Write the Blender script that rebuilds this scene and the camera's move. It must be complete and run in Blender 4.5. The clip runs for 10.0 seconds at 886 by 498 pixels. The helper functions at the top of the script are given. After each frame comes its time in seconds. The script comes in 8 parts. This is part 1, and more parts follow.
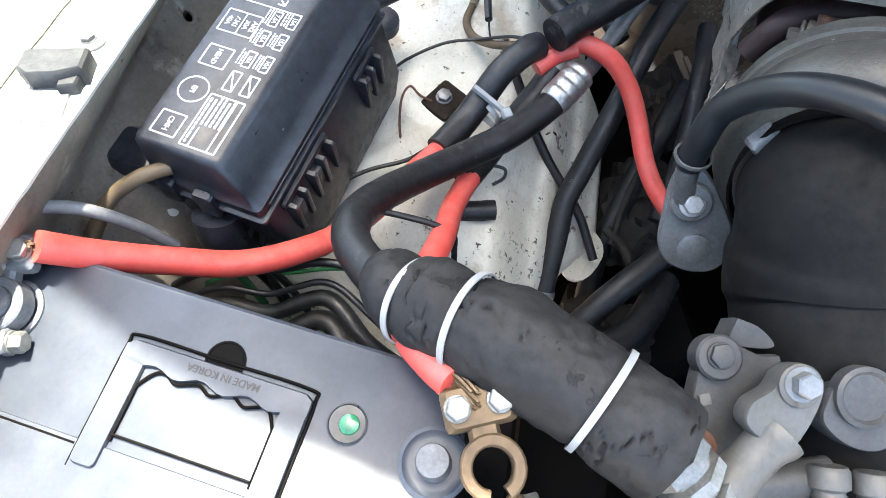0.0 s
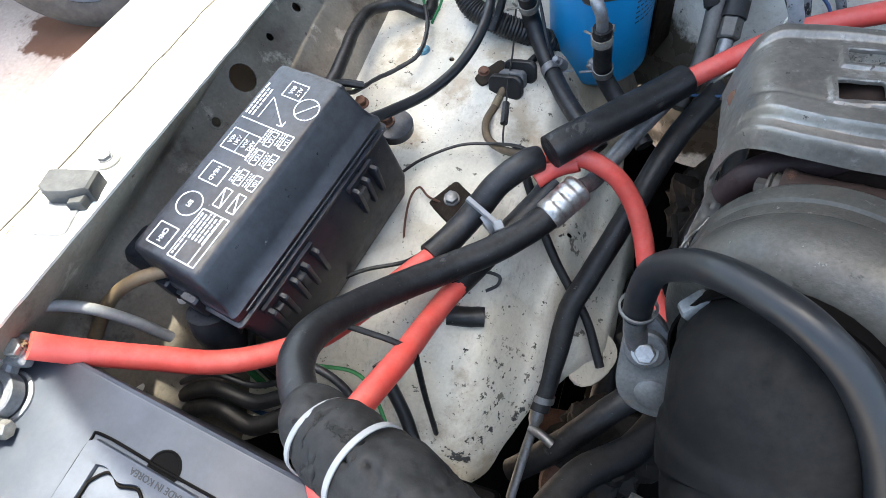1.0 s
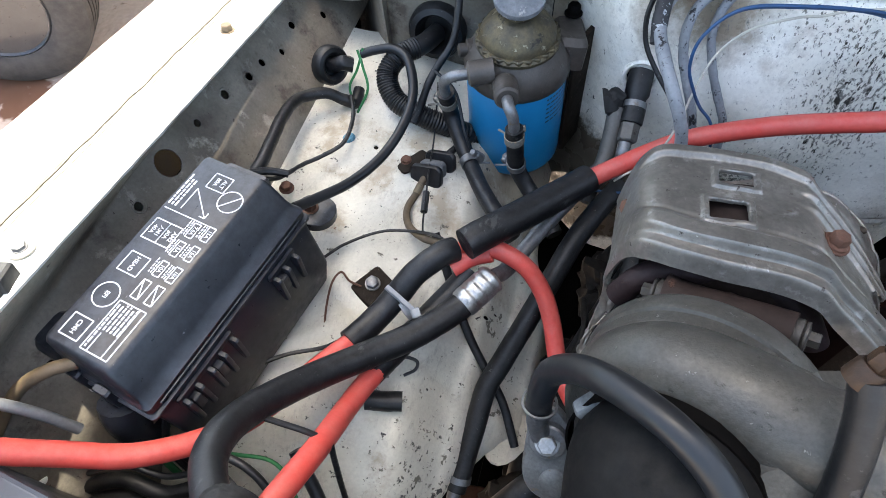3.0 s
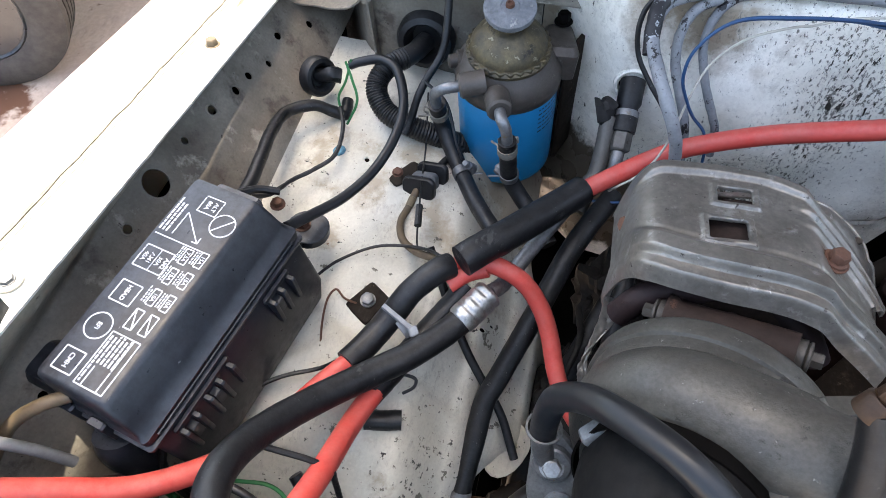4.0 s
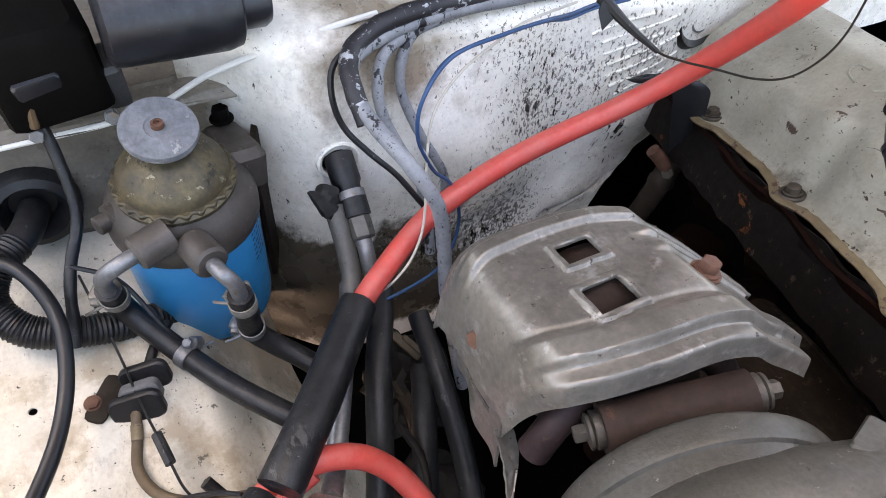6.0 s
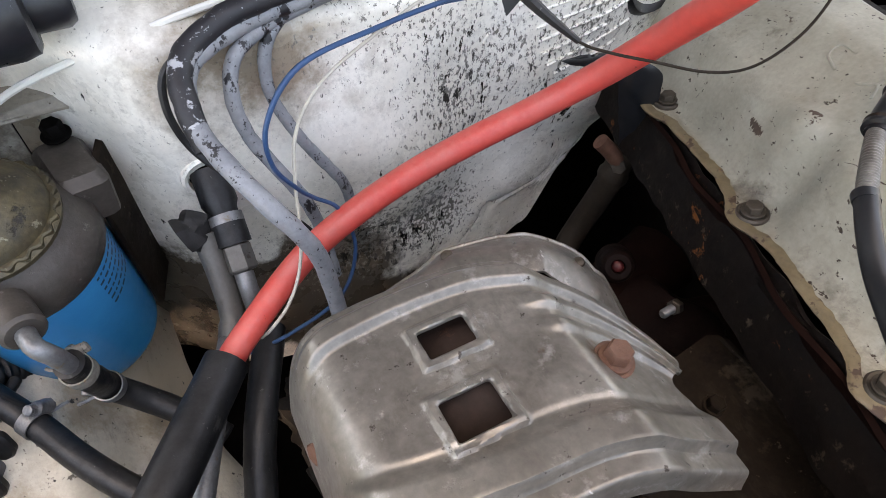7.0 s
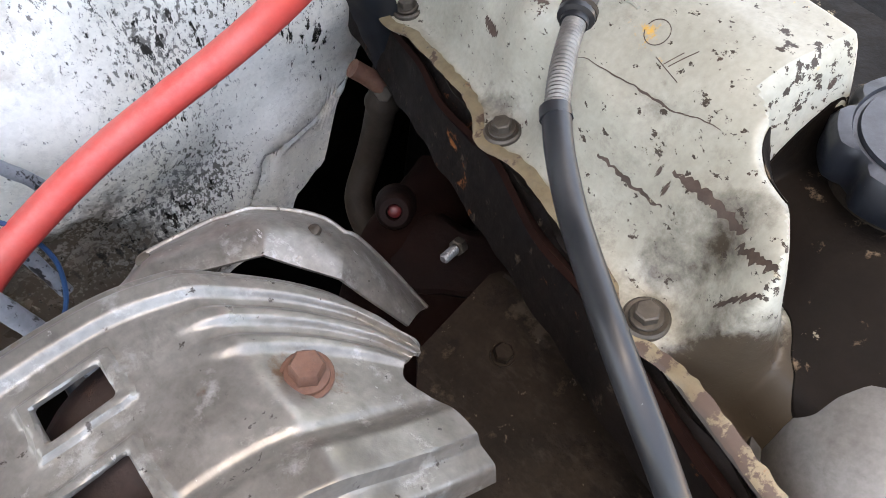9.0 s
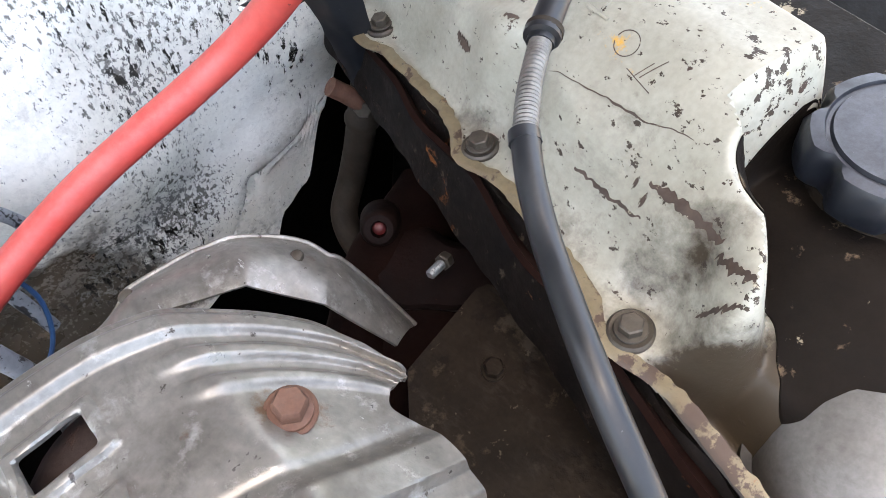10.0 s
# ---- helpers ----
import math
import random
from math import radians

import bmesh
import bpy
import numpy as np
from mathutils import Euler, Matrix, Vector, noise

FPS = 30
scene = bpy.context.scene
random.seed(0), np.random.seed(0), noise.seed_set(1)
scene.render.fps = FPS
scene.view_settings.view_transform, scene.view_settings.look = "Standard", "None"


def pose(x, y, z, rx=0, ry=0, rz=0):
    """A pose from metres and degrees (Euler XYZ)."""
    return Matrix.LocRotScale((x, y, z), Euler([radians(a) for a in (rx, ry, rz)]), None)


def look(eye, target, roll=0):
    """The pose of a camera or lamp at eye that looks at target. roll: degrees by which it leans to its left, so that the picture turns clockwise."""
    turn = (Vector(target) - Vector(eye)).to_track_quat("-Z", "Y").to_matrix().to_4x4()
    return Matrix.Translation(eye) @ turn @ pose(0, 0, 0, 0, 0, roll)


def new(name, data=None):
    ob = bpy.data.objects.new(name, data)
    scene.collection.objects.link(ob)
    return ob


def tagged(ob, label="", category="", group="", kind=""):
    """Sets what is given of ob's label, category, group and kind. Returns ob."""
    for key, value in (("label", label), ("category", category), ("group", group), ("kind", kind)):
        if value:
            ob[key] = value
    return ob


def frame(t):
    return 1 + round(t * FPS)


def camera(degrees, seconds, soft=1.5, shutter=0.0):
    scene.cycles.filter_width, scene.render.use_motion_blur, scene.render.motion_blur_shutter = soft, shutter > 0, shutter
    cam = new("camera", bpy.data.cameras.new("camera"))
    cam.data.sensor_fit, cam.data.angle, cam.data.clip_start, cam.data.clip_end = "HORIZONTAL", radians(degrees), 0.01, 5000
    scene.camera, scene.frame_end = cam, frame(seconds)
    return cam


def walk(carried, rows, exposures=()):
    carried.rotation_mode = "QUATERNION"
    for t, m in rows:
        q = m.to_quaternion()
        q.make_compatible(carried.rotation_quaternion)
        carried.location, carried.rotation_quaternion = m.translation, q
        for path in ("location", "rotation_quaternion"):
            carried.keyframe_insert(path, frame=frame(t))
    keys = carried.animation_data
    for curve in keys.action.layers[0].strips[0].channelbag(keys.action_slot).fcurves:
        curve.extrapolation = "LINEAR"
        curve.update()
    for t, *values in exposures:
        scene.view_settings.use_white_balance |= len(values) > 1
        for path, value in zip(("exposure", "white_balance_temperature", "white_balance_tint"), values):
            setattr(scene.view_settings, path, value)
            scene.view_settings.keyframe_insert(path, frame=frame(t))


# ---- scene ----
cam = camera(69.4, 10.0, soft=0.5)
PATH = [
    (0, (-0.0046, -0.3527, 1.3279), (-0.0980, 0.0519, 0.4181), -3.56),
    (0.5, (0.0443, -0.3176, 1.3502), (-0.1709, 0.1184, 0.4764), -11.28),
    (1, (0.0820, -0.2829, 1.3554), (-0.1931, 0.1205, 0.4828), -18.43),
    (1.5, (0.0999, -0.2699, 1.3654), (-0.1527, 0.1508, 0.4942), -15.02),
    (2, (0.0987, -0.2722, 1.3870), (-0.1385, 0.1864, 0.5306), -11.36),
    (2.5, (0.0984, -0.2654, 1.3890), (-0.1175, 0.2159, 0.5395), -8.94),
    (2.7, (0.0979, -0.2676, 1.3873), (-0.1087, 0.2327, 0.5464), -7.55),
    (3.8, (0.0757, -0.2624, 1.3856), (-0.0952, 0.2489, 0.5434), -4.90),
    (4, (0.0801, -0.2509, 1.3934), (-0.0883, 0.2505, 0.5448), -5.69),
    (4.5, (0.0805, -0.2406, 1.3876), (-0.0396, 0.2648, 0.5331), -6.00),
    (5, (0.0678, -0.2039, 1.3683), (0.0682, 0.3281, 0.5215), -2.02),
    (5.2, (0.0372, -0.1831, 1.3514), (0.1552, 0.3897, 0.5402), 3.77),
    (6.3, (0.0099, -0.0949, 1.3104), (0.3551, 0.3726, 0.4966), 10.29),
    (6.5, (0.0344, -0.0837, 1.3038), (0.3735, 0.3593, 0.4739), 10.84),
    (7, (0.1215, -0.0600, 1.2948), (0.4126, 0.3686, 0.4395), 8.61),
    (7.5, (0.1841, -0.0461, 1.2795), (0.4841, 0.3440, 0.4090), 8.89),
    (8, (0.2029, -0.0558, 1.2925), (0.5315, 0.3189, 0.4256), 9.60),
    (8.5, (0.2237, -0.0701, 1.2757), (0.5785, 0.2163, 0.3857), 13.81),
    (9, (0.2211, -0.0660, 1.2606), (0.5839, 0.1836, 0.3627), 15.07),
    (9.5, (0.2181, -0.0627, 1.2542), (0.5832, 0.1750, 0.3541), 15.42),
    (10, (0.2308, -0.0642, 1.2641), (0.5972, 0.1820, 0.3668), 12.55),
]
walk(cam, [(t, look(eye, target, roll)) for t, eye, target, roll in PATH],
     exposures=[(0.0, 3.02, 6800, 2), (0.6, 2.95, 6800, 2), (1.5, 2.60, 6900, 3), (4.0, 2.55, 7150, 7), (5.0, 2.5, 7500, 11), (6.5, 2.95, 8600, 13), (7.0, 2.80, 8800, 12), (7.5, 3.03, 8700, 11), (8.0, 3.30, 8600, 11), (8.5, 3.26, 8200, 12), (9.0, 3.44, 8100, 10), (10.0, 3.56, 7900, 9)])

# ---- light ----
world = bpy.data.worlds.new("sky")
scene.world = world
world.use_nodes = True
_wn = world.node_tree
_sky = _wn.nodes.new("ShaderNodeTexSky")
_sky.sky_type = "NISHITA"
_sky.sun_disc = False
SUN_EL, SUN_AZ = 70.0, -2.0          # degrees above the horizon, and from +y towards +x
_sky.sun_elevation, _sky.sun_rotation = radians(SUN_EL), radians(SUN_AZ)
_sky.dust_density = 4.0
_wn.links.new(_sky.outputs[0], _wn.nodes["Background"].inputs[0])
_wn.nodes["Background"].inputs[1].default_value = 0.15
_sd = bpy.data.lights.new("sun", "SUN")
_sd.energy, _sd.angle, _sd.color = 3.6, radians(0.6), (1.0, 0.95, 0.88)
_sun = new("sun", _sd)
_se, _sa = radians(SUN_EL), radians(SUN_AZ)
_sun.matrix_world = look((math.sin(_sa) * math.cos(_se) * 5, math.cos(_sa) * math.cos(_se) * 5, math.sin(_se) * 5 + 1), (0, 0, 1))


# ---- materials ----
def mat(name, c1, c2, rough=0.5, metal=0.0, s=40.0, fine=350.0, bump=0.2, spots=(), dust=None, rough2=None, vary=0.0, coat=0.0, fleck=0.25, spec=0.5, grime=0.0):
    """Two-scale noise colour, spots as (colour, scale, threshold, softness, stretch xyz), dust as (colour, amount) on faces that look up."""
    m = bpy.data.materials.new(name)
    m.use_nodes = True
    nt = m.node_tree
    N, L = nt.nodes, nt.links
    b = N["Principled BSDF"]
    tc = N.new("ShaderNodeTexCoord")

    def nz(scale, detail=5.0, stretch=None, rgh=0.6, off=0.0):
        n = N.new("ShaderNodeTexNoise")
        n.inputs["Scale"].default_value, n.inputs["Detail"].default_value, n.inputs["Roughness"].default_value = scale, detail, rgh
        mp = N.new("ShaderNodeMapping")
        mp.inputs["Scale"].default_value = stretch or (1, 1, 1)
        mp.inputs["Location"].default_value = (off, off * 1.7, off * 0.6)
        L.new(tc.outputs["Object"], mp.inputs[0])
        L.new(mp.outputs[0], n.inputs["Vector"])
        return n.outputs["Fac"]

    def rng(src, a, bb, lo=0.0, hi=1.0):
        r = N.new("ShaderNodeMapRange")
        r.inputs[1].default_value, r.inputs[2].default_value, r.inputs[3].default_value, r.inputs[4].default_value = a, bb, lo, hi
        L.new(src, r.inputs[0])
        return r.outputs[0]

    def mix(fac, a, bb, kind="MIX"):
        x = N.new("ShaderNodeMix")
        x.data_type, x.blend_type = "RGBA", kind
        for sock, v in ((x.inputs[0], fac), (x.inputs[6], a), (x.inputs[7], bb)):
            if isinstance(v, (int, float)):
                sock.default_value = v
            elif isinstance(v, tuple):
                sock.default_value = (*v[:3], 1)
            else:
                L.new(v, sock)
        return x.outputs[2]

    col = mix(rng(nz(s), 0.32, 0.68), c1, c2)
    fn = nz(fine, 4.0, off=3.0)
    col = mix(fleck, col, mix(rng(fn, 0.3, 0.7), (0.45, 0.45, 0.45), (1.25, 1.25, 1.25)), "MULTIPLY")
    height = rng(fn, 0, 1, 0, 0.35)
    for i, (sc, scale, thr, soft, stretch, *where) in enumerate(spots):
        src = nz(scale, 7.0, stretch, 0.68, off=7.0 + 3.1 * i)
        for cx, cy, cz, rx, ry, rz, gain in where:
            # more of this spot colour round a place
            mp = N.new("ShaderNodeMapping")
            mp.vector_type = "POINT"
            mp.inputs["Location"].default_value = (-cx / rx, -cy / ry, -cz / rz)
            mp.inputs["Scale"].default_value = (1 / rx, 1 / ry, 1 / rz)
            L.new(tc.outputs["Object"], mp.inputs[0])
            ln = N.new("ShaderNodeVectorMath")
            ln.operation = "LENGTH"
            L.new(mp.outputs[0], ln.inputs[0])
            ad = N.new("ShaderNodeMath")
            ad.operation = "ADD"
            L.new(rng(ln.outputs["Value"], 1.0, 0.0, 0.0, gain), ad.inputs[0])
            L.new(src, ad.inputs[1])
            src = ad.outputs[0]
        f = rng(src, thr, thr + soft)
        col = mix(f, col, sc)
        ad = N.new("ShaderNodeMath")
        ad.operation = "MULTIPLY_ADD"
        ad.inputs[1].default_value = -0.3
        L.new(f, ad.inputs[0])
        L.new(height, ad.inputs[2])
        height = ad.outputs[0]
    if dust:
        geo, sep = N.new("ShaderNodeNewGeometry"), N.new("ShaderNodeSeparateXYZ")
        L.new(geo.outputs["Normal"], sep.inputs[0])
        up = rng(sep.outputs[2], 0.1, 0.9)
        dn = rng(nz(s * 2.2, 8.0, off=21.0, rgh=0.75), 0.38, 0.75, 0.0, dust[1])
        mm = N.new("ShaderNodeMath")
        mm.operation = "MULTIPLY"
        L.new(up, mm.inputs[0])
        L.new(dn, mm.inputs[1])
        col = mix(mm.outputs[0], col, dust[0])
    if grime:
        g1 = rng(nz(fine * 0.55, 9.0, (1, 0.35, 0.8), 0.8, off=31.0), 0.50, 0.72, 0.0, grime)
        g2 = rng(nz(s * 1.4, 4.0, off=37.0), 0.40, 0.62)
        gm = N.new("ShaderNodeMath")
        gm.operation = "MULTIPLY"
        L.new(g1, gm.inputs[0])
        L.new(g2, gm.inputs[1])
        col = mix(gm.outputs[0], col, (0.06, 0.05, 0.042))
    if vary:
        oi = N.new("ShaderNodeObjectInfo")
        col = mix(rng(oi.outputs["Random"], 0, 1, 0, vary), col, (0.05, 0.05, 0.05))
    L.new(col, b.inputs["Base Color"])
    b.inputs["Metallic"].default_value = metal
    b.inputs["Specular IOR Level"].default_value = spec
    L.new(rng(nz(s * 3, 5.0, off=11.0), 0.3, 0.7, rough, rough2 if rough2 is not None else min(1.0, rough + 0.2)), b.inputs["Roughness"])
    b.inputs["Coat Weight"].default_value = coat
    bp = N.new("ShaderNodeBump")
    bp.inputs["Strength"].default_value, bp.inputs["Distance"].default_value = bump, 0.0012
    L.new(height, bp.inputs["Height"])
    L.new(bp.outputs[0], b.inputs["Normal"])
    return m


M_FENDER = mat("white_car_paint", (0.78, 0.77, 0.73), (0.72, 0.71, 0.66), 0.25, s=12, bump=0.04, coat=0.4, fleck=0.06, spots=(((0.35, 0.32, 0.26), 90, 0.66, 0.05, (1, 0.4, 1)),))
M_SEAL = mat("yellowed_sealer", (0.27, 0.26, 0.22), (0.17, 0.162, 0.132), 0.6, s=60, bump=0.5, spots=(((0.13, 0.115, 0.09), 120, 0.60, 0.06, (1, 0.25, 1)), ((0.42, 0.41, 0.37), 90, 0.60, 0.04, (1, 0.3, 1))))
M_DIRT = mat("packed_grey_dirt", (0.10, 0.096, 0.086), (0.17, 0.163, 0.145), 0.9, s=70, bump=0.5, spots=(((0.28, 0.27, 0.24), 160, 0.60, 0.04, (1, 0.4, 1)),))
M_APRON = mat("dirty_beige_paint", (0.115, 0.095, 0.073), (0.25, 0.222, 0.180), 0.5, s=13, bump=0.35, fleck=0.3, grime=0.6, spots=(((0.40, 0.37, 0.31), 24, 0.61, 0.1, None, (-0.25, 0.0, 0.93, 0.08, 0.2, 0.08, 0.06)), ((0.070, 0.054, 0.041), 26, 0.575, 0.12, None, (-0.15, 0.26, 0.95, 0.2, 0.08, 0.1, 0.07)), ((0.045, 0.028, 0.021), 150, 0.65, 0.03, None)))
M_PANEL = mat("dirty_white_paint", (0.64, 0.615, 0.535), (0.50, 0.475, 0.40), 0.42, s=15, bump=0.45, fleck=0.16, grime=0.55,
              spots=(((0.37, 0.315, 0.235), 22, 0.605, 0.14, None, (0.03, 0.01, 0.85, 0.05, 0.05, 0.1, 0.10), (-0.01, -0.20, 0.82, 0.08, 0.08, 0.1, 0.16), (-0.13, 0.03, 0.9, 0.03, 0.03, 0.1, 0.18), (-0.12, 0.13, 0.89, 0.13, 0.10, 0.1, 0.20), (-0.02, 0.08, 0.87, 0.07, 0.09, 0.1, 0.16), (0.035, 0.19, 0.80, 0.08, 0.11, 0.14, 0.55)),
                     ((0.14, 0.125, 0.10), 70, 0.645, 0.02, None, (-0.01, -0.14, 0.84, 0.09, 0.06, 0.1, 0.08), (0.03, 0.0, 0.84, 0.03, 0.04, 0.1, 0.09)), ((0.17, 0.075, 0.04), 90, 0.69, 0.03, None, (0.035, 0.0, 0.84, 0.03, 0.035, 0.1, 0.10), (-0.14, 0.03, 0.9, 0.03, 0.03, 0.1, 0.12)),
                     ((0.030, 0.027, 0.024), 170, 0.645, 0.02, None, (0.02, -0.15, 0.84, 0.06, 0.08, 0.1, 0.07)), ((0.028, 0.027, 0.026), 45, 0.665, 0.02, (1, 1.4, 1), (0.0, -0.19, 0.82, 0.09, 0.09, 0.1, 0.10)), ((0.030, 0.026, 0.022), 120, 0.70, 0.012, (0.35, 2.0, 1))))
# White pushed up to carry sky glare; brown masks darken upper left and foot.
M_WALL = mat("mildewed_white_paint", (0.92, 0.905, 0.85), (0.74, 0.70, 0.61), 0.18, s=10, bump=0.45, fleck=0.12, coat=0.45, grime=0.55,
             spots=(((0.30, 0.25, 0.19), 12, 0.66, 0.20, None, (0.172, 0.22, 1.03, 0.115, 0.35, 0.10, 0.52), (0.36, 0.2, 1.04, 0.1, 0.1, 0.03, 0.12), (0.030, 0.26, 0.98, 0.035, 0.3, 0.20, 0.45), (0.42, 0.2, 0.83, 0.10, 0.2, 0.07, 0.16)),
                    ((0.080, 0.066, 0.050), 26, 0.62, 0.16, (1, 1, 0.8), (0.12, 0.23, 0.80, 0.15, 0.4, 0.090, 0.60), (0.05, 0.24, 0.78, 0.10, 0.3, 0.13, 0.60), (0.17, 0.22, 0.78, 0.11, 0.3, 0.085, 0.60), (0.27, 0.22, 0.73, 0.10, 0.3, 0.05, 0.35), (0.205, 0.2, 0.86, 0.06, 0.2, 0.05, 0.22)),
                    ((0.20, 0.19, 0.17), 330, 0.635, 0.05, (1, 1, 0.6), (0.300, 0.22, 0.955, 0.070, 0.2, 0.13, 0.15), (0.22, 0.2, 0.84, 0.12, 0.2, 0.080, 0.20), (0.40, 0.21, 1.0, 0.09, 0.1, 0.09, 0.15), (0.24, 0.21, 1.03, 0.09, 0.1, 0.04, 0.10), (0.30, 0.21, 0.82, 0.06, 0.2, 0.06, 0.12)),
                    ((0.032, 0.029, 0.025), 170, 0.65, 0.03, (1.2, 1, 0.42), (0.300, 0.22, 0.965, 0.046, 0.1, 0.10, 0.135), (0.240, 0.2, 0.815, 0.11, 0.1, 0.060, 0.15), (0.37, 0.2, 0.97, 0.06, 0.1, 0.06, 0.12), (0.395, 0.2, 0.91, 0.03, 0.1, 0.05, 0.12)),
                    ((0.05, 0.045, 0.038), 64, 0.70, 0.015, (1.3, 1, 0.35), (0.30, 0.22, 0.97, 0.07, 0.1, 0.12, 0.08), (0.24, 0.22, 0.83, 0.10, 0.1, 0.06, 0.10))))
# First spot: brown smudges, and shade painted on the nose slope and scoop.
M_COVER = mat("chipped_cream_enamel_shaded", (0.350, 0.336, 0.278), (0.245, 0.232, 0.185), 0.36, s=17, bump=0.4, fleck=0.22, coat=0.06, spec=0.28, grime=0.4,
              spots=(((0.042, 0.031, 0.020), 26, 0.60, 0.20, None, (0.362, -0.160, 1.05, 0.12, 0.080, 0.11, 0.95), (0.343, -0.09, 1.05, 0.035, 0.05, 0.04, 0.26), (0.378, -0.075, 1.07, 0.034, 0.026, 0.05, 0.30), (0.365, 0.03, 1.03, 0.02, 0.09, 0.03, 0.20)), ((0.52, 0.29, 0.06), 40, 0.69, 0.05, None, (0.43, 0.0, 1.08, 0.03, 0.03, 0.05, 0.14), (0.445, -0.025, 1.09, 0.02, 0.02, 0.05, 0.14)),
                     ((0.045, 0.026, 0.018), 75, 0.672, 0.010, (1, 0.7, 1), (0.40, -0.06, 1.08, 0.05, 0.03, 0.05, 0.04), (0.43, -0.03, 1.09, 0.03, 0.05, 0.05, 0.05)), ((0.035, 0.024, 0.017), 230, 0.632, 0.010, (1, 0.6, 1), (0.39, -0.04, 1.08, 0.05, 0.05, 0.06, 0.035), (0.427, -0.052, 1.11, 0.028, 0.024, 0.03, 0.11), (0.372, -0.098, 1.10, 0.024, 0.024, 0.03, 0.11)), ((0.028, 0.020, 0.014), 120, 0.690, 0.008, (0.5, 1.6, 1))))
M_CHIP = mat("brown_bared_primer", (0.042, 0.026, 0.019), (0.070, 0.045, 0.032), 0.6, s=90, bump=0.5, spots=(((0.34, 0.30, 0.22), 150, 0.63, 0.03, None),))
M_BASIN = mat("oil_soaked_paint", (0.0095, 0.0062, 0.0042), (0.0040, 0.0026, 0.0018), 0.5, s=26, bump=0.6, spec=0.1, spots=(((0.26, 0.225, 0.16), 50, 0.645, 0.02, None, (0.395, -0.145, 1.03, 0.03, 0.04, 0.06, 0.09)), ((0.10, 0.070, 0.045), 70, 0.60, 0.05, None)))
M_TURBINE = mat("burnt_brown_iron", (0.040, 0.026, 0.021), (0.022, 0.0135, 0.011), 0.6, metal=0.1, s=30, fine=260, bump=0.6, fleck=0.4, spec=0.2, spots=(((0.085, 0.040, 0.025), 60, 0.63, 0.08, None),))
M_DEEPRUBBER = mat("matt_black_rubber", (0.0034, 0.0034, 0.0036), (0.0058, 0.0058, 0.0060), 0.6, s=40, bump=0.2, spec=0.16, dust=((0.045, 0.038, 0.030), 0.22))
M_FLANGE = mat("yellowed_flange_paint", (0.185, 0.148, 0.088), (0.115, 0.085, 0.046), 0.42, s=40, bump=0.4, grime=0.5, spots=(((0.05, 0.028, 0.018), 75, 0.56, 0.04, None, (0.33, -0.12, 1.05, 0.04, 0.06, 0.05, 0.12)), ((0.19, 0.078, 0.026), 50, 0.61, 0.05, None)))
# Blue-grey dust and scuffs also carry the lid's bluish sheen in their colour.
M_BLACKPL = mat("dusty_black_plastic", (0.0055, 0.0066, 0.0098), (0.011, 0.0128, 0.0172), 0.27, s=40, bump=0.22, spec=0.5, dust=((0.105, 0.115, 0.140), 0.36), rough2=0.55, spots=(((0.13, 0.132, 0.14), 210, 0.675, 0.04, (1, 0.4, 1)), ((0.10, 0.10, 0.105), 60, 0.70, 0.02, (6, 0.5, 1)), ((0.09, 0.09, 0.095), 60, 0.71, 0.02, (0.5, 6, 1))))
M_RUBBER = mat("black_rubber", (0.0040, 0.0042, 0.0050), (0.0090, 0.0092, 0.0104), 0.36, s=50, fine=420, bump=0.38, fleck=0.5, spec=0.40, dust=((0.060, 0.062, 0.066), 0.36), spots=(((0.11, 0.108, 0.104), 190, 0.665, 0.03, None), ((0.045, 0.044, 0.043), 60, 0.64, 0.05, (1, 0.5, 1)), ((0.15, 0.147, 0.14), 420, 0.70, 0.02, None)))
M_HOSEGREY = mat("smooth_grey_black_rubber", (0.008, 0.009, 0.011), (0.013, 0.0145, 0.017), 0.30, s=30, bump=0.08, spec=0.4, dust=((0.07, 0.07, 0.07), 0.06), spots=(((0.07, 0.07, 0.07), 180, 0.70, 0.04, None),))
M_FOAM = mat("cracked_black_foam", (0.0085, 0.0085, 0.0090), (0.0145, 0.0145, 0.0150), 0.55, s=45, fine=160, bump=0.9, spec=0.3, dust=((0.06, 0.06, 0.058), 0.3), spots=(((0.002, 0.002, 0.002), 55, 0.62, 0.015, (1, 1, 1)), ((0.08, 0.078, 0.075), 220, 0.70, 0.03, None)))
M_RED = mat("red_cable_sheath", (0.60, 0.062, 0.050), (0.52, 0.075, 0.060), 0.36, s=30, fine=250, bump=0.08, fleck=0.14, dust=((0.62, 0.28, 0.25), 0.35), spots=(((0.16, 0.03, 0.022), 120, 0.685, 0.03, None),))
M_STEEL = mat("mottled_pressed_steel", (0.275, 0.255, 0.228), (0.170, 0.155, 0.136), 0.27, metal=0.55, s=30, fine=230, bump=0.35, fleck=0.40, grime=0.55, rough2=0.5, spots=(((0.36, 0.345, 0.32), 70, 0.57, 0.12, None), ((0.15, 0.085, 0.05), 30, 0.66, 0.08, None, (0.2395, -0.0165, 1.06, 0.025, 0.025, 0.03, 0.18), (0.15, 0.03, 1.05, 0.03, 0.03, 0.05, 0.08)), ((0.05, 0.04, 0.033), 150, 0.645, 0.03, None), ((0.46, 0.445, 0.42), 190, 0.67, 0.02, (1, 0.3, 1)), ((0.075, 0.062, 0.05), 18, 0.62, 0.10, None)))
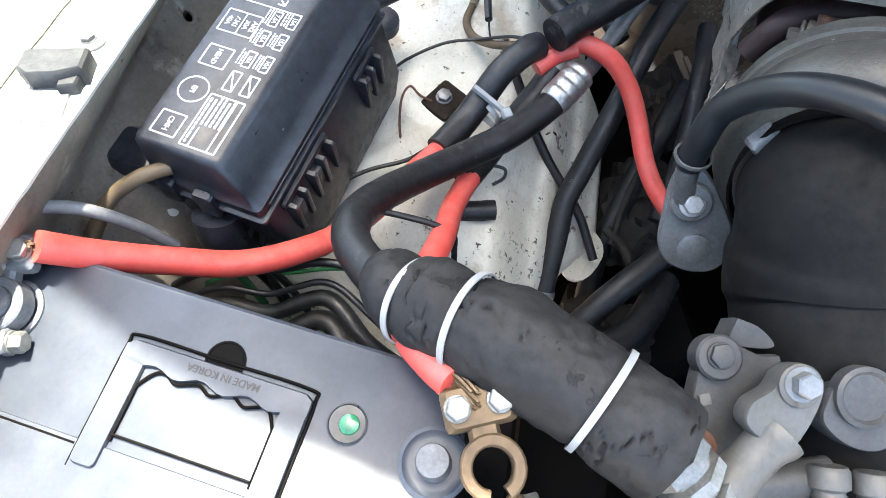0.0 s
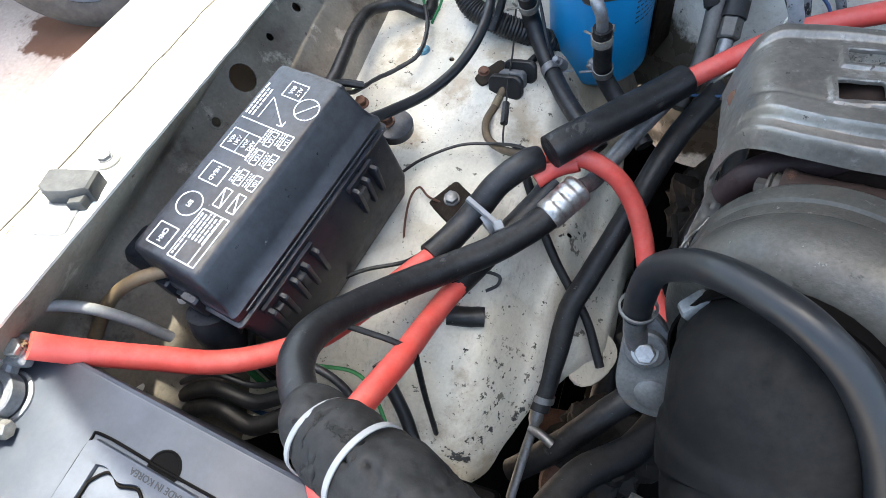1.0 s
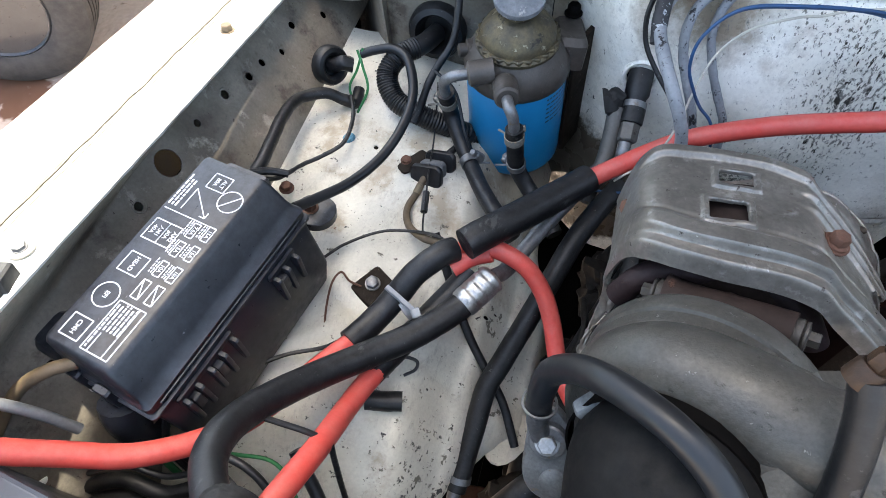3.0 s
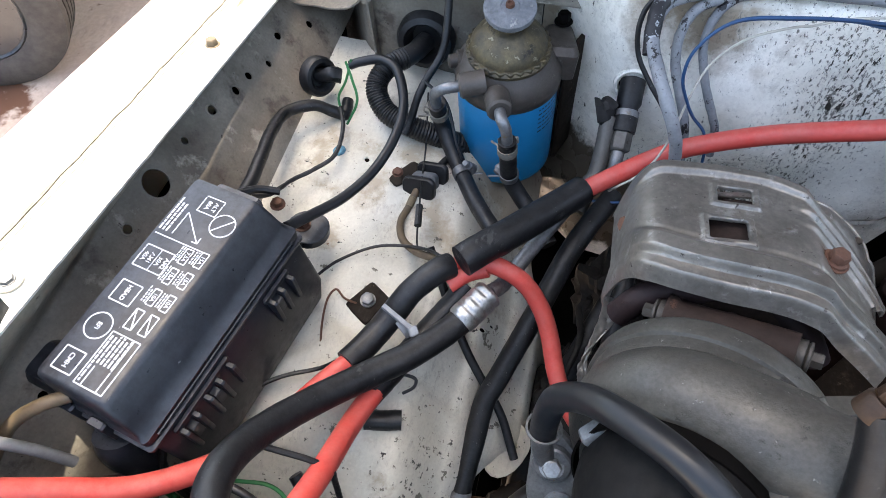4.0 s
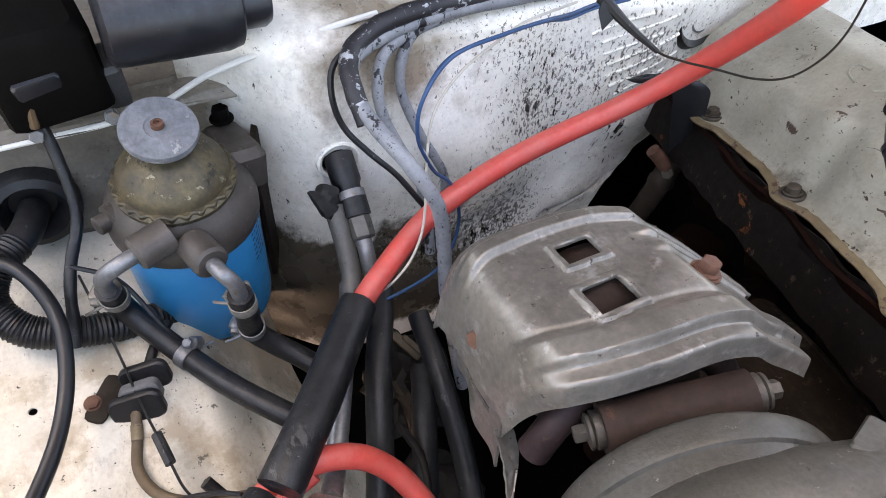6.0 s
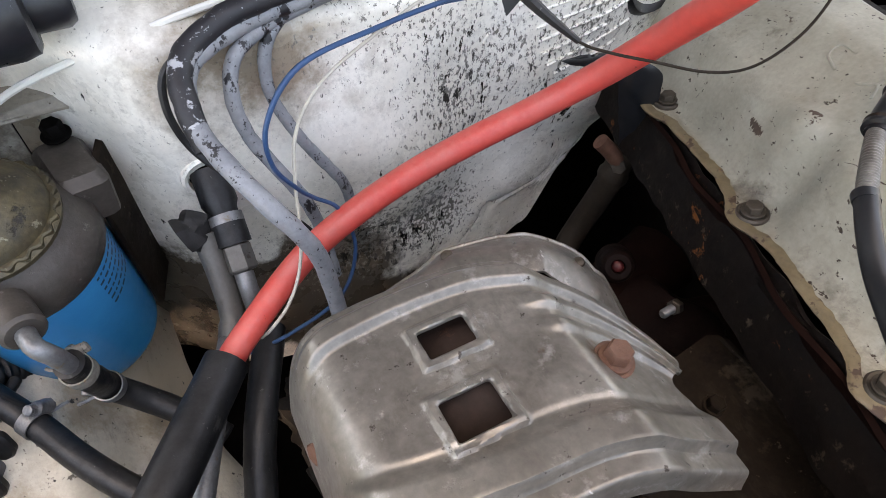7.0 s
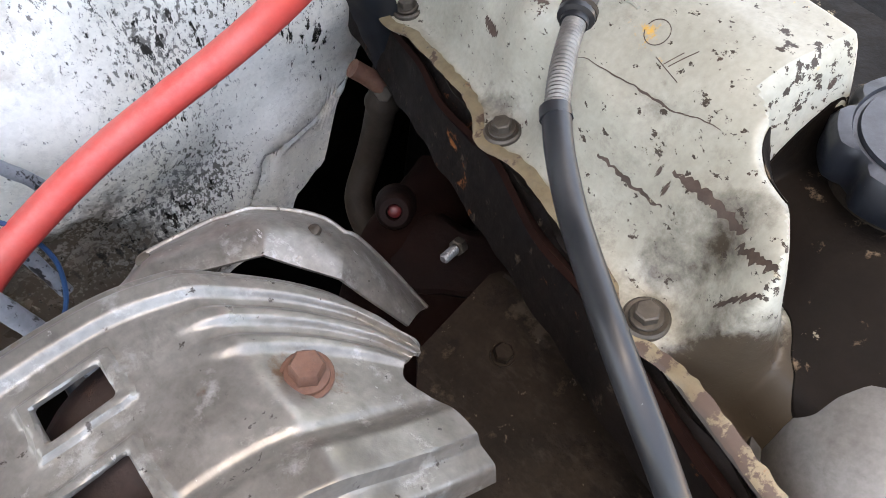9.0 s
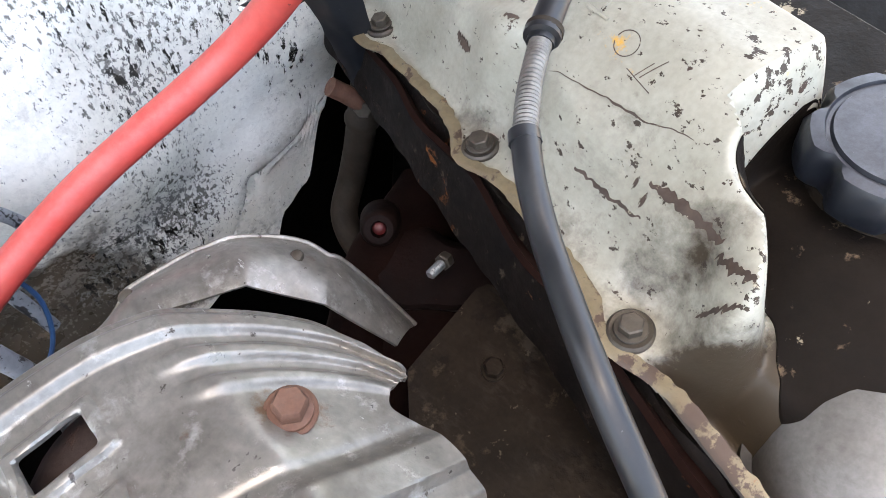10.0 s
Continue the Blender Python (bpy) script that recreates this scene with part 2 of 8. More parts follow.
M_CASTAL = mat("cast_aluminium", (0.098, 0.095, 0.086), (0.060, 0.057, 0.050), 0.36, metal=0.4, s=26, fine=420, bump=0.7, fleck=0.5, spec=0.4, grime=0.5, dust=((0.115, 0.104, 0.088), 0.45), spots=(((0.26, 0.255, 0.24), 150, 0.655, 0.04, None), ((0.02, 0.018, 0.016), 60, 0.62, 0.06, None)))
M_ZINC = mat("dull_zinc", (0.25, 0.255, 0.262), (0.16, 0.162, 0.165), 0.36, metal=0.65, s=60, fine=500, bump=0.3, fleck=0.35, grime=0.5, spots=(((0.2, 0.16, 0.11), 90, 0.62, 0.06, None),))
M_CHROME = mat("bright_crimp_metal", (0.50, 0.50, 0.49), (0.32, 0.315, 0.30), 0.28, metal=0.8, s=70, fine=500, bump=0.4, fleck=0.35, grime=0.6)
M_RUST = mat("rusty_bolt", (0.088, 0.036, 0.021), (0.135, 0.064, 0.040), 0.6, metal=0.2, s=120, fine=600, bump=0.6, grime=0.5)
M_OLDBOLT = mat("dull_brown_bolt", (0.050, 0.040, 0.030), (0.095, 0.080, 0.062), 0.45, metal=0.45, s=90, fine=500, bump=0.4, grime=0.5)
# Bases near black: the gap's shade is put into the iron and ledge colours.
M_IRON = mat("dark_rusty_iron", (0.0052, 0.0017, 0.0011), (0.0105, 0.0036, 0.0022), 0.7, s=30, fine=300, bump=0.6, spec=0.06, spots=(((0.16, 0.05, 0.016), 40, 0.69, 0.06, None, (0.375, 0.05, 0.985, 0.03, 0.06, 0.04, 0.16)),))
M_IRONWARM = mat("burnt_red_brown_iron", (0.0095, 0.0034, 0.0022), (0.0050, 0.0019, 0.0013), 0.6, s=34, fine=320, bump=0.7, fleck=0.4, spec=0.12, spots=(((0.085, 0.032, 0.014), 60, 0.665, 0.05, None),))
# Near black: the shade of the bay's deep gaps is put into this colour.
M_DARK = mat("near_black_matt", (0.0012, 0.0009, 0.0008), (0.0026, 0.002, 0.0017), 0.6, s=25, bump=0.4, spec=0.08)
M_PIPEBROWN = mat("oily_brown_pipe", (0.030, 0.023, 0.017), (0.015, 0.011, 0.008), 0.55, s=30, bump=0.3, spec=0.12, grime=0.4)
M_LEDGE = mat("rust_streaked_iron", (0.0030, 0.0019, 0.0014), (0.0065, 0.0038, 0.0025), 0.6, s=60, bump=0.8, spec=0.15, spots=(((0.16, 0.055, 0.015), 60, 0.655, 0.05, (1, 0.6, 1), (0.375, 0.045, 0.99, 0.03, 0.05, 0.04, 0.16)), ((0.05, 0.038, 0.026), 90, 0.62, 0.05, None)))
M_PLATE = mat("oily_brown_plate", (0.021, 0.0143, 0.0094), (0.0085, 0.0057, 0.0039), 0.48, metal=0.0, s=22, bump=0.5, fleck=0.4, spec=0.10, grime=0.5, spots=(((0.009, 0.006, 0.0045), 30, 0.55, 0.08, None), ((0.058, 0.044, 0.030), 40, 0.60, 0.08, None, (0.355, -0.03, 0.96, 0.03, 0.05, 0.04, 0.12)), ((0.085, 0.070, 0.053), 130, 0.645, 0.03, None)))
M_BLUE = mat("blue_filter_paint", (0.006, 0.20, 0.44), (0.008, 0.225, 0.47), 0.30, s=30, bump=0.05, fleck=0.06, coat=0.2, spots=(((0.04, 0.06, 0.09), 120, 0.73, 0.02, None),))
M_HEADAL = mat("grimy_filter_casting", (0.060, 0.051, 0.044), (0.105, 0.092, 0.081), 0.42, metal=0.4, s=45, fine=400, bump=0.5, grime=0.5, spots=(((0.16, 0.148, 0.132), 120, 0.64, 0.05, None),))
M_BRASS = mat("corroded_brass_ring", (0.14, 0.112, 0.060), (0.055, 0.047, 0.036), 0.40, metal=0.5, s=70, bump=0.7, fleck=0.4, grime=0.7, spots=(((0.30, 0.27, 0.19), 110, 0.61, 0.05, None), ((0.03, 0.026, 0.02), 60, 0.60, 0.06, None)))
M_UNION = mat("oily_brown_union", (0.052, 0.026, 0.012), (0.028, 0.014, 0.007), 0.40, metal=0.35, s=70, fine=500, bump=0.5, fleck=0.35, grime=0.6)
M_BRASSFIT = mat("brown_brass", (0.150, 0.098, 0.052), (0.085, 0.055, 0.030), 0.42, metal=0.35, s=70, bump=0.4, grime=0.6, spots=(((0.17, 0.14, 0.11), 110, 0.66, 0.05, None),))
M_CASTLIGHT = mat("pale_cast_alloy", (0.13, 0.126, 0.118), (0.085, 0.082, 0.076), 0.42, metal=0.35, s=30, fine=420, bump=0.45, grime=0.6, dust=((0.15, 0.135, 0.11), 0.35), spots=(((0.06, 0.05, 0.042), 70, 0.62, 0.05, None),))
M_GREYLEAD = mat("grey_lead_sheath", (0.13, 0.135, 0.14), (0.19, 0.195, 0.20), 0.45, s=60, bump=0.1)
M_BAT = mat("dusty_battery_plastic", (0.030, 0.037, 0.052), (0.042, 0.049, 0.064), 0.36, s=9, bump=0.08, fleck=0.16, grime=0.25, dust=((0.125, 0.135, 0.160), 0.34), spots=(((0.10, 0.10, 0.105), 240, 0.72, 0.03, None),))
M_LEAD = mat("lead_post", (0.17, 0.178, 0.195), (0.11, 0.115, 0.125), 0.5, metal=0.4, s=70, fine=500, bump=0.5, fleck=0.4, grime=0.5)
M_WHITEINK = mat("white_print", (0.62, 0.64, 0.66), (0.45, 0.47, 0.5), 0.5, s=150, bump=0.0, spots=(((0.05, 0.05, 0.055), 200, 0.60, 0.05, None),))
M_PLUG = mat("pale_blue_plastic", (0.10, 0.26, 0.34), (0.05, 0.17, 0.24), 0.5, s=200, bump=0.1, grime=0.6)
M_DARKINK = mat("dark_print", (0.02, 0.03, 0.06), (0.03, 0.04, 0.07), 0.5, bump=0.0)
M_TIE = mat("grey_white_nylon", (0.32, 0.325, 0.33), (0.24, 0.245, 0.25), 0.4, s=80, bump=0.03, fleck=0.08)
M_GREYWIRE = mat("grey_overspray_on_black", (0.175, 0.185, 0.205), (0.26, 0.27, 0.288), 0.40, s=60, bump=0.3, fleck=0.25, grime=0.3, spots=(((0.008, 0.008, 0.011), 90, 0.575, 0.02, (1, 1, 0.45)), ((0.010, 0.010, 0.012), 220, 0.615, 0.02, None)))
M_BLUEWIRE = mat("blue_wire", (0.012, 0.052, 0.135), (0.02, 0.070, 0.17), 0.4, bump=0.0)
M_BLOTCH = mat("black_loom_with_overspray", (0.010, 0.010, 0.013), (0.018, 0.018, 0.022), 0.45, s=40, bump=0.25, spots=(((0.34, 0.35, 0.37), 70, 0.585, 0.02, (0.6, 1, 1)), ((0.30, 0.31, 0.33), 200, 0.62, 0.02, None)))
M_WHITEWIRE = mat("white_wire", (0.55, 0.52, 0.45), (0.42, 0.39, 0.34), 0.5, bump=0.0)
M_GREENWIRE = mat("green_wire", (0.03, 0.20, 0.06), (0.02, 0.14, 0.05), 0.4, bump=0.0)
M_TANPIPE = mat("tan_pipe", (0.125, 0.088, 0.050), (0.070, 0.050, 0.030), 0.5, s=50, bump=0.2, grime=0.5)
M_GREEN = mat("green_indicator", (0.004, 0.09, 0.035), (0.010, 0.20, 0.08), 0.15, s=300, bump=0.2, coat=0.6)
M_TYRE = mat("worn_tyre", (0.030, 0.030, 0.032), (0.055, 0.053, 0.052), 0.75, s=25, bump=0.3, dust=((0.18, 0.14, 0.11), 0.15), spots=(((0.05, 0.05, 0.05), 30, 0.64, 0.1, None),))
M_RIM = mat("painted_wheel_rim", (0.030, 0.034, 0.042), (0.048, 0.052, 0.060), 0.25, metal=0.4, s=20, coat=0.4)
M_GROUND = mat("worn_pink_concrete", (0.44, 0.34, 0.285), (0.54, 0.44, 0.375), 0.8, s=5, fine=70, bump=0.5, grime=0.4, spots=(((0.13, 0.058, 0.032), 2.6, 0.66, 0.05, None, (-1.82, 0.86, 0, 0.42, 0.20, 1, 0.42)), ((0.20, 0.13, 0.10), 16, 0.63, 0.06, None)))
M_PLUGRED = mat("dull_red_plastic", (0.10, 0.008, 0.008), (0.05, 0.005, 0.005), 0.35, s=150, bump=0.1)
M_PUMP = mat("oily_cast_grey", (0.072, 0.073, 0.075), (0.044, 0.044, 0.045), 0.45, metal=0.3, s=30, fine=420, bump=0.6, fleck=0.4, grime=0.6, dust=((0.11, 0.10, 0.085), 0.35), spots=(((0.15, 0.145, 0.13), 130, 0.67, 0.03, None),))
M_FERRULE = mat("dirty_crimp_metal", (0.30, 0.30, 0.29), (0.17, 0.165, 0.155), 0.32, metal=0.65, s=70, fine=500, bump=0.4, fleck=0.35, grime=0.7)
M_STOP = mat("dusty_grey_rubber", (0.014, 0.0155, 0.018), (0.024, 0.0255, 0.028), 0.6, s=60, fine=500, bump=0.5, fleck=0.35, dust=((0.07, 0.068, 0.064), 0.4), grime=0.4)
M_SCALE = mat("heat_scaled_iron", (0.034, 0.020, 0.021), (0.020, 0.0115, 0.0115), 0.5, metal=0.2, s=40, fine=300, bump=0.6, fleck=0.4, spec=0.3, spots=(((0.060, 0.032, 0.022), 60, 0.62, 0.06, None),))
M_GUNK = mat("caked_oil_and_dust", (0.0075, 0.0068, 0.0062), (0.0150, 0.0130, 0.0112), 0.6, s=60, fine=260, bump=0.9, fleck=0.5, spec=0.25, dust=((0.040, 0.034, 0.028), 0.5), spots=(((0.075, 0.040, 0.020), 50, 0.68, 0.04, None),))
M_DULLBOLT = mat("scaled_grey_bolt", (0.050, 0.044, 0.038), (0.080, 0.072, 0.062), 0.45, metal=0.3, s=90, fine=500, bump=0.6, fleck=0.4, grime=0.6)
M_KNOB = mat("dusty_grey_knob", (0.115, 0.125, 0.140), (0.19, 0.20, 0.215), 0.5, s=80, fine=350, bump=0.3, fleck=0.45, grime=0.7, spots=(((0.30, 0.30, 0.29), 110, 0.60, 0.05, (1, 0.5, 1)),))
M_STOPPALE = mat("pale_grey_rubber", (0.075, 0.078, 0.082), (0.11, 0.113, 0.118), 0.6, s=60, bump=0.4, fleck=0.35, grime=0.5)
M_CASTPALE = mat("pale_rough_alloy", (0.20, 0.198, 0.19), (0.145, 0.142, 0.135), 0.45, metal=0.3, s=40, fine=420, bump=0.5, fleck=0.3, grime=0.45)
M_CRUST = mat("crusted_clamp_metal", (0.27, 0.255, 0.225), (0.16, 0.145, 0.12), 0.55, metal=0.3, s=90, fine=450, bump=0.8, fleck=0.4, grime=0.5, spots=(((0.33, 0.21, 0.13), 90, 0.62, 0.05, None),))
M_SHEATH = mat("oily_wound_steel", (0.20, 0.195, 0.185), (0.10, 0.095, 0.085), 0.38, metal=0.5, s=80, fine=600, bump=0.5, fleck=0.4, grime=0.6)


# ---- mesh helpers ----
def V(*a):
    return Vector(a)


def part(name, bm, material, parent=None, label="", sharp=38, kind=""):
    me = bpy.data.meshes.new(name)
    bm.normal_update()
    bm.to_mesh(me)
    bm.free()
    me.shade_smooth()
    me.set_sharp_from_angle(angle=radians(sharp))
    me.materials.append(material)
    ob = new(name, me)
    if parent is not None:
        ob.parent = parent
        ob.matrix_parent_inverse = world_of(parent).inverted()
    if label:
        ob["label"] = label
    if kind:
        ob["kind"] = kind
    return ob


def world_of(ob):
    m = ob.matrix_basis.copy()
    if ob.parent is not None:
        m = world_of(ob.parent) @ ob.matrix_parent_inverse @ m
    return m


def thing(name, at, label, category, group="", kind=""):
    e = new(name)
    e.empty_display_size = 0.02
    e.location = at
    return tagged(e, label, category, group, kind)


def spline(pts, sub=8):
    pts = [Vector(p) for p in pts]
    if len(pts) == 2:
        return [pts[0].lerp(pts[1], i / sub) for i in range(sub + 1)]
    q = [pts[0] * 2 - pts[1]] + pts + [pts[-1] * 2 - pts[-2]]
    out = []
    for i in range(1, len(q) - 2):
        a, b, c, d = q[i - 1], q[i], q[i + 1], q[i + 2]
        for k in range(sub):
            t = k / sub
            out.append(0.5 * (2 * b + (c - a) * t + (2 * a - 5 * b + 4 * c - d) * t * t + (3 * b - a - 3 * c + d) * t ** 3))
    out.append(pts[-1])
    return out


def tube(bm, pts, r, seg=12, sub=8, shape=None, rough=0.0, flat=None):
    """A capped tube along a spline. shape(s): radius factor, s from 0 to 1. rough: uneven surface."""
    path = spline(pts, sub) if sub else [Vector(p) for p in pts]
    n = len(path)
    rings, up = [], None
    for i, p in enumerate(path):
        d = (path[min(i + 1, n - 1)] - path[max(i - 1, 0)]).normalized()
        if up is None:
            up = d.orthogonal().normalized()
        up = (up - d * up.dot(d)).normalized()
        side = d.cross(up)
        rr = r * (shape(i / (n - 1)) if shape else 1.0)
        ring = []
        for k in range(seg):
            a = 2 * math.pi * k / seg
            f = 1.0
            if rough:
                q = (p + up * math.cos(a) * r + side * math.sin(a) * r) / r
                f += rough * (noise.noise(q * 0.55) + 0.45 * noise.noise(q * 2.3))
            ring.append(bm.verts.new(p + (up * math.cos(a) + side * math.sin(a)) * rr * f))
        rings.append(ring)
    for a, b in zip(rings, rings[1:]):
        for k in range(seg):
            bm.faces.new((a[k], a[(k + 1) % seg], b[(k + 1) % seg], b[k]))
    bm.faces.new(rings[0][::-1])
    bm.faces.new(rings[-1])
    return bm


def axis_frame(at, axis, spin=0.0):
    q = Vector(axis).normalized().to_track_quat("Z", "Y").to_matrix().to_4x4()
    return Matrix.Translation(at) @ q @ Matrix.Rotation(radians(spin), 4, "Z")


def lathe(bm, prof, m, seg=32, closed=True):
    """Profile of (radius, height) turned round the z axis of m."""
    rings = [[bm.verts.new(m @ V(r * math.cos(2 * math.pi * k / seg), r * math.sin(2 * math.pi * k / seg), z)) for k in range(seg)] for r, z in prof]
    for a, b in zip(rings, rings[1:]):
        for k in range(seg):
            bm.faces.new((a[k], a[(k + 1) % seg], b[(k + 1) % seg], b[k]))
    if closed:
        bm.faces.new(rings[0][::-1])
        bm.faces.new(rings[-1])
    return bm


def loft(bm, rings):
    vs = [[bm.verts.new(p) for p in ring] for ring in rings]
    n = len(vs[0])
    for a, b in zip(vs, vs[1:]):
        for k in range(n):
            bm.faces.new((a[k], a[(k + 1) % n], b[(k + 1) % n], b[k]))
    bm.faces.new(vs[0][::-1])
    bm.faces.new(vs[-1])
    return bm


def rrect(x0, x1, y0, y1, r, n=4):
    out = []
    for cx, cy, a0 in ((x1 - r, y1 - r, 0), (x0 + r, y1 - r, 90), (x0 + r, y0 + r, 180), (x1 - r, y0 + r, 270)):
        for k in range(n + 1):
            a = radians(a0 + 90 * k / n)
            out.append((cx + r * math.cos(a), cy + r * math.sin(a)))
    return out


def prism(bm, outline, m, h, bev=0.0008):
    """An outline (x, y) raised to height h with a softened upper edge."""
    cx, cy = sum(p[0] for p in outline) / len(outline), sum(p[1] for p in outline) / len(outline)

    def ring(z, ins):
        out = []
        for x, y in outline:
            d = math.hypot(x - cx, y - cy) or 1
            out.append(m @ V(x - (x - cx) / d * ins, y - (y - cy) / d * ins, z))
        return out
    return loft(bm, [ring(0, 0), ring(h - bev, 0), ring(h, bev)])


def box(bm, m, sx, sy, sz, r=0.001, n=2):
    """A rounded box, centred in x and y, standing on z = 0 of m."""
    return prism(bm, rrect(-sx / 2, sx / 2, -sy / 2, sy / 2, min(r, sx / 2.1, sy / 2.1), n), m, sz, min(r, sz / 2.1))


def hexagon(r, spin=0):
    return [(r * math.cos(radians(60 * k + spin)), r * math.sin(radians(60 * k + spin))) for k in range(6)]


def sheet(fn, nu, nv, th=0.0015, skip=None, flip=False):
    """A sheet of the thickness th over fn(u, v), u and v from 0 to 1; skip(u, v) leaves openings."""
    bm = bmesh.new()
    pts = [[Vector(fn(i / nu, j / nv)) for j in range(nv + 1)] for i in range(nu + 1)]
    top, bot = {}, {}

    def get(i, j):
        if (i, j) not in top:
            du = pts[min(i + 1, nu)][j] - pts[max(i - 1, 0)][j]
            dv = pts[i][min(j + 1, nv)] - pts[i][max(j - 1, 0)]
            nrm = du.cross(dv).normalized() * (-1 if flip else 1)
            top[i, j] = bm.verts.new(pts[i][j])
            bot[i, j] = bm.verts.new(pts[i][j] - nrm * th)
        return top[i, j], bot[i, j]
    cells = {(i, j) for i in range(nu) for j in range(nv) if not (skip and skip((i + 0.5) / nu, (j + 0.5) / nv))}
    for i, j in cells:
        c = [(i, j), (i + 1, j), (i + 1, j + 1), (i, j + 1)]
        if flip:
            c = c[::-1]
        t = [get(*k) for k in c]
        bm.faces.new([k[0] for k in t])
        bm.faces.new([k[1] for k in t][::-1])
        for (di, dj), (a, b) in (((0, -1), ((i, j), (i + 1, j))), ((1, 0), ((i + 1, j), (i + 1, j + 1))), ((0, 1), ((i + 1, j + 1), (i, j + 1))), ((-1, 0), ((i, j + 1), (i, j)))):
            if (i + di, j + dj) not in cells:
                if flip:
                    a, b = b, a
                ta, ba = get(*a)
                tb, bb = get(*b)
                bm.faces.new((tb, ta, ba, bb))
    return bm


def sm(a, b, x):
    t = min(1.0, max(0.0, (x - a) / (b - a)))
    return t * t * (3 - 2 * t)


def poly(table, x):
    """Piecewise smooth curve through (x, value) pairs."""
    if x <= table[0][0]:
        return table[0][1]
    for (x0, v0), (x1, v1) in zip(table, table[1:]):
        if x <= x1:
            return v0 + (v1 - v0) * sm(x0, x1, x)
    return table[-1][1]


def curve(table, x):
    """Smooth curve without steps through (x, value) pairs."""
    n = len(table)
    if x <= table[0][0]:
        return table[0][1]
    if x >= table[-1][0]:
        return table[-1][1]
    i = next(k for k in range(n - 1) if x <= table[k + 1][0])

    def slope(k):
        a, b = table[max(k - 1, 0)], table[min(k + 1, n - 1)]
        return (b[1] - a[1]) / (b[0] - a[0])
    (x0, v0), (x1, v1) = table[i], table[i + 1]
    w = x1 - x0
    t = (x - x0) / w
    return v0 * (2 * t ** 3 - 3 * t * t + 1) + slope(i) * w * (t ** 3 - 2 * t * t + t) + v1 * (3 * t * t - 2 * t ** 3) + slope(i + 1) * w * (t ** 3 - t * t)


def lump(p, scale, amount):
    return amount * noise.noise(Vector(p) * scale)


def cut(ob, cutter_bm):
    """Takes the cutter's volume away from ob's mesh."""
    me = bpy.data.meshes.new("cutter")
    cutter_bm.normal_update()
    cutter_bm.to_mesh(me)
    cutter_bm.free()
    c = new("cutter", me)
    md = ob.modifiers.new("cut", "BOOLEAN")
    md.operation, md.object, md.solver = "DIFFERENCE", c, "EXACT"
    dg = bpy.context.evaluated_depsgraph_get()
    dg.update()
    cutme = bpy.data.meshes.new_from_object(ob.evaluated_get(dg))
    ob.modifiers.clear()
    ob.data = cutme
    bpy.data.objects.remove(c)
    cutme.shade_smooth()
    cutme.set_sharp_from_angle(angle=radians(38))
    return ob


def bolt(name, at, axis, af, material, label, parent=None, washer=1.45, h=0.6, spin=10, group=""):
    """A hexagon bolt with its washer: a thing, or parts under parent. af: size across flats."""
    owner = parent
    if parent is None:
        owner = thing(name, at, label, "bolt", group)
    m = axis_frame(at, axis, spin)
    if washer:
        part("washer", lathe(bmesh.new(), [(af * 0.5 * washer, 0), (af * 0.5 * washer, af * 0.10), (af * 0.48 * washer, af * 0.13)], m, 24), material, owner)
    bm = bmesh.new()
    r = af / math.sqrt(3)
    hx = hexagon(r)
    z0 = af * 0.12
    loft(bm, [[m @ V(x, y, z0) for x, y in hx], [m @ V(x, y, z0 + af * h * 0.88) for x, y in hx], [m @ V(x * 0.86, y * 0.86, z0 + af * h) for x, y in hx]])
    part("bolt_head" if parent is not None else "head", bm, material, owner)
    return owner


def cable(name, pts, r, material, label, category, seg=12, sub=8, rough=0.0, parent=None, shape=None):
    bm = tube(bmesh.new(), pts, r, seg, sub, shape, rough)
    ob = part(name, bm, material, parent, label if parent is not None else "")
    if parent is None:
        tagged(ob, label, category)
    return ob


def text_mesh(s, size, m, material, name, parent, spacing=1.0):
    cu = bpy.data.curves.new(name, "FONT")
    cu.body, cu.size, cu.align_x, cu.align_y, cu.extrude, cu.space_character, cu.offset = s, size, "CENTER", "CENTER", 0.00012, spacing, size * 0.022
    tmp = new(name, cu)
    dg = bpy.context.evaluated_depsgraph_get()
    me = bpy.data.meshes.new_from_object(tmp.evaluated_get(dg))
    bpy.data.objects.remove(tmp)
    me.transform(m)
    me.materials.clear()
    me.materials.append(material)
    ob = new(name, me)
    ob.parent = parent
    ob.matrix_parent_inverse = world_of(parent).inverted()
    return ob


# ---- structure ----
def zf(y):
    """Height of the wing's upper edge along the car."""
    return 1.040 - 0.165 * (y + 0.123)


def build_ground():
    bm = bmesh.new()
    n = 40
    xs = [math.copysign(abs(k / n) ** 3, k) * 60 for k in range(-n, n + 1)]
    vs = [[bm.verts.new((x - 1, y + 0.5, lump((x, y, 0), 3.0, 0.006) if abs(x) < 5 and abs(y) < 5 else 0)) for y in xs] for x in xs]
    for i in range(2 * n):
        for j in range(2 * n):
            bm.faces.new((vs[i][j], vs[i + 1][j], vs[i + 1][j + 1], vs[i][j + 1]))
    tagged(part("ground", bm, M_GROUND), "worn pinkish concrete yard with brown stains", "ground", kind="structure")


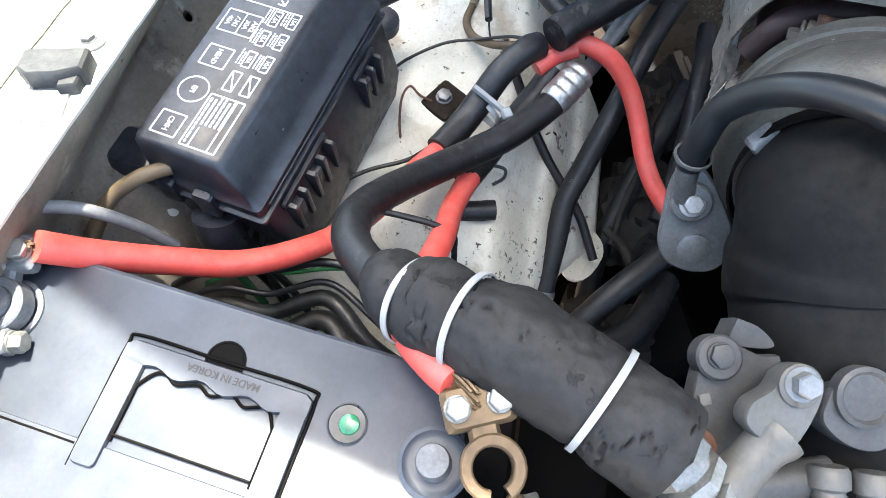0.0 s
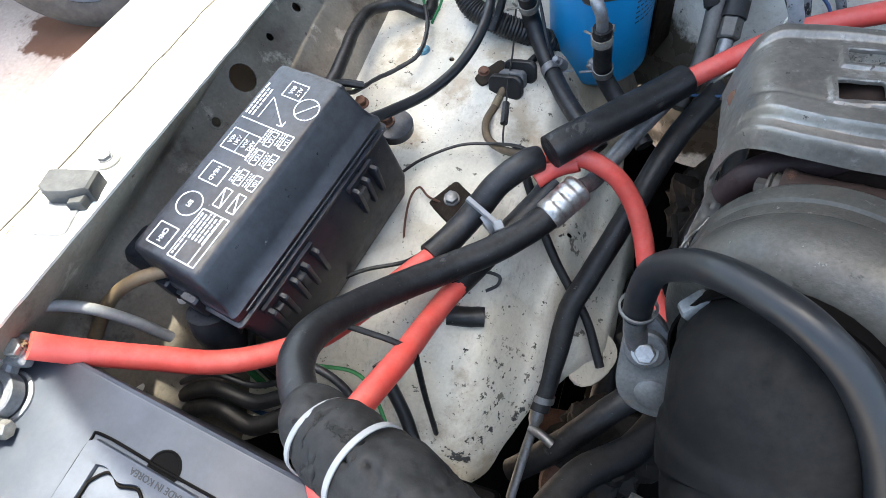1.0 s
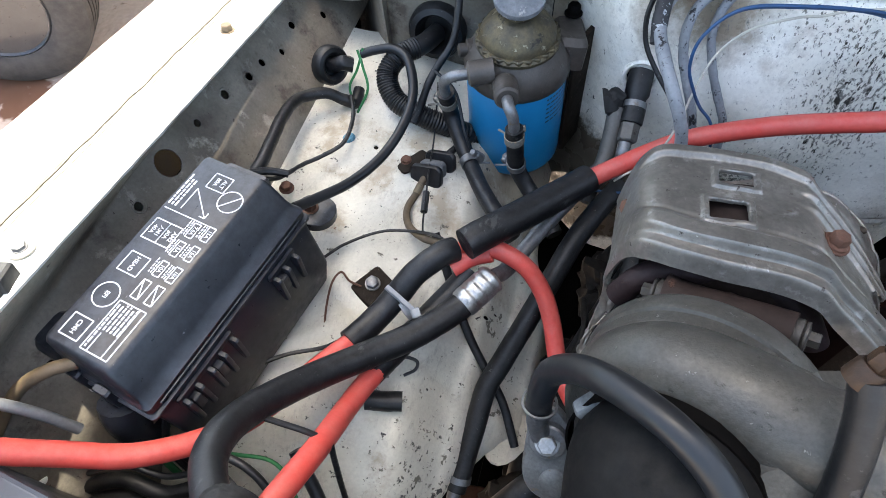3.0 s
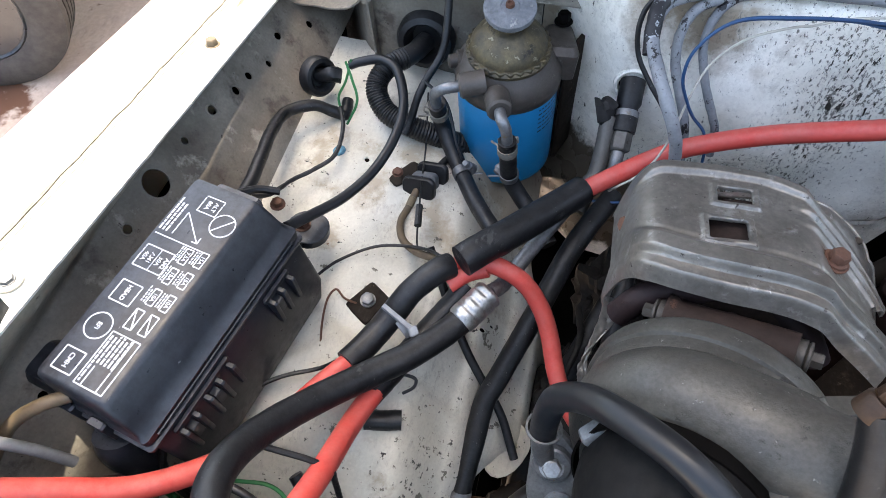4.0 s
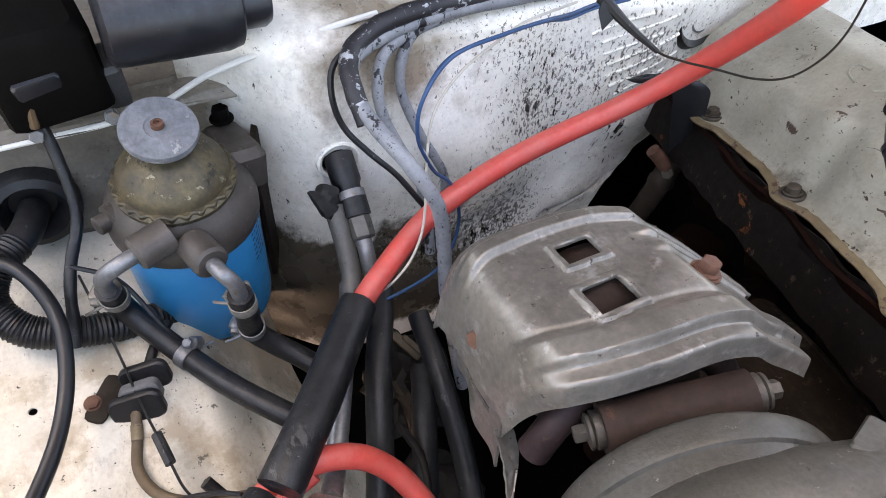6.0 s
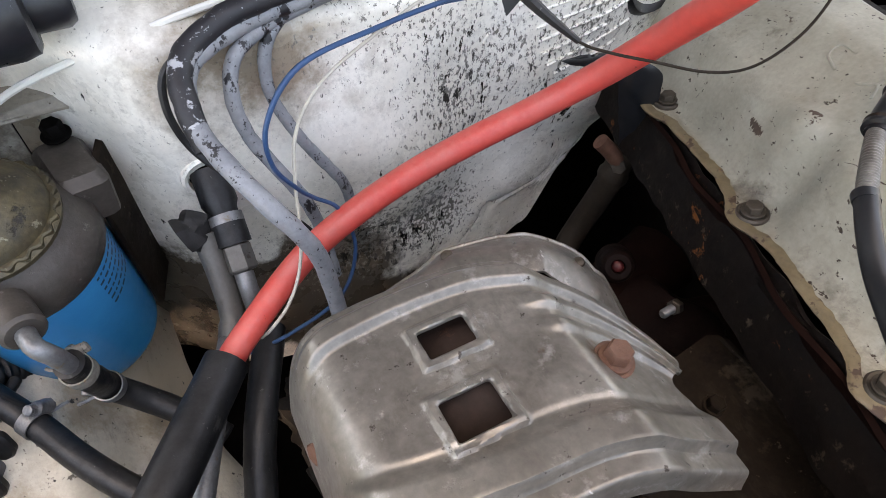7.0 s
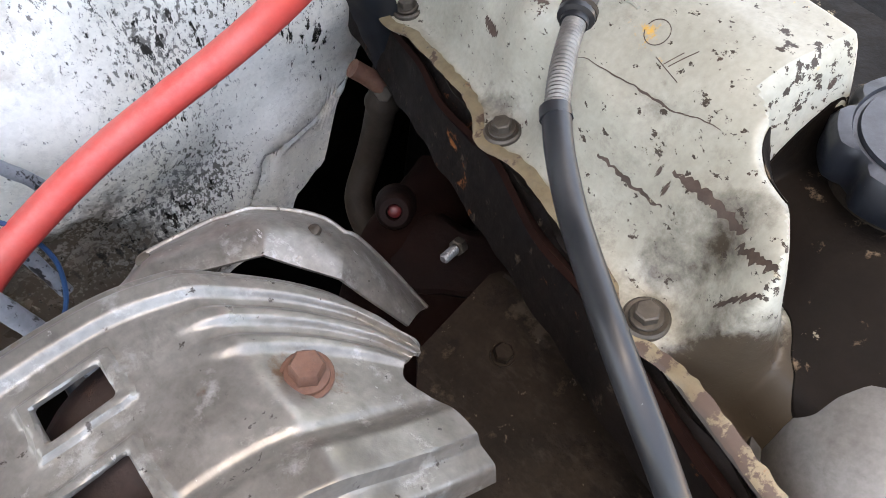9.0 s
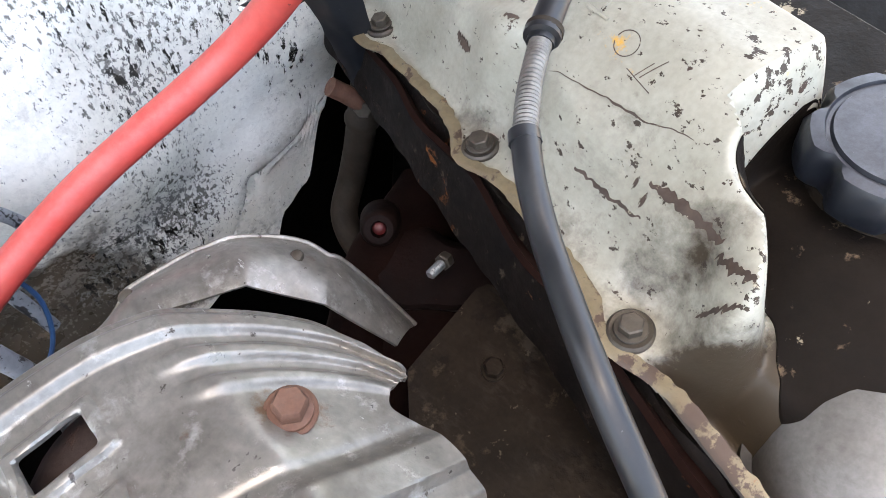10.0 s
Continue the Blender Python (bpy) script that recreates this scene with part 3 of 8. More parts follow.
def build_wing():
    t = thing("front_wing", (-0.30, 0.1, 0.9), "white painted front wing edge with yellowed sealer gutter", "car wing", kind="structure")
    prof = [(-0.2450, -0.0040), (-0.2437, -0.0012), (-0.246, 0.0), (-0.272, 0.0006), (-0.286, 0.0), (-0.2880, -0.0040), (-0.300, -0.0085), (-0.3025, -0.0078), (-0.3062, 0.0040),
            (-0.3105, 0.0095), (-0.335, 0.0120), (-0.350, 0.010), (-0.362, 0.004), (-0.371, -0.008), (-0.377, -0.03), (-0.382, -0.08), (-0.388, -0.25), (-0.39, -0.55)]

    def f(u, v):
        y = -0.75 + 1.9 * u
        k = v * (len(prof) - 1)
        i = min(int(k), len(prof) - 2)
        (x0, z0), (x1, z1) = prof[i], prof[i + 1]
        w = k - i
        rag = lump((0, y, 0), 160, 0.0012) if k < 1.5 else 0
        return (x0 + (x1 - x0) * w + rag, y, zf(y) + z0 + (z1 - z0) * w)
    part("wing_panel", sheet(f, 190, (len(prof) - 1) * 2, 0.001, flip=True), M_FENDER, t)
    bm = sheet(lambda u, v: (-0.2855 - 0.0175 * v + lump((u * 50, v, 0), 3, 0.0016), -0.75 + 1.9 * u, zf(-0.75 + 1.9 * u) + 0.0010 - 0.0085 * sm(0, 0.7, v) + lump((u * 90, v * 4, 2), 2, 0.0006)), 220, 8, 0.001, flip=True)
    part("sealer_strip", bm, M_SEAL, t, "yellowed cracked sealer in the gutter")
    bm = sheet(lambda u, v: (-0.3005 - 0.0045 * v * (1 + lump((u * 60, 0, 4), 2, 0.9)) + lump((u * 40, 0, 0), 2, 0.0015), -0.75 + 1.9 * u, zf(-0.75 + 1.9 * u) - 0.0068 + 0.0010 * v), 260, 2, 0.0015, flip=True)
    part("dirt_line", bm, M_DIRT, t, "packed grey dirt along the gutter")


PAN_X = [(-0.205, 0.897), (-0.17, 0.890), (-0.10, 0.886), (-0.05, 0.880), (-0.02, 0.868), (0.02, 0.832), (0.05, 0.796), (0.075, 0.77), (0.10, 0.66)]

PAN_EDGE = [(-0.6, -0.06), (-0.25, -0.02), (-0.215, 0.002), (-0.18, 0.016), (-0.14, 0.032), (-0.105, 0.055), (-0.07, 0.085), (-0.03, 0.101), (0.03, 0.096), (0.09, 0.066), (0.14, 0.054), (0.35, 0.046)]


def pan_z(x, y):
    z = poly(PAN_X, x)
    k = sm(-0.206, -0.15, x)
    z -= 0.085 * sm(-0.12, -0.27, y)
    z += 0.010 * sm(0.06, 0.14, y) * k * (1 - sm(-0.02, 0.06, x))
    z -= 0.03 * sm(0.06, 0.17, y) * sm(-0.03, 0.05, x)
    z -= 0.045 * sm(-0.01, 0.06, x) * sm(-0.06, -0.16, y)
    z += 0.004 * math.exp(-((x + 0.07) ** 2 + (y + 0.017) ** 2) / 0.0016)
    z += lump((x, y, 0), 13, 0.007) * k + lump((x, y, 3), 36, 0.0028) * k + lump((x, y, 9), 90, 0.0008) * k
    z -= 0.004 * math.exp(-((y + 0.35 * x + 0.075) / 0.006) ** 2) * k
    z += 0.003 * math.exp(-((y - 0.9 * x - 0.02) / 0.008) ** 2) * k
    return z


def apron_p(y, w):
    """The sloping apron between the wing's edge (w = 0) and the wheel arch panel (w = 1)."""
    top = zf(y) - 0.0030
    if w < 0.35:
        q = w / 0.35
        x, z = -0.2462 - 0.0278 * sm(0, 1, q), top + (0.985 - top) * q
    else:
        q = (w - 0.35) / 0.65
        x, z = -0.274 + 0.069 * q, 0.985 + (pan_z(-0.205, y) - 0.985) * q
    d = lump((y, z, 0), 16, 0.004) * sm(0, 0.3, w) * (1 - sm(0.9, 1, w))
    return V(x + d, y, z + 0.6 * d)


def build_inner_wing():
    ap = part("inner_wing", sheet(lambda u, v: apron_p(-0.60 + 1.20 * u, v), 150, 50, 0.0016, flip=False), M_APRON)
    tagged(ap, "dirty beige inner wing with a row of round holes", "inner wing", kind="structure")
    n = V(0.79, 0, 0.61)
    c = bmesh.new()
    for y, w, r in ((0.012, 0.46, 0.0125), (-0.036, 0.46, 0.0042), (0.064, 0.48, 0.0036), (0.108, 0.52, 0.0046), (0.144, 0.58, 0.0044), (0.168, 0.60, 0.0040), (0.198, 0.67, 0.0036), (0.236, 0.64, 0.0042), (0.278, 0.77, 0.0042),
                    (-0.176, 0.49, 0.0036)):
        lathe(c, [(r, -0.03), (r, 0.03)], axis_frame(apron_p(y, w), n), 24)
    cut(ap, c)
    for y, w, r in ((-0.036, 0.46, 0.0080), (-0.176, 0.49, 0.0066), (0.108, 0.52, 0.0078), (0.144, 0.58, 0.0074)):
        part("pressed_ring", lathe(bmesh.new(), [(r, -0.002), (r, 0.0010), (r * 0.85, 0.0020), (r * 0.72, 0.0014), (r * 0.70, -0.002)], axis_frame(apron_p(y, w), n), 20, closed=False), M_APRON, ap)
    # two small white discs set on the apron
    for y, w in ((-0.1755, 0.66), (-0.248, 0.60)):
        pl = thing("wing_white_disc", apron_p(y, w), "small white disc on the inner wing", "plug")
        part("plug_head", lathe(bmesh.new(), [(0.0056, -0.001), (0.0056, 0.0006), (0.0046, 0.0014), (0.0010, 0.0016)], axis_frame(apron_p(y, w), n), 20), M_FENDER, pl)
    # unseen sheet added so that no bright ground shows in the apron holes
    tagged(part("wing_liner", sheet(lambda u, v: (-0.385 + 0.17 * v, -0.65 + 1.2 * u, 0.80 + 0.02 * math.sin(5 * u)), 20, 6, 0.002), M_DARK), "dark sheet added behind the inner wing to darken its holes", "liner", kind="structure")
    def arch(u, v):
        y = -0.60 + 0.90 * u
        x = -0.205 + (curve(PAN_EDGE, y) + 0.205 + lump((y, 0, 0), 40, 0.002)) * v
        return (x, y, pan_z(x, y) - 0.006 * sm(0.985, 1.0, v))
    ob = part("wheel_arch_panel", sheet(arch, 180, 110, 0.0016), M_PANEL)
    tagged(ob, "dirty off-white wheel arch panel with rust flecks", "wheel arch", kind="structure")
    c = bmesh.new()
    for x, y, r in ((0.027, 0.000, 0.0024), (0.034, 0.010, 0.0016), (-0.118, 0.128, 0.0026)):
        lathe(c, [(r, -0.05), (r, 0.05)], axis_frame((x, y, pan_z(x, y)), (0, 0, 1)), 12)
    cut(ob, c)
    # tab with a hole at the panel's edge, and dimples
    bm = prism(bmesh.new(), [(0.026 * math.cos(a) * (0.75 if math.cos(a) > 0 else 1.5), 0.022 * math.sin(a)) for a in [k * 0.3142 for k in range(20)]], axis_frame((0.070, -0.078, 0.764), (0.35, -0.1, 1)), 0.003)
    tab = part("panel_tab", bm, M_PANEL, ob)
    cut(tab, lathe(bmesh.new(), [(0.0045, -0.02), (0.0045, 0.02)], axis_frame((0.0765, -0.082, 0.768), (0.35, -0.1, 1)), 16))


def wall_y(x, z):
    y = 0.222 + 0.10 * (z - 0.99)
    y += 0.055 * (1 - sm(0.035, 0.118, x))
    y -= 0.018 * math.exp(-((x - 0.24) / 0.06) ** 2 - ((z - 0.93) / 0.06) ** 2)
    y -= 0.014 * sm(0.33, 0.42, x) * sm(0.86, 0.93, z)
    # pressed fold that runs down to the tunnel, with a dent in it
    fold = z - curve([(0.270, 0.712), (0.300, 0.745), (0.344, 0.806), (0.372, 0.818), (0.4075, 0.834), (0.462, 0.874), (0.53, 0.93)], x)
    near = sm(0.25, 0.29, x) * sm(0.56, 0.50, x)
    y += 0.0085 * math.exp(-(fold / 0.0038) ** 2) * near + 0.005 * sm(0.0, -0.012, fold) * near
    y += 0.010 * math.exp(-((x - 0.345) / 0.007) ** 2 - ((z - 0.806) / 0.011) ** 2)
    y += lump((x, z, 1), 14, 0.006) + lump((x, z, 5), 40, 0.0012)
    return y


def build_firewall():
    def low(x):
        return poly([(0.03, 0.70), (0.06, 0.70), (0.10, 0.70), (0.13, 0.70), (0.16, 0.695), (0.21, 0.69), (0.29, 0.700), (0.34, 0.705), (0.366, 0.745), (0.391, 0.760), (0.422, 0.833), (0.4445, 0.882), (0.4565, 0.909), (0.50, 0.95), (0.60, 0.97)], x)

    def f(u, v):
        x = 0.030 + 0.904 * u
        z0 = low(x)
        if v < 0.86:
            z = z0 + (1.038 - z0) * v / 0.86
            return (x, wall_y(x, z), z)
        w = (v - 0.86) / 0.14
        return (x, wall_y(x, 1.038) + 0.008 * w + 0.14 * w * w, 1.038 + 0.020 * math.sin(min(1, w * 2) * 1.57))
    def corner_p(u, v):
        x = -0.235 + 0.264 * u
        z = 0.62 + (0.333 + 0.060 * sm(-0.185, -0.140, x)) * v
        return (x, wall_y(x, z) + 0.12 * sm(-0.125, -0.235, x) ** 1.5, z)
    corner = sheet(corner_p, 60, 40, 0.002)
    tagged(part("wall_firewall_corner", corner, M_APRON), "dusty beige corner of the firewall behind the filter", "firewall", kind="structure")
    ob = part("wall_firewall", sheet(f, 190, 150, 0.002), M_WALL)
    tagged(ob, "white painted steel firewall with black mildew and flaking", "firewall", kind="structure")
    c = bmesh.new()
    lathe(c, [(0.0125, -0.05), (0.0125, 0.05)], axis_frame((0.124, 0.205, 0.958), (0, -1, 0.2)), 24)
    cut(ob, c)
    part("pressed_ring", lathe(bmesh.new(), [(0.0175, -0.004), (0.0172, 0.0015), (0.0155, 0.0028), (0.0135, 0.0015), (0.0128, -0.004)], axis_frame((0.124, wall_y(0.124, 0.958) - 0.0005, 0.958), (0, -1, 0.12)), 32, closed=False), M_WALL, ob)
    # stamped ridges and a raised C-shaped mark
    for k in range(7):
        x0, z0 = 0.345 + 0.006 * k, 1.020 - 0.010 * k
        pts = [(x0 + 0.016 * j + 0.004 * math.sin(k), wall_y(x0 + 0.016 * j, z0 + 0.006 * j) - 0.0006, z0 + 0.006 * j) for j in range(5 if k % 2 else 4)]
        part("stamped_rib", tube(bmesh.new(), pts, 0.0014, 6, 4), M_WALL, ob)
    pts = [(0.326 + 0.006 * math.cos(a), wall_y(0.326, 1.0) - 0.001, 0.999 + 0.008 * math.sin(a)) for a in (1.9, 2.6, 3.3, 4.0, 4.7, 5.4)]
    part("stamped_mark", tube(bmesh.new(), pts, 0.0011, 6, 3), M_WALL, ob)

    # the step behind the filter, and the cowl on top
    def g(u, v):
        x = -0.146 + 0.236 * u
        if v < 0.5:
            return (x, 0.262 + 0.006 * sm(0, 0.5, v) + lump((x, v, 0), 12, 0.003), 1.000 + 0.016 * v)
        return (x, 0.268 + 0.30 * (v - 0.5), 1.008 + 0.04 * (v - 0.5) + 0.12 * sm(0.8, 1.0, v) + lump((x, v, 8), 9, 0.003))
    tagged(part("cowl_step", sheet(g, 40, 16, 0.002), M_APRON), "beige painted cowl shelf with a chipped white edge", "cowl panel", kind="structure")
    part("edge_lip", tube(bmesh.new(), [(-0.140, 0.262, 1.001), (-0.08, 0.263, 0.999), (0.0, 0.262, 1.004), (0.05, 0.258, 1.028), (0.10, 0.25, 1.046), (0.135, 0.246, 1.056), (0.165, 0.246, 1.060)], 0.0022, 8, 8), M_FENDER, bpy.data.objects["cowl_step"], "chipped white painted lip")
    part("cowl_side", sheet(lambda u, v: (-0.146 - 0.012 * u, 0.262 + 0.25 * u, 0.78 + (0.222 + 0.06 * u) * v + lump((u, v, 4), 6, 0.003)), 24, 12, 0.002), M_APRON, bpy.data.objects["cowl_step"], "beige side of the cowl box")
    part("corner_floor", sheet(lambda u, v: (-0.262 + 0.122 * u, 0.285 + 0.30 * v, 0.950 - 0.02 * v + 0.030 * sm(0.6, 1.0, u) + lump((u, v, 6), 5, 0.003)), 20, 20, 0.002), M_APRON, bpy.data.objects["cowl_step"], "dusty floor of the wing corner")
    part("cowl_drip", tube(bmesh.new(), [(-0.147, 0.262, 0.985), (-0.150, 0.259, 0.996), (-0.146, 0.258, 1.006), (-0.140, 0.262, 1.012)], 0.0060, 10, 6, rough=0.5), M_APRON, bpy.data.objects["cowl_step"], "lump of seam sealer")
    bm = sheet(lambda u, v: (0.105 + 0.85 * u, 0.275 + 0.25 * v, 1.052 + 0.03 * sm(0, 0.2, v) + lump((u * 20, v * 5, 0), 1, 0.002)), 60, 10, 0.002)
    cw = tagged(part("cowl", bm, M_APRON), "beige painted cowl panel above the firewall", "cowl panel", kind="structure")
    c = bmesh.new()
    for x, y in ((0.19, 0.30), (0.36, 0.31)):
        lathe(c, [(0.006, -0.05), (0.006, 0.05)], axis_frame((x, y, 1.075), (0, 0, 1)), 16)
    cut(cw, c)


def build_closing():
    """Plain unseen panels, added to keep light out of the bay below and behind."""
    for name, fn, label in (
            ("wall_front", lambda u, v: (-0.39 + 1.5 * u, -0.62 + 0.01 * math.sin(9 * u), 0.30 + 0.66 * v), "added plain dark panel closing the nose of the bay"),
            ("wall_wing_far", lambda u, v: (0.95 + 0.01 * math.sin(9 * u), -0.62 + 1.2 * u, 0.30 + 0.70 * v), "added plain dark panel closing the far side of the bay"),
            ("undertray", lambda u, v: (-0.39 + 1.5 * u, -0.62 + 1.1 * v, 0.30 + 0.01 * math.sin(9 * u)), "added plain dark sheet under the engine against light from below"),
            ("wall_tunnel", lambda u, v: (-0.39 + 1.5 * u, 0.46, 0.25 + 0.86 * v), "added plain dark sheet closing the tunnel")):
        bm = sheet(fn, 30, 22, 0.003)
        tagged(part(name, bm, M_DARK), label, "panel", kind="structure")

    # unseen body box, added to block the sun from behind
    bm = box(bmesh.new(), pose(0.36, 1.75, 0.25), 1.5, 2.5, 0.86, 0.05, 3)
    tagged(part("car_body", bm, M_FENDER), "plain white box added for the unseen car body behind the bay", "car body", kind="structure")

    def hood(u, v):
        # unseen open bonnet over the bay; dark underside added to cut reflections
        x = -0.252 + 1.17 * u
        front = 0.050 + 0.100 * math.exp(-u / 0.16)
        return (x, 0.56 + (front - 0.56) * v, 1.085 + 1.075 * v + 0.03 * math.sin(3.1 * u) * v)
    bm = sheet(hood, 40, 16, 0.004)
    tagged(part("open_bonnet", bm, M_FOAM), "unseen bonnet propped open over the bay, dark underneath", "bonnet", kind="structure")


# ---- things: battery corner ----
def build_battery():
    base = V(-0.115, -0.345, 0.80)
    b = thing("battery", base, "dusty dark grey car battery with folding handle and charge eye", "battery")
    # u along the long side, v towards the front
    ux, vy = V(0.99, -0.135, 0).normalized(), V(-0.135, -0.99, -0.02).normalized()
    nz_ = ux.cross(-vy).normalized()
    o = V(-0.268, -0.2455, 1.018)
    m = Matrix(((ux.x, -vy.x, nz_.x, o.x), (ux.y, -vy.y, nz_.y, o.y), (ux.z, -vy.z, nz_.z, o.z), (0, 0, 0, 1)))
    W, D = 0.262, 0.172

    def rect(ins, z, r=0.006):
        return [m @ V(x, y, z) for x, y in rrect(ins, W - ins, -D + ins, -ins, r)]
    part("case", loft(bmesh.new(), [rect(0.004, -0.2), rect(0.002, -0.03), rect(0, -0.028), rect(0, -0.002), rect(0.002, 0)]), M_BAT, b)

    def at(x, y, z=0.0):
        return m @ V(x, y, z)

    def loc(wx, wy):
        q = m.inverted() @ V(wx, wy, 1.018)
        return q.x, q.y
    # raised centre lid in front of a seam, and the handle: a flat U with finger waves
    lid = part("lid_plate", prism(bmesh.new(), rrect(0.004, 0.215, -0.168, -0.083, 0.003), m @ Matrix.Translation((0, 0, -0.0005)), 0.0018), M_BAT, b)
    hx0, hx1 = loc(-0.183, -0.287)[0], loc(-0.084, -0.301)[0]
    hy = loc(-0.183, -0.287)[1]
    outer = rrect(hx0, hx1, hy - 0.075, hy, 0.004)
    hm = m @ Matrix.Translation((0, 0, 0.0004))
    bm = bmesh.new()
    n = 26
    prev = None
    x0, x1 = hx0 + 0.012, hx1 - 0.014
    for k in range(n + 1):
        w = k / n
        x = hx0 + (hx1 - hx0) * w
        edge = 0.014 + 0.0018 * math.sin(w * 25) if x0 < x < x1 else 0.014
        top, low_ = hy - (0.0015 if 0 < k < n else 0.004), hy - edge
        ring = [bm.verts.new(hm @ V(x, top, 0)), bm.verts.new(hm @ V(x, top - 0.0008, 0.0028)), bm.verts.new(hm @ V(x, low_ + 0.0008, 0.0028)), bm.verts.new(hm @ V(x, low_, 0))]
        if prev:
            for i in range(3):
                bm.faces.new((prev[i], prev[i + 1], ring[i + 1], ring[i]))
        prev = ring
    for xa, xb in ((hx0, hx0 + 0.013), (hx1 - 0.013, hx1)):
        prism(bm, rrect(xa, xb, hy - 0.064, hy - 0.010, 0.003), hm, 0.0028)
    hd = part("handle", bm, M_BAT, b, "flat moulded carrying handle")
    text_mesh("MADE IN KOREA", 0.0052, hm @ Matrix.Translation(((hx0 + hx1) / 2 + 0.004, hy - 0.0065, 0.0029)) @ Matrix.Rotation(math.pi, 4, "Z"), M_HOSEGREY, "moulded_text", hd)
    part("handle_seam", tube(bmesh.new(), [at(hx0 - 0.001, hy - 0.066, 0.0006), at(hx0 - 0.001, hy - 0.035, 0.0006), at(hx0 - 0.001, hy - 0.005, 0.0006), at(hx0 + 0.004, hy + 0.001, 0.0006), at(hx0 + 0.05, hy + 0.001, 0.0006), at(hx1 - 0.004, hy + 0.001, 0.0006), at(hx1 + 0.001, hy - 0.005, 0.0006), at(hx1 + 0.001, hy - 0.035, 0.0006), at(hx1 + 0.001, hy - 0.066, 0.0006)], 0.0009, 6, 5), M_DARK, b)
    inner = [at(hx0 + 0.0135, hy - 0.050, 0.0012), at(hx0 + 0.0135, hy - 0.024, 0.0012)] + [at(hx0 + 0.0135 + (hx1 - hx0 - 0.027) * q / 12, hy - 0.0150 - 0.0018 * math.sin(q / 12 * 25 + 1.2) - (0.006 if q in (0, 12) else 0), 0.0012) for q in range(13)] + [at(hx1 - 0.0135, hy - 0.024, 0.0012), at(hx1 - 0.0135, hy - 0.050, 0.0012)]
    part("handle_seam", tube(bmesh.new(), inner, 0.0009, 6, 4), M_DARK, b)
    part("seam", tube(bmesh.new(), [at(0.0, -0.0855, 0.0012), at(hx0 - 0.002, -0.0855, 0.0012)], 0.0007, 5, 4), M_DARK, b)
    part("seam", tube(bmesh.new(), [at(hx0 + 0.012, hy - 0.047, 0.0020), at(hx1 - 0.014, hy - 0.047, 0.0020)], 0.0007, 5, 4), M_DARK, b)
    cx, cy = loc(-0.133, -0.2925)
    # shallow near-black disc; the shade of the recess is put into its colour
    part("vent_recess", lathe(bmesh.new(), [(0.0105, -0.001), (0.0105, 0.0006), (0.0095, 0.0006), (0.009, 0.0002)], m @ Matrix.Translation((cx, cy, 0)), 28), M_DARK, b)
    cx, cy = loc(-0.066, -0.312)
    part("eye_ring", lathe(bmesh.new(), [(0.0100, -0.001), (0.0100, 0.0007), (0.0092, 0.0010), (0.0088, 0.0004)], m @ Matrix.Translation((cx, cy, 0)), 28), M_BLACKPL, b)
    part("charge_eye", lathe(bmesh.new(), [(0.0052, 0.0002), (0.0048, 0.0012), (0.003, 0.0018), (0.0006, 0.002)], m @ Matrix.Translation((cx + 0.001, cy, 0)), 20), M_GREEN, b, "green charge indicator under clear plastic")
    # posts in their collars
    for (wx, wy), rr in (((-0.252, -0.285), 0.0095), ((-0.022, -0.323), 0.0085)):
        px, py = loc(wx, wy)
        mm = m @ Matrix.Translation((px, py, 0))
        part("post_collar", lathe(bmesh.new(), [(0.0170, -0.001), (0.0170, 0.0016), (0.0150, 0.0024), (0.0135, 0.0012), (0.0115, 0.001)], mm, 28), M_LEAD if rr > 0.009 else M_BAT, b)
        part("post", lathe(bmesh.new(), [(rr, 0), (rr * 0.97, 0.004), (rr * 0.93, 0.014), (rr * 0.86, 0.0165), (rr * 0.4, 0.0172)], mm, 24), M_LEAD, b, "dull lead terminal post")
    return m


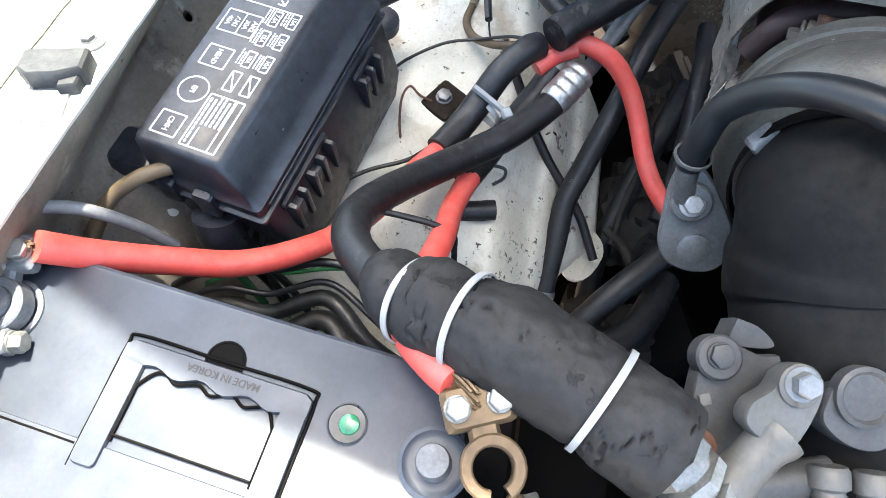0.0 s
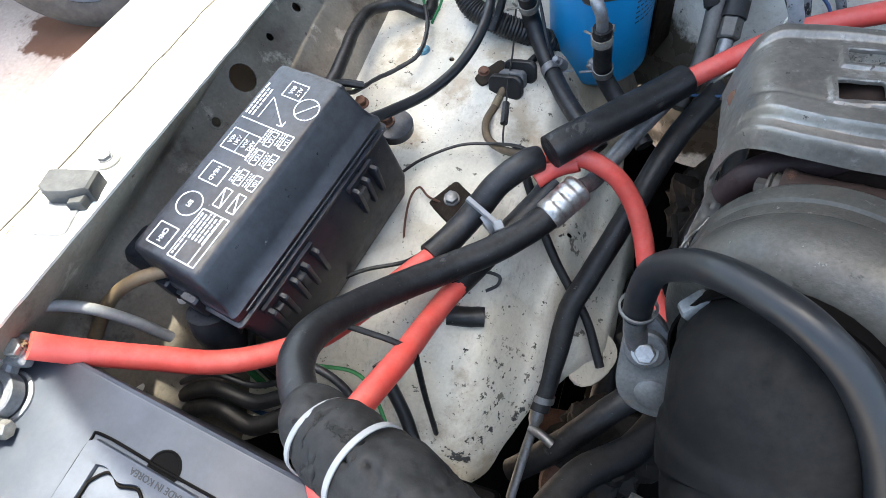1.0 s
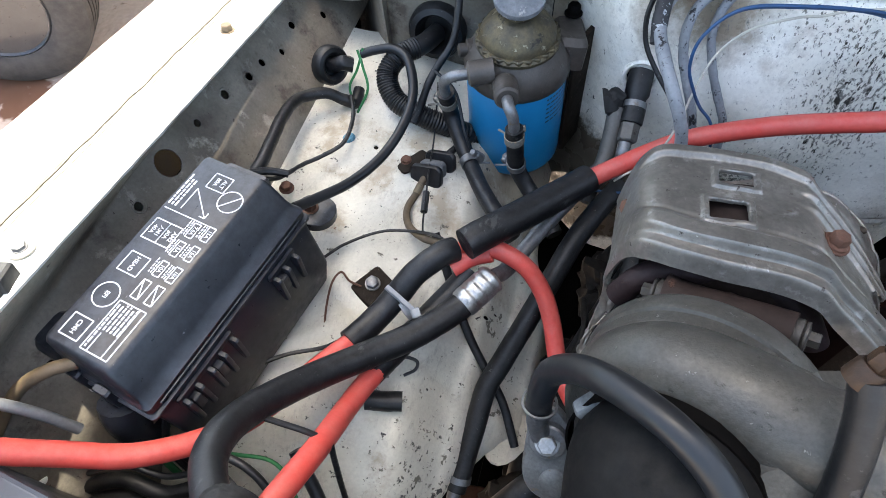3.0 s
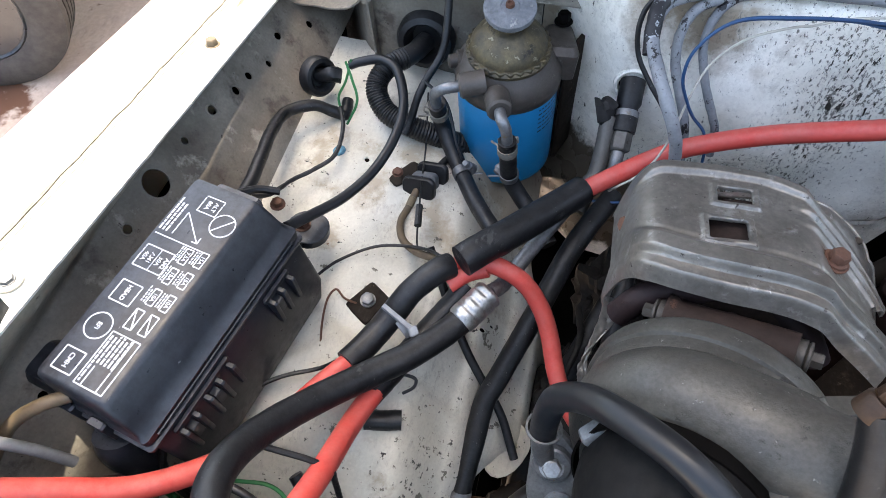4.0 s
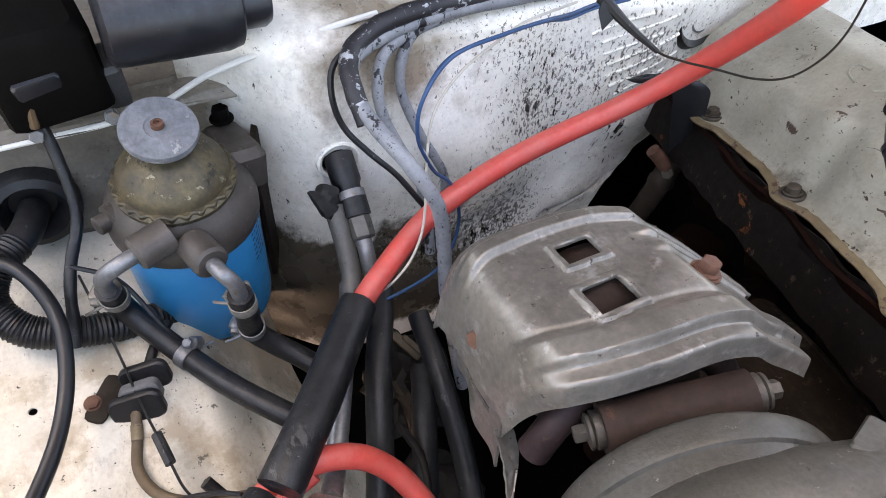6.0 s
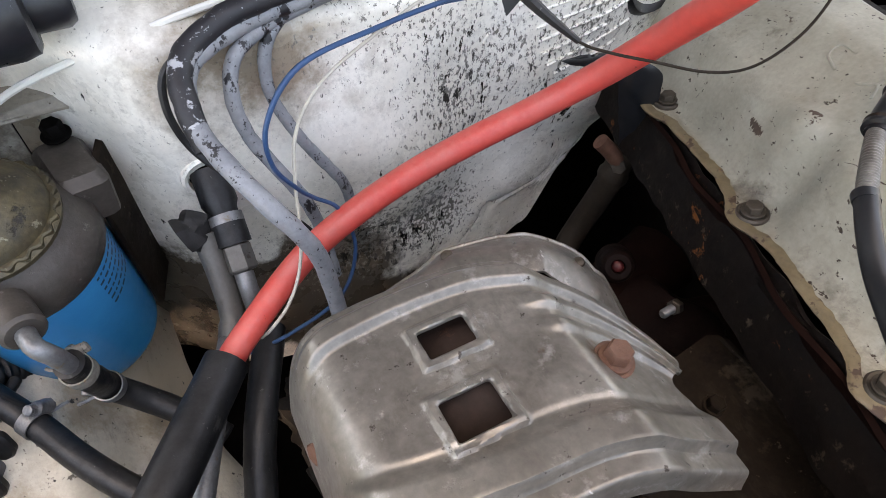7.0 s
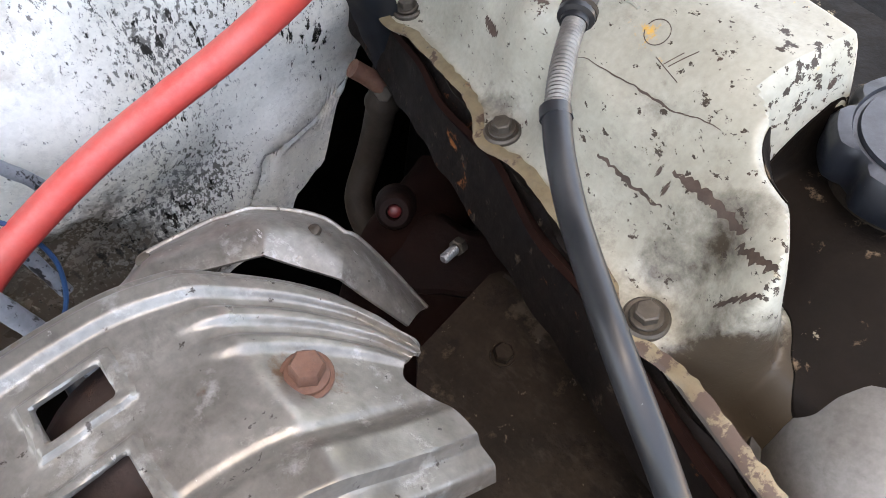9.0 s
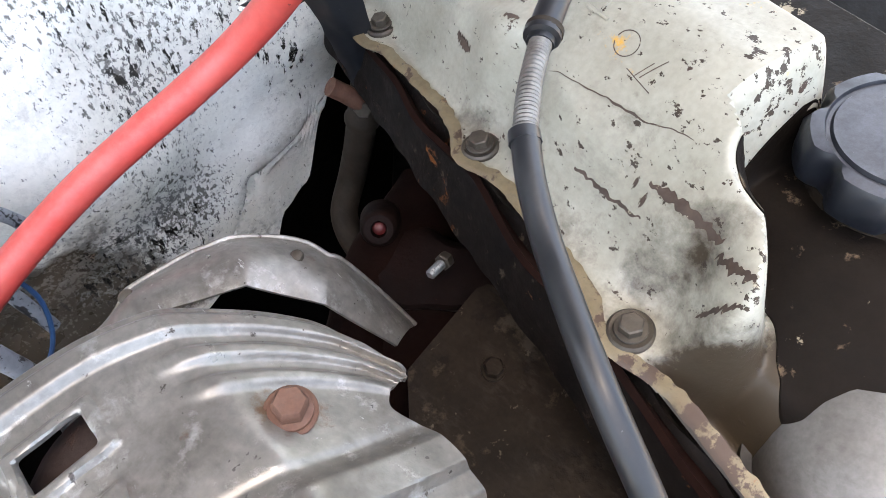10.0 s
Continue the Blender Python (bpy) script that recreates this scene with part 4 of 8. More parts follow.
def clamp(name, at, spin, label, m_ring, closed):
    """A cast terminal clamp: split ring, ears with a bolt, and a bar with two bolts for the cable."""
    t = thing(name, at, label, "terminal clamp")
    m = axis_frame(at, (0.05, -0.1, 1), spin)
    bm = bmesh.new()
    n, r0, r1, h = 22, 0.0088, 0.0145, 0.011
    a0, a1 = radians(20), radians(340)
    rows = []
    for k in range(n + 1):
        a = a0 + (a1 - a0) * k / n
        c, s_ = math.cos(a), math.sin(a)
        rows.append([m @ V(r0 * c, r0 * s_, 0), m @ V(r1 * c, r1 * s_, 0), m @ V(r1 * c, r1 * s_, h - 0.001), m @ V((r1 - 0.001) * c, (r1 - 0.001) * s_, h), m @ V((r0 + 0.0008) * c, (r0 + 0.0008) * s_, h), m @ V(r0 * c, r0 * s_, h - 0.001)])
    loft(bm, rows)
    part("clamp_ring", bm, m_ring, t)
    for y in (0.006, -0.006):
        part("ear", box(bmesh.new(), m @ Matrix.Translation((0.0185, y, 0.0)), 0.013, 0.006, 0.010, 0.0015), m_ring, t)
    bolt("clamp_bolt", m @ V(0.019, 0.009, 0.005), m.to_3x3() @ V(0, 1, 0), 0.010, M_FERRULE, "", parent=t, washer=1.2)
    part("bar", box(bmesh.new(), m @ Matrix.Translation((-0.027, 0.0, 0.003)), 0.020, 0.032, 0.009, 0.003), m_ring, t)
    part("neck", box(bmesh.new(), m @ Matrix.Translation((-0.016, 0.0, 0.002)), 0.012, 0.014, 0.008, 0.002), m_ring, t)
    for y in (0.0095, -0.0095):
        bolt("cable_bolt", m @ V(-0.027, y, 0.012), m.to_3x3() @ V(0.05, 0.1, 1), 0.0098, M_FERRULE, "", parent=t, washer=1.25, h=0.5, spin=y * 3000)
    return t


def build_battery_leads():
    clamp("terminal_clamp", (0.004, -0.322, 1.033), -94, "corroded brass battery clamp lifted off its post", M_BRASSFIT, False)
    clamp("terminal_clamp", (-0.252, -0.285, 1.022), -105, "corroded grey battery clamp on the positive post", M_LEAD, True)
    # frayed copper at the lead ends
    for at, d in (((-0.0185, -0.2895, 1.045), V(0.7, -0.5, 0.2)), ((-0.243, -0.256, 1.036), V(-0.8, -0.5, 0))):
        bm = bmesh.new()
        d = d.normalized()
        for k in range(16):
            off = Vector((random.uniform(-1, 1), random.uniform(-1, 1), random.uniform(-1, 1))) * 0.0045
            tube(bm, [Vector(at) + off * 0.7, Vector(at) + d * 0.006 + off, Vector(at) + d * 0.014 + off * 0.8], 0.0009, 5, 3)
        tagged(part("frayed_strands", bm, M_BRASSFIT), "frayed copper strands at the end of a battery lead", "cable strands", kind="stuff")
    cable("red_battery_cable", [(-0.240, -0.2545, 1.037), (-0.222, -0.2455, 1.012), (-0.195, -0.233, 0.985), (-0.165, -0.221, 0.965), (-0.137, -0.202, 0.951), (-0.114, -0.178, 0.938), (-0.094, -0.143, 0.926), (-0.075, -0.108, 0.920), (-0.056, -0.075, 0.912)],
          0.0085, M_RED, "thick red battery cable from the positive post", "cable", 16)
    cable("red_earth_cable", [(-0.0174, -0.2905, 1.044), (-0.030, -0.281, 1.037), (-0.0445, -0.266, 1.025), (-0.051, -0.246, 1.003), (-0.048, -0.216, 0.984), (-0.044, -0.181, 0.960), (-0.045, -0.144, 0.927), (-0.041, -0.119, 0.915), (-0.034, -0.096, 0.908), (-0.022, -0.068, 0.906)],
          0.0085, M_RED, "thick red battery cable running under the hoses", "cable", 16)


def build_foam_hose():
    t = thing("wrapped_hose", (0.0, -0.27, 1.03), "black hose end wrapped in cracked foam and cable ties", "hose")
    def lagging(pts, r, waist, seed):
        bm = bmesh.new()
        path = spline(pts, 26)
        n, seg, rings, upv = len(path), 84, [], None
        for i, p in enumerate(path):
            d = (path[min(i + 1, n - 1)] - path[max(i - 1, 0)]).normalized()
            upv = d.orthogonal().normalized() if upv is None else (upv - d * upv.dot(d)).normalized()
            side = d.cross(upv)
            w = i / (n - 1)
            bulge = waist + (1 - waist) * min(1.0, math.sin(math.pi * min(0.985, max(0.015, w))) ** 0.45)
            ring = []
            for k in range(seg):
                a = 2 * math.pi * k / seg
                o = upv * math.cos(a) + side * math.sin(a)
                q = (p + o * r) * 95 + V(seed, 0, 0)
                f = 1 + 0.085 * noise.noise(q * 0.55) + 0.035 * noise.noise(q * 1.7)
                # torn grooves where the foam has split
                g = noise.noise(q * 0.75 + V(5, seed, 2)) + 0.35 * noise.noise(q * 2.1)
                f -= 0.11 * math.exp(-(g / 0.045) ** 2) * sm(0.05, 0.28, noise.noise(q * 0.42 + V(1, 7, seed)))
                f -= 0.05 * max(0.0, noise.noise(q * 3.4)) * sm(0.10, 0.40, noise.noise(q * 0.5 + V(9, seed, 4)))
                ring.append(p + o * r * bulge * f)
            rings.append(ring)
        return loft(bm, rings)
    segs = [([(-0.056, -0.234, 1.027), (-0.054, -0.248, 1.033), (-0.043, -0.2555, 1.038)], 0.0182, 0.80), ([(-0.045, -0.2505, 1.0365), (-0.030, -0.256, 1.041), (-0.0145, -0.2615, 1.0450)], 0.0235, 0.80),
            ([(-0.0165, -0.2610, 1.0445), (0.010, -0.271, 1.047), (0.0475, -0.2885, 1.048)], 0.0262, 0.86), ([(0.0455, -0.2875, 1.048), (0.060, -0.2955, 1.047), (0.0775, -0.3045, 1.0445)], 0.0255, 0.88)]
    for k, (pts, r, waist) in enumerate(segs):
        part("foam_sleeve", lagging(pts, r, waist, 3.7 * k), M_FOAM, t, "cracked black foam pipe lagging", sharp=70)
    for (at, d, r) in (((-0.0440, -0.2530, 1.0375), V(0.75, -0.32, 0.25), 0.0212), ((-0.0155, -0.2615, 1.0448), V(0.85, -0.33, 0.2), 0.0240), ((0.0465, -0.2882, 1.0480), V(0.85, -0.45, 0.0), 0.0252)):
        m = axis_frame(at, d)
        part("cable_tie", lathe(bmesh.new(), [(r, -0.0016), (r + 0.0009, -0.0016), (r + 0.0009, 0.0016), (r, 0.0016)], m, 48, closed=False), M_TIE, t, "tight grey cable tie")
    part("hose_end", tube(bmesh.new(), [(0.070, -0.300, 1.043), (0.093, -0.314, 1.035)], 0.0125, 20, 4), M_FERRULE, t, "crimped bright metal ferrule")
    part("ferrule_collar", lathe(bmesh.new(), [(0.012, 0), (0.0165, 0.001), (0.0172, 0.006), (0.0132, 0.0075), (0.0132, 0.010), (0.0168, 0.0115), (0.0168, 0.017), (0.0125, 0.018), (0.0125, 0.021), (0.0155, 0.022), (0.0155, 0.028)], axis_frame((0.0765, -0.3045, 1.0415), (0.75, -0.5, -0.4)), 8), M_FERRULE, t)
    # the smooth hose that leaves the lagging and runs to its crimp
    c = thing("air_conditioning_hose", (0.0, -0.10, 0.92), "thick scuffed black refrigerant hose with a bright crimped end", "hose")
    part("hose", tube(bmesh.new(), [(-0.050, -0.252, 1.030), (-0.068, -0.238, 1.026), (-0.086, -0.218, 1.014), (-0.092, -0.197, 1.001), (-0.089, -0.170, 0.977), (-0.070, -0.133, 0.948), (-0.043, -0.101, 0.931), (-0.017, -0.076, 0.924), (0.004, -0.052, 0.921), (0.020, -0.031, 0.921)], 0.0110, 22, 12, rough=0.03), M_RUBBER, c, "scuffed black rubber hose")
    d = V(0.018, 0.026, 0.006).normalized()
    p0 = V(0.0155, -0.0365, 0.9205)
    fm = axis_frame(p0, d)
    rows = []
    for k in range(37):
        z = 0.036 * k / 36
        w = sm(0, 0.0015, z) * sm(0.0362, 0.0335, z)
        rows.append([fm @ V((0.0106 + 0.0022 * w - 0.0013 * w * max(0.0, math.sin(z * 700)) ** 0.7 * (0.55 + 0.45 * math.cos(6 * q * 0.2618 + k // 9))) * math.cos(q * 0.2618), (0.0106 + 0.0022 * w - 0.0013 * w * max(0.0, math.sin(z * 700)) ** 0.7 * (0.55 + 0.45 * math.cos(6 * q * 0.2618 + k // 9))) * math.sin(q * 0.2618), z) for q in range(24)])
    part("ferrule", loft(bmesh.new(), rows), M_CHROME, c, "crimped bright metal ferrule")
    part("pipe", tube(bmesh.new(), [p0 + d * 0.034, (0.044, 0.010, 0.915), (0.062, 0.048, 0.918), (0.080, 0.088, 0.915), (0.098, 0.130, 0.905)], 0.0068, 14, 8), M_ZINC, c, "dull aluminium pipe")


# ---- things: fuse box ----
def build_fuse_box():
    u = V(0.205, 0.979, -0.004).normalized()
    v = V(0.979, -0.205, -0.015).normalized()
    n = v.cross(u).normalized()
    o = V(-0.2285, -0.1735, 1.0205)
    m = Matrix(((v.x, u.x, n.x, o.x), (v.y, u.y, n.y, o.y), (v.z, u.z, n.z, o.z), (0, 0, 0, 1)))
    f = thing("fuse_box", (-0.16, -0.09, 0.90), "black plastic fuse box with white printed lid", "fuse box")

    def ring(x0, x1, y0, y1, z, r=0.004):
        return [m @ V(x, y, z) for x, y in rrect(x0, x1, y0, y1, r, 3)]
    L_ = 0.172
    lid = part("lid", loft(bmesh.new(), [ring(-0.002, 0.078, -0.006, L_ + 0.006, -0.040), ring(-0.002, 0.078, -0.006, L_ + 0.006, -0.0335), ring(-0.001, 0.0745, -0.004, L_ + 0.004, -0.031),
                                        ring(0.000, 0.070, -0.003, L_ + 0.002, -0.024), ring(0.0, 0.060, -0.001, L_, -0.004), ring(0.001, 0.0575, 0.001, L_ - 0.001, -0.001), ring(0.003, 0.0555, 0.003, L_ - 0.003, 0.0)]), M_BLACKPL, f)
    part("body", loft(bmesh.new(), [ring(0.006, 0.088, 0.004, L_ - 0.004, -0.118), ring(0.002, 0.0900, -0.001, L_ + 0.001, -0.095), ring(0.000, 0.0790, -0.003, L_ + 0.003, -0.046), ring(0.0, 0.0765, -0.003, L_ + 0.003, -0.0395)]), M_BLACKPL, f)
    part("rim", loft(bmesh.new(), [ring(-0.0035, 0.0800, -0.008, L_ + 0.008, -0.046), ring(-0.0035, 0.0800, -0.008, L_ + 0.008, -0.0435), ring(-0.002, 0.0785, -0.006, L_ + 0.006, -0.0425)]), M_BLACKPL, f)
    for x, z_ in ((0.0784, -0.0380),):
        part("lid_bead", tube(bmesh.new(), [m @ V(x, 0.004, z_), m @ V(x, 0.06, z_), m @ V(x, 0.12, z_), m @ V(x, L_ - 0.004, z_)], 0.0011, 8, 4), M_BLACKPL, lid)
    # latches along the side
    for y0, cnt, step in ((0.014, 5, 0.0132), (0.122, 3, 0.0120)):
        lt = part("latch", box(bmesh.new(), m @ Matrix.Translation((0.0815, y0 + (cnt - 1) * step / 2, -0.0530)), 0.0030, (cnt - 1) * step + 0.008, 0.0045, 0.001), M_BLACKPL, f, "ribbed clip")
        for k in range(cnt):
            part("rib", box(bmesh.new(), m @ Matrix.Translation((0.0848, y0 + k * step, -0.0800)), 0.0100, 0.0042, 0.0280, 0.0012), M_BLACKPL, lt)
            if k < cnt - 1 and k % 2 == 0:
                part("tongue", box(bmesh.new(), m @ Matrix.Translation((0.0838, y0 + (k + 0.5) * step, -0.0720)), 0.0080, 0.0070, 0.0140, 0.0008), M_BLACKPL, lt)
    for x, y in ((0.012, -0.007), (0.040, -0.008)):
        part("end_clip", box(bmesh.new(), m @ Matrix.Translation((x, y, -0.052)), 0.014, 0.006, 0.022, 0.0015), M_BLACKPL, f)
    part("hinge_lug", box(bmesh.new(), m @ Matrix.Translation((0.030, L_ + 0.004, -0.020)), 0.040, 0.008, 0.008, 0.002), M_BLACKPL, f)
    # foot with its screw
    part("mounting_foot", prism(bmesh.new(), [(0.017 * math.cos(a) - 0.004 * (math.cos(a) < 0), 0.018 * math.sin(a)) for a in [k * 0.2618 for k in range(24)]], axis_frame((-0.1375, 0.0205, 0.922), (0.1, 0.1, 1), 40), 0.008), M_BLACKPL, f)
    bolt("foot_screw", (-0.1400, 0.0215, 0.930), (0.1, 0.05, 1), 0.0105, M_RUST, "", parent=f, washer=1.5)
    part("side_bracket", box(bmesh.new(), m @ Matrix.Translation((-0.024, 0.012, -0.055)), 0.046, 0.034, 0.012, 0.006), M_BLACKPL, f)
    part("cable_gland", tube(bmesh.new(), [m @ V(0.038, -0.006, -0.060), m @ V(0.040, -0.012, -0.075), m @ V(0.046, -0.012, -0.105)], 0.016, 14, 5), M_BLACKPL, f)

    # printed lines and legends
    z = 0.0003
    legend = bmesh.new()

    def line(x0, y0, x1, y1, w=0.0010):
        a, b = V(x0, y0, 0), V(x1, y1, 0)
        d = (b - a).normalized()
        s_ = V(-d.y, d.x, 0) * w / 2
        loft(legend, [[m @ (p + V(0, 0, zz)) for p in (a - s_, b - s_, b + s_, a + s_)] for zz in (z - 0.0002, z)])

    def frame_(x0, x1, y0, y1, gap=False):
        line(x0, y0, x0, y1)
        line(x1, y0, x1, y1)
        line(x0, y0, x1, y0)
        if not gap:
            line(x0, y1, x1, y1)

    def word(s, x, y, size, rot=-90):
        text_mesh(s, size, m @ Matrix.Translation((x, y, z)) @ Matrix.Rotation(radians(rot), 4, "Z"), M_WHITEINK, "printed_word", lid)

    def circle(x, y, r):
        pts = [(x + r * math.cos(a), y + r * math.sin(a)) for a in [k * math.pi / 12 for k in range(25)]]
        for (ax, ay), (bx, by) in zip(pts, pts[1:]):
            line(ax, ay, bx, by)
    frame_(0.008, 0.024, 0.008, 0.024)
    word("CMH", 0.016, 0.016, 0.0048)
    circle(0.017, 0.043, 0.0095)
    word("EFI", 0.017, 0.043, 0.0046)
    frame_(0.009, 0.026, 0.062, 0.078)
    word("HEAD", 0.0175, 0.070, 0.0046)
    frame_(0.006, 0.019, 0.090, 0.108)
    frame_(0.019, 0.030, 0.090, 0.108)
    word("AM1", 0.0150, 0.099, 0.0046)
    word("40A", 0.0100, 0.099, 0.0046)
    word("AM2", 0.0272, 0.099, 0.0046)
    word("30A", 0.0222, 0.099, 0.0046)
    line(0.004, 0.118, 0.052, 0.118)
    # lines of print too worn to read
    for k in range(3):
        y = 0.122
        while y < 0.147:
            w = random.uniform(0.002, 0.006)
            line(0.0045 + 0.0030 * k, y, 0.0045 + 0.0030 * k, y + w, 0.0016)
            y += w + 0.0008
    frame_(0.020, 0.036, 0.146, 0.160)
    word("ALT", 0.0312, 0.153, 0.0046)
    word("80A", 0.0254, 0.153, 0.0046)
    line(0.016, 0.142, 0.038, 0.122)
    line(0.016, 0.122, 0.016, 0.142)
    line(0.033, 0.122, 0.038, 0.122)
    line(0.038, 0.122, 0.038, 0.127)
    circle(0.046, 0.142, 0.0095)
    line(0.040, 0.135, 0.052, 0.149)
    for i, (x, y, s) in enumerate(((0.0495, 0.112, "15A"), (0.0375, 0.110, "7.5A"), (0.0495, 0.094, "15A"), (0.0375, 0.093, "15A"), (0.0495, 0.075, "10A"), (0.0375, 0.075, "10A"))):
        frame_(x - 0.0028, x + 0.0028, y - 0.0062, y + 0.0062)
        word(s, x, y, 0.0040)
        for k in range(2):
            y0 = y - 0.0055
            while y0 < y + 0.005:
                w = random.uniform(0.001, 0.003)
                line(x - 0.0046 - 0.0020 * k, y0, x - 0.0046 - 0.0020 * k, y0 + w, 0.0011)
                y0 += w + 0.0007
    for x in (0.036, 0.048):
        frame_(x - 0.0032, x + 0.0032, 0.049, 0.064)
        line(x - 0.0032, 0.064, x + 0.0032, 0.049)
    frame_(0.029, 0.052, 0.006, 0.044)
    line(0.0470, 0.006, 0.0470, 0.044)
    line(0.0345, 0.006, 0.0345, 0.020)
    for k in range(6):
        x = 0.0312 + 0.0030 * k
        y = 0.022 if k > 0 else 0.008
        while y < 0.042:
            w = random.uniform(0.002, 0.006)
            line(x, y, x, min(0.043, y + w), 0.0015)
            y += w + 0.0008
    part("lid_print", legend, M_WHITEINK, lid, "white printed frames and lines")


# ---- things: on the inner wing ----
def build_wing_fittings():
    # rubber bonnet stop with its screw and strap
    t = thing("bonnet_stop", (-0.275, -0.15, 1.035), "grey rubber bonnet stop screwed to the wing", "rubber stop")
    m = axis_frame((-0.2640, -0.157, zf(-0.157) + 0.0005), (0, 0.16, 1), 14)
    outl = [(-0.0190, -0.0090), (0.0040, -0.0110), (0.0165, -0.0100), (0.0175, 0.0040), (0.0110, 0.0105), (-0.0060, 0.0110), (-0.0185, 0.0070)]
    part("rubber_block", prism(bmesh.new(), outl, m, 0.0130, 0.0016), M_STOP, t, "worn grey rubber block")
    part("block_step", prism(bmesh.new(), [(-0.0165, 0.0040), (-0.0040, 0.0050), (-0.0050, 0.0160), (-0.0150, 0.0150)], m, 0.0080, 0.0014), M_STOP, t)
    part("strap", prism(bmesh.new(), rrect(-0.010, 0.014, 0.006, 0.036, 0.005), m, 0.0022, 0.0006), M_ZINC, t, "thin metal strap")
    part("strap_washer", lathe(bmesh.new(), [(0.0095, 0.0), (0.0095, 0.0014), (0.0088, 0.0018)], axis_frame((-0.2610, -0.1265, zf(-0.1265) + 0.0022), (0, 0.16, 1)), 28), M_FERRULE, t)
    bolt("strap_screw", (-0.2610, -0.1265, zf(-0.1265) + 0.0036), (0, 0.16, 1), 0.0080, M_ZINC, "", parent=t, washer=1.3, h=0.35)
    bolt("wing_bolt", (-0.2655, 0.160, zf(0.160) + 0.001), (0, 0.16, 1), 0.0098, M_TANPIPE, "rust-stained wing bolt with a flange", washer=1.5)
    bolt("wing_bolt", (-0.2655, 0.345, zf(0.345) + 0.001), (0, 0.16, 1), 0.0098, M_FENDER, "white painted wing bolt with a rusty rim", washer=1.5)
    bolt("earth_bolt", (-0.2395, 0.166, 0.918), (0.8, -0.2, 0.5), 0.0095, M_ZINC, "dull zinc earth bolt on the inner wing", washer=1.5)
    bolt("rusty_bolt", (-0.1790, 0.0485, 0.9135), (0.1, 0, 1), 0.009, M_RUST, "rusty bolt beside the fuse box", washer=1.6)

    # square bracket with a bolt, a strap wire and the cable tie
    b = thing("cable_bracket", (-0.07, -0.02, 0.89), "small grey bracket bolted to the inner wing", "bracket")
    m = axis_frame((-0.0715, -0.021, 0.8865), (0.05, -0.05, 1), 12)
    part("plate", box(bmesh.new(), m, 0.033, 0.029, 0.003, 0.003), M_PLATE, b)
    part("bent_flange", box(bmesh.new(), m @ Matrix.Translation((0.004, -0.0125, -0.006)), 0.024, 0.003, 0.009, 0.001), M_PLATE, b)
    bolt("bracket_bolt", m @ V(0.001, 0.002, 0.003), (0.05, -0.05, 1), 0.0105, M_ZINC, "", parent=b, washer=1.35, h=0.45)
    t = thing("cable_tie", (-0.035, -0.045, 0.92), "pale nylon cable tie round the taped leads", "cable tie")
    m = axis_frame((-0.0335, -0.0455, 0.9125), (0.62, 0.72, 0.15))
    part("strap", lathe(bmesh.new(), [(0.0135, -0.0022), (0.0146, -0.0022), (0.0146, 0.0022), (0.0135, 0.0022)], m, 32, closed=False), M_TIE, t)
    part("tail", tube(bmesh.new(), [(-0.0445, -0.0440, 0.9395), (-0.0310, -0.0495, 0.9335), (-0.0195, -0.0543, 0.9280)], 0.0026, 4, 6), M_TIE, t, "flat loose strap")
    part("tail_head", box(bmesh.new(), axis_frame((-0.0180, -0.0548, 0.9255), (0.35, -0.3, 1), -14), 0.0075, 0.0080, 0.005, 0.001), M_TIE, t)
    # taped loom pieces holding the red leads
    cable("taped_lead", [(-0.064, -0.089, 0.917), (-0.052, -0.066, 0.916), (-0.039, -0.042, 0.922), (-0.026, -0.024, 0.935), (-0.010, -0.006, 0.941), (0.000, 0.004, 0.938)], 0.0108, M_RUBBER, "black taped sleeve round red cables", "cable sleeve", 16, rough=0.06)
    cable("taped_lead", [(-0.040, -0.109, 0.910), (-0.028, -0.080, 0.905), (-0.010, -0.042, 0.905), (0.004, -0.018, 0.910), (0.014, 0.000, 0.918)], 0.0100, M_RUBBER, "black taped sleeve under the hose", "cable sleeve", 16, rough=0.06)
    cable("taped_stub", [(-0.0450, -0.1212, 0.8836), (-0.0304, -0.1177, 0.8820), (-0.0160, -0.1139, 0.8800)], 0.0080, M_RUBBER, "black taped cable stub on the panel", "cable", 12, rough=0.1)

    # red loop over the crimp, down to the turbo side
    cable("red_loop_cable", [(-0.006, 0.006, 0.922), (0.004, 0.010, 0.929), (0.016, 0.0110, 0.936), (0.036, 0.0125, 0.936), (0.0595, 0.0085, 0.925), (0.0770, -0.002, 0.907), (0.0890, -0.018, 0.889), (0.0995, -0.042, 0.872), (0.113, -0.064, 0.860), (0.135, -0.085, 0.850), (0.165, -0.10, 0.84)],
          0.0078, M_RED, "red cable looping over the hose crimp", "cable", 16)
    cable("red_stub_cable", [(0.000, -0.008, 0.926), (0.014, 0.004, 0.930), (0.030, 0.009, 0.935)], 0.0075, M_RED, "short red cable under the loop", "cable", 14)
    # long red cable across the firewall, with its black sleeve
    t = thing("red_main_cable", (0.10, 0.10, 0.93), "long red cable with a black rubber sleeve crossing to the firewall", "cable")
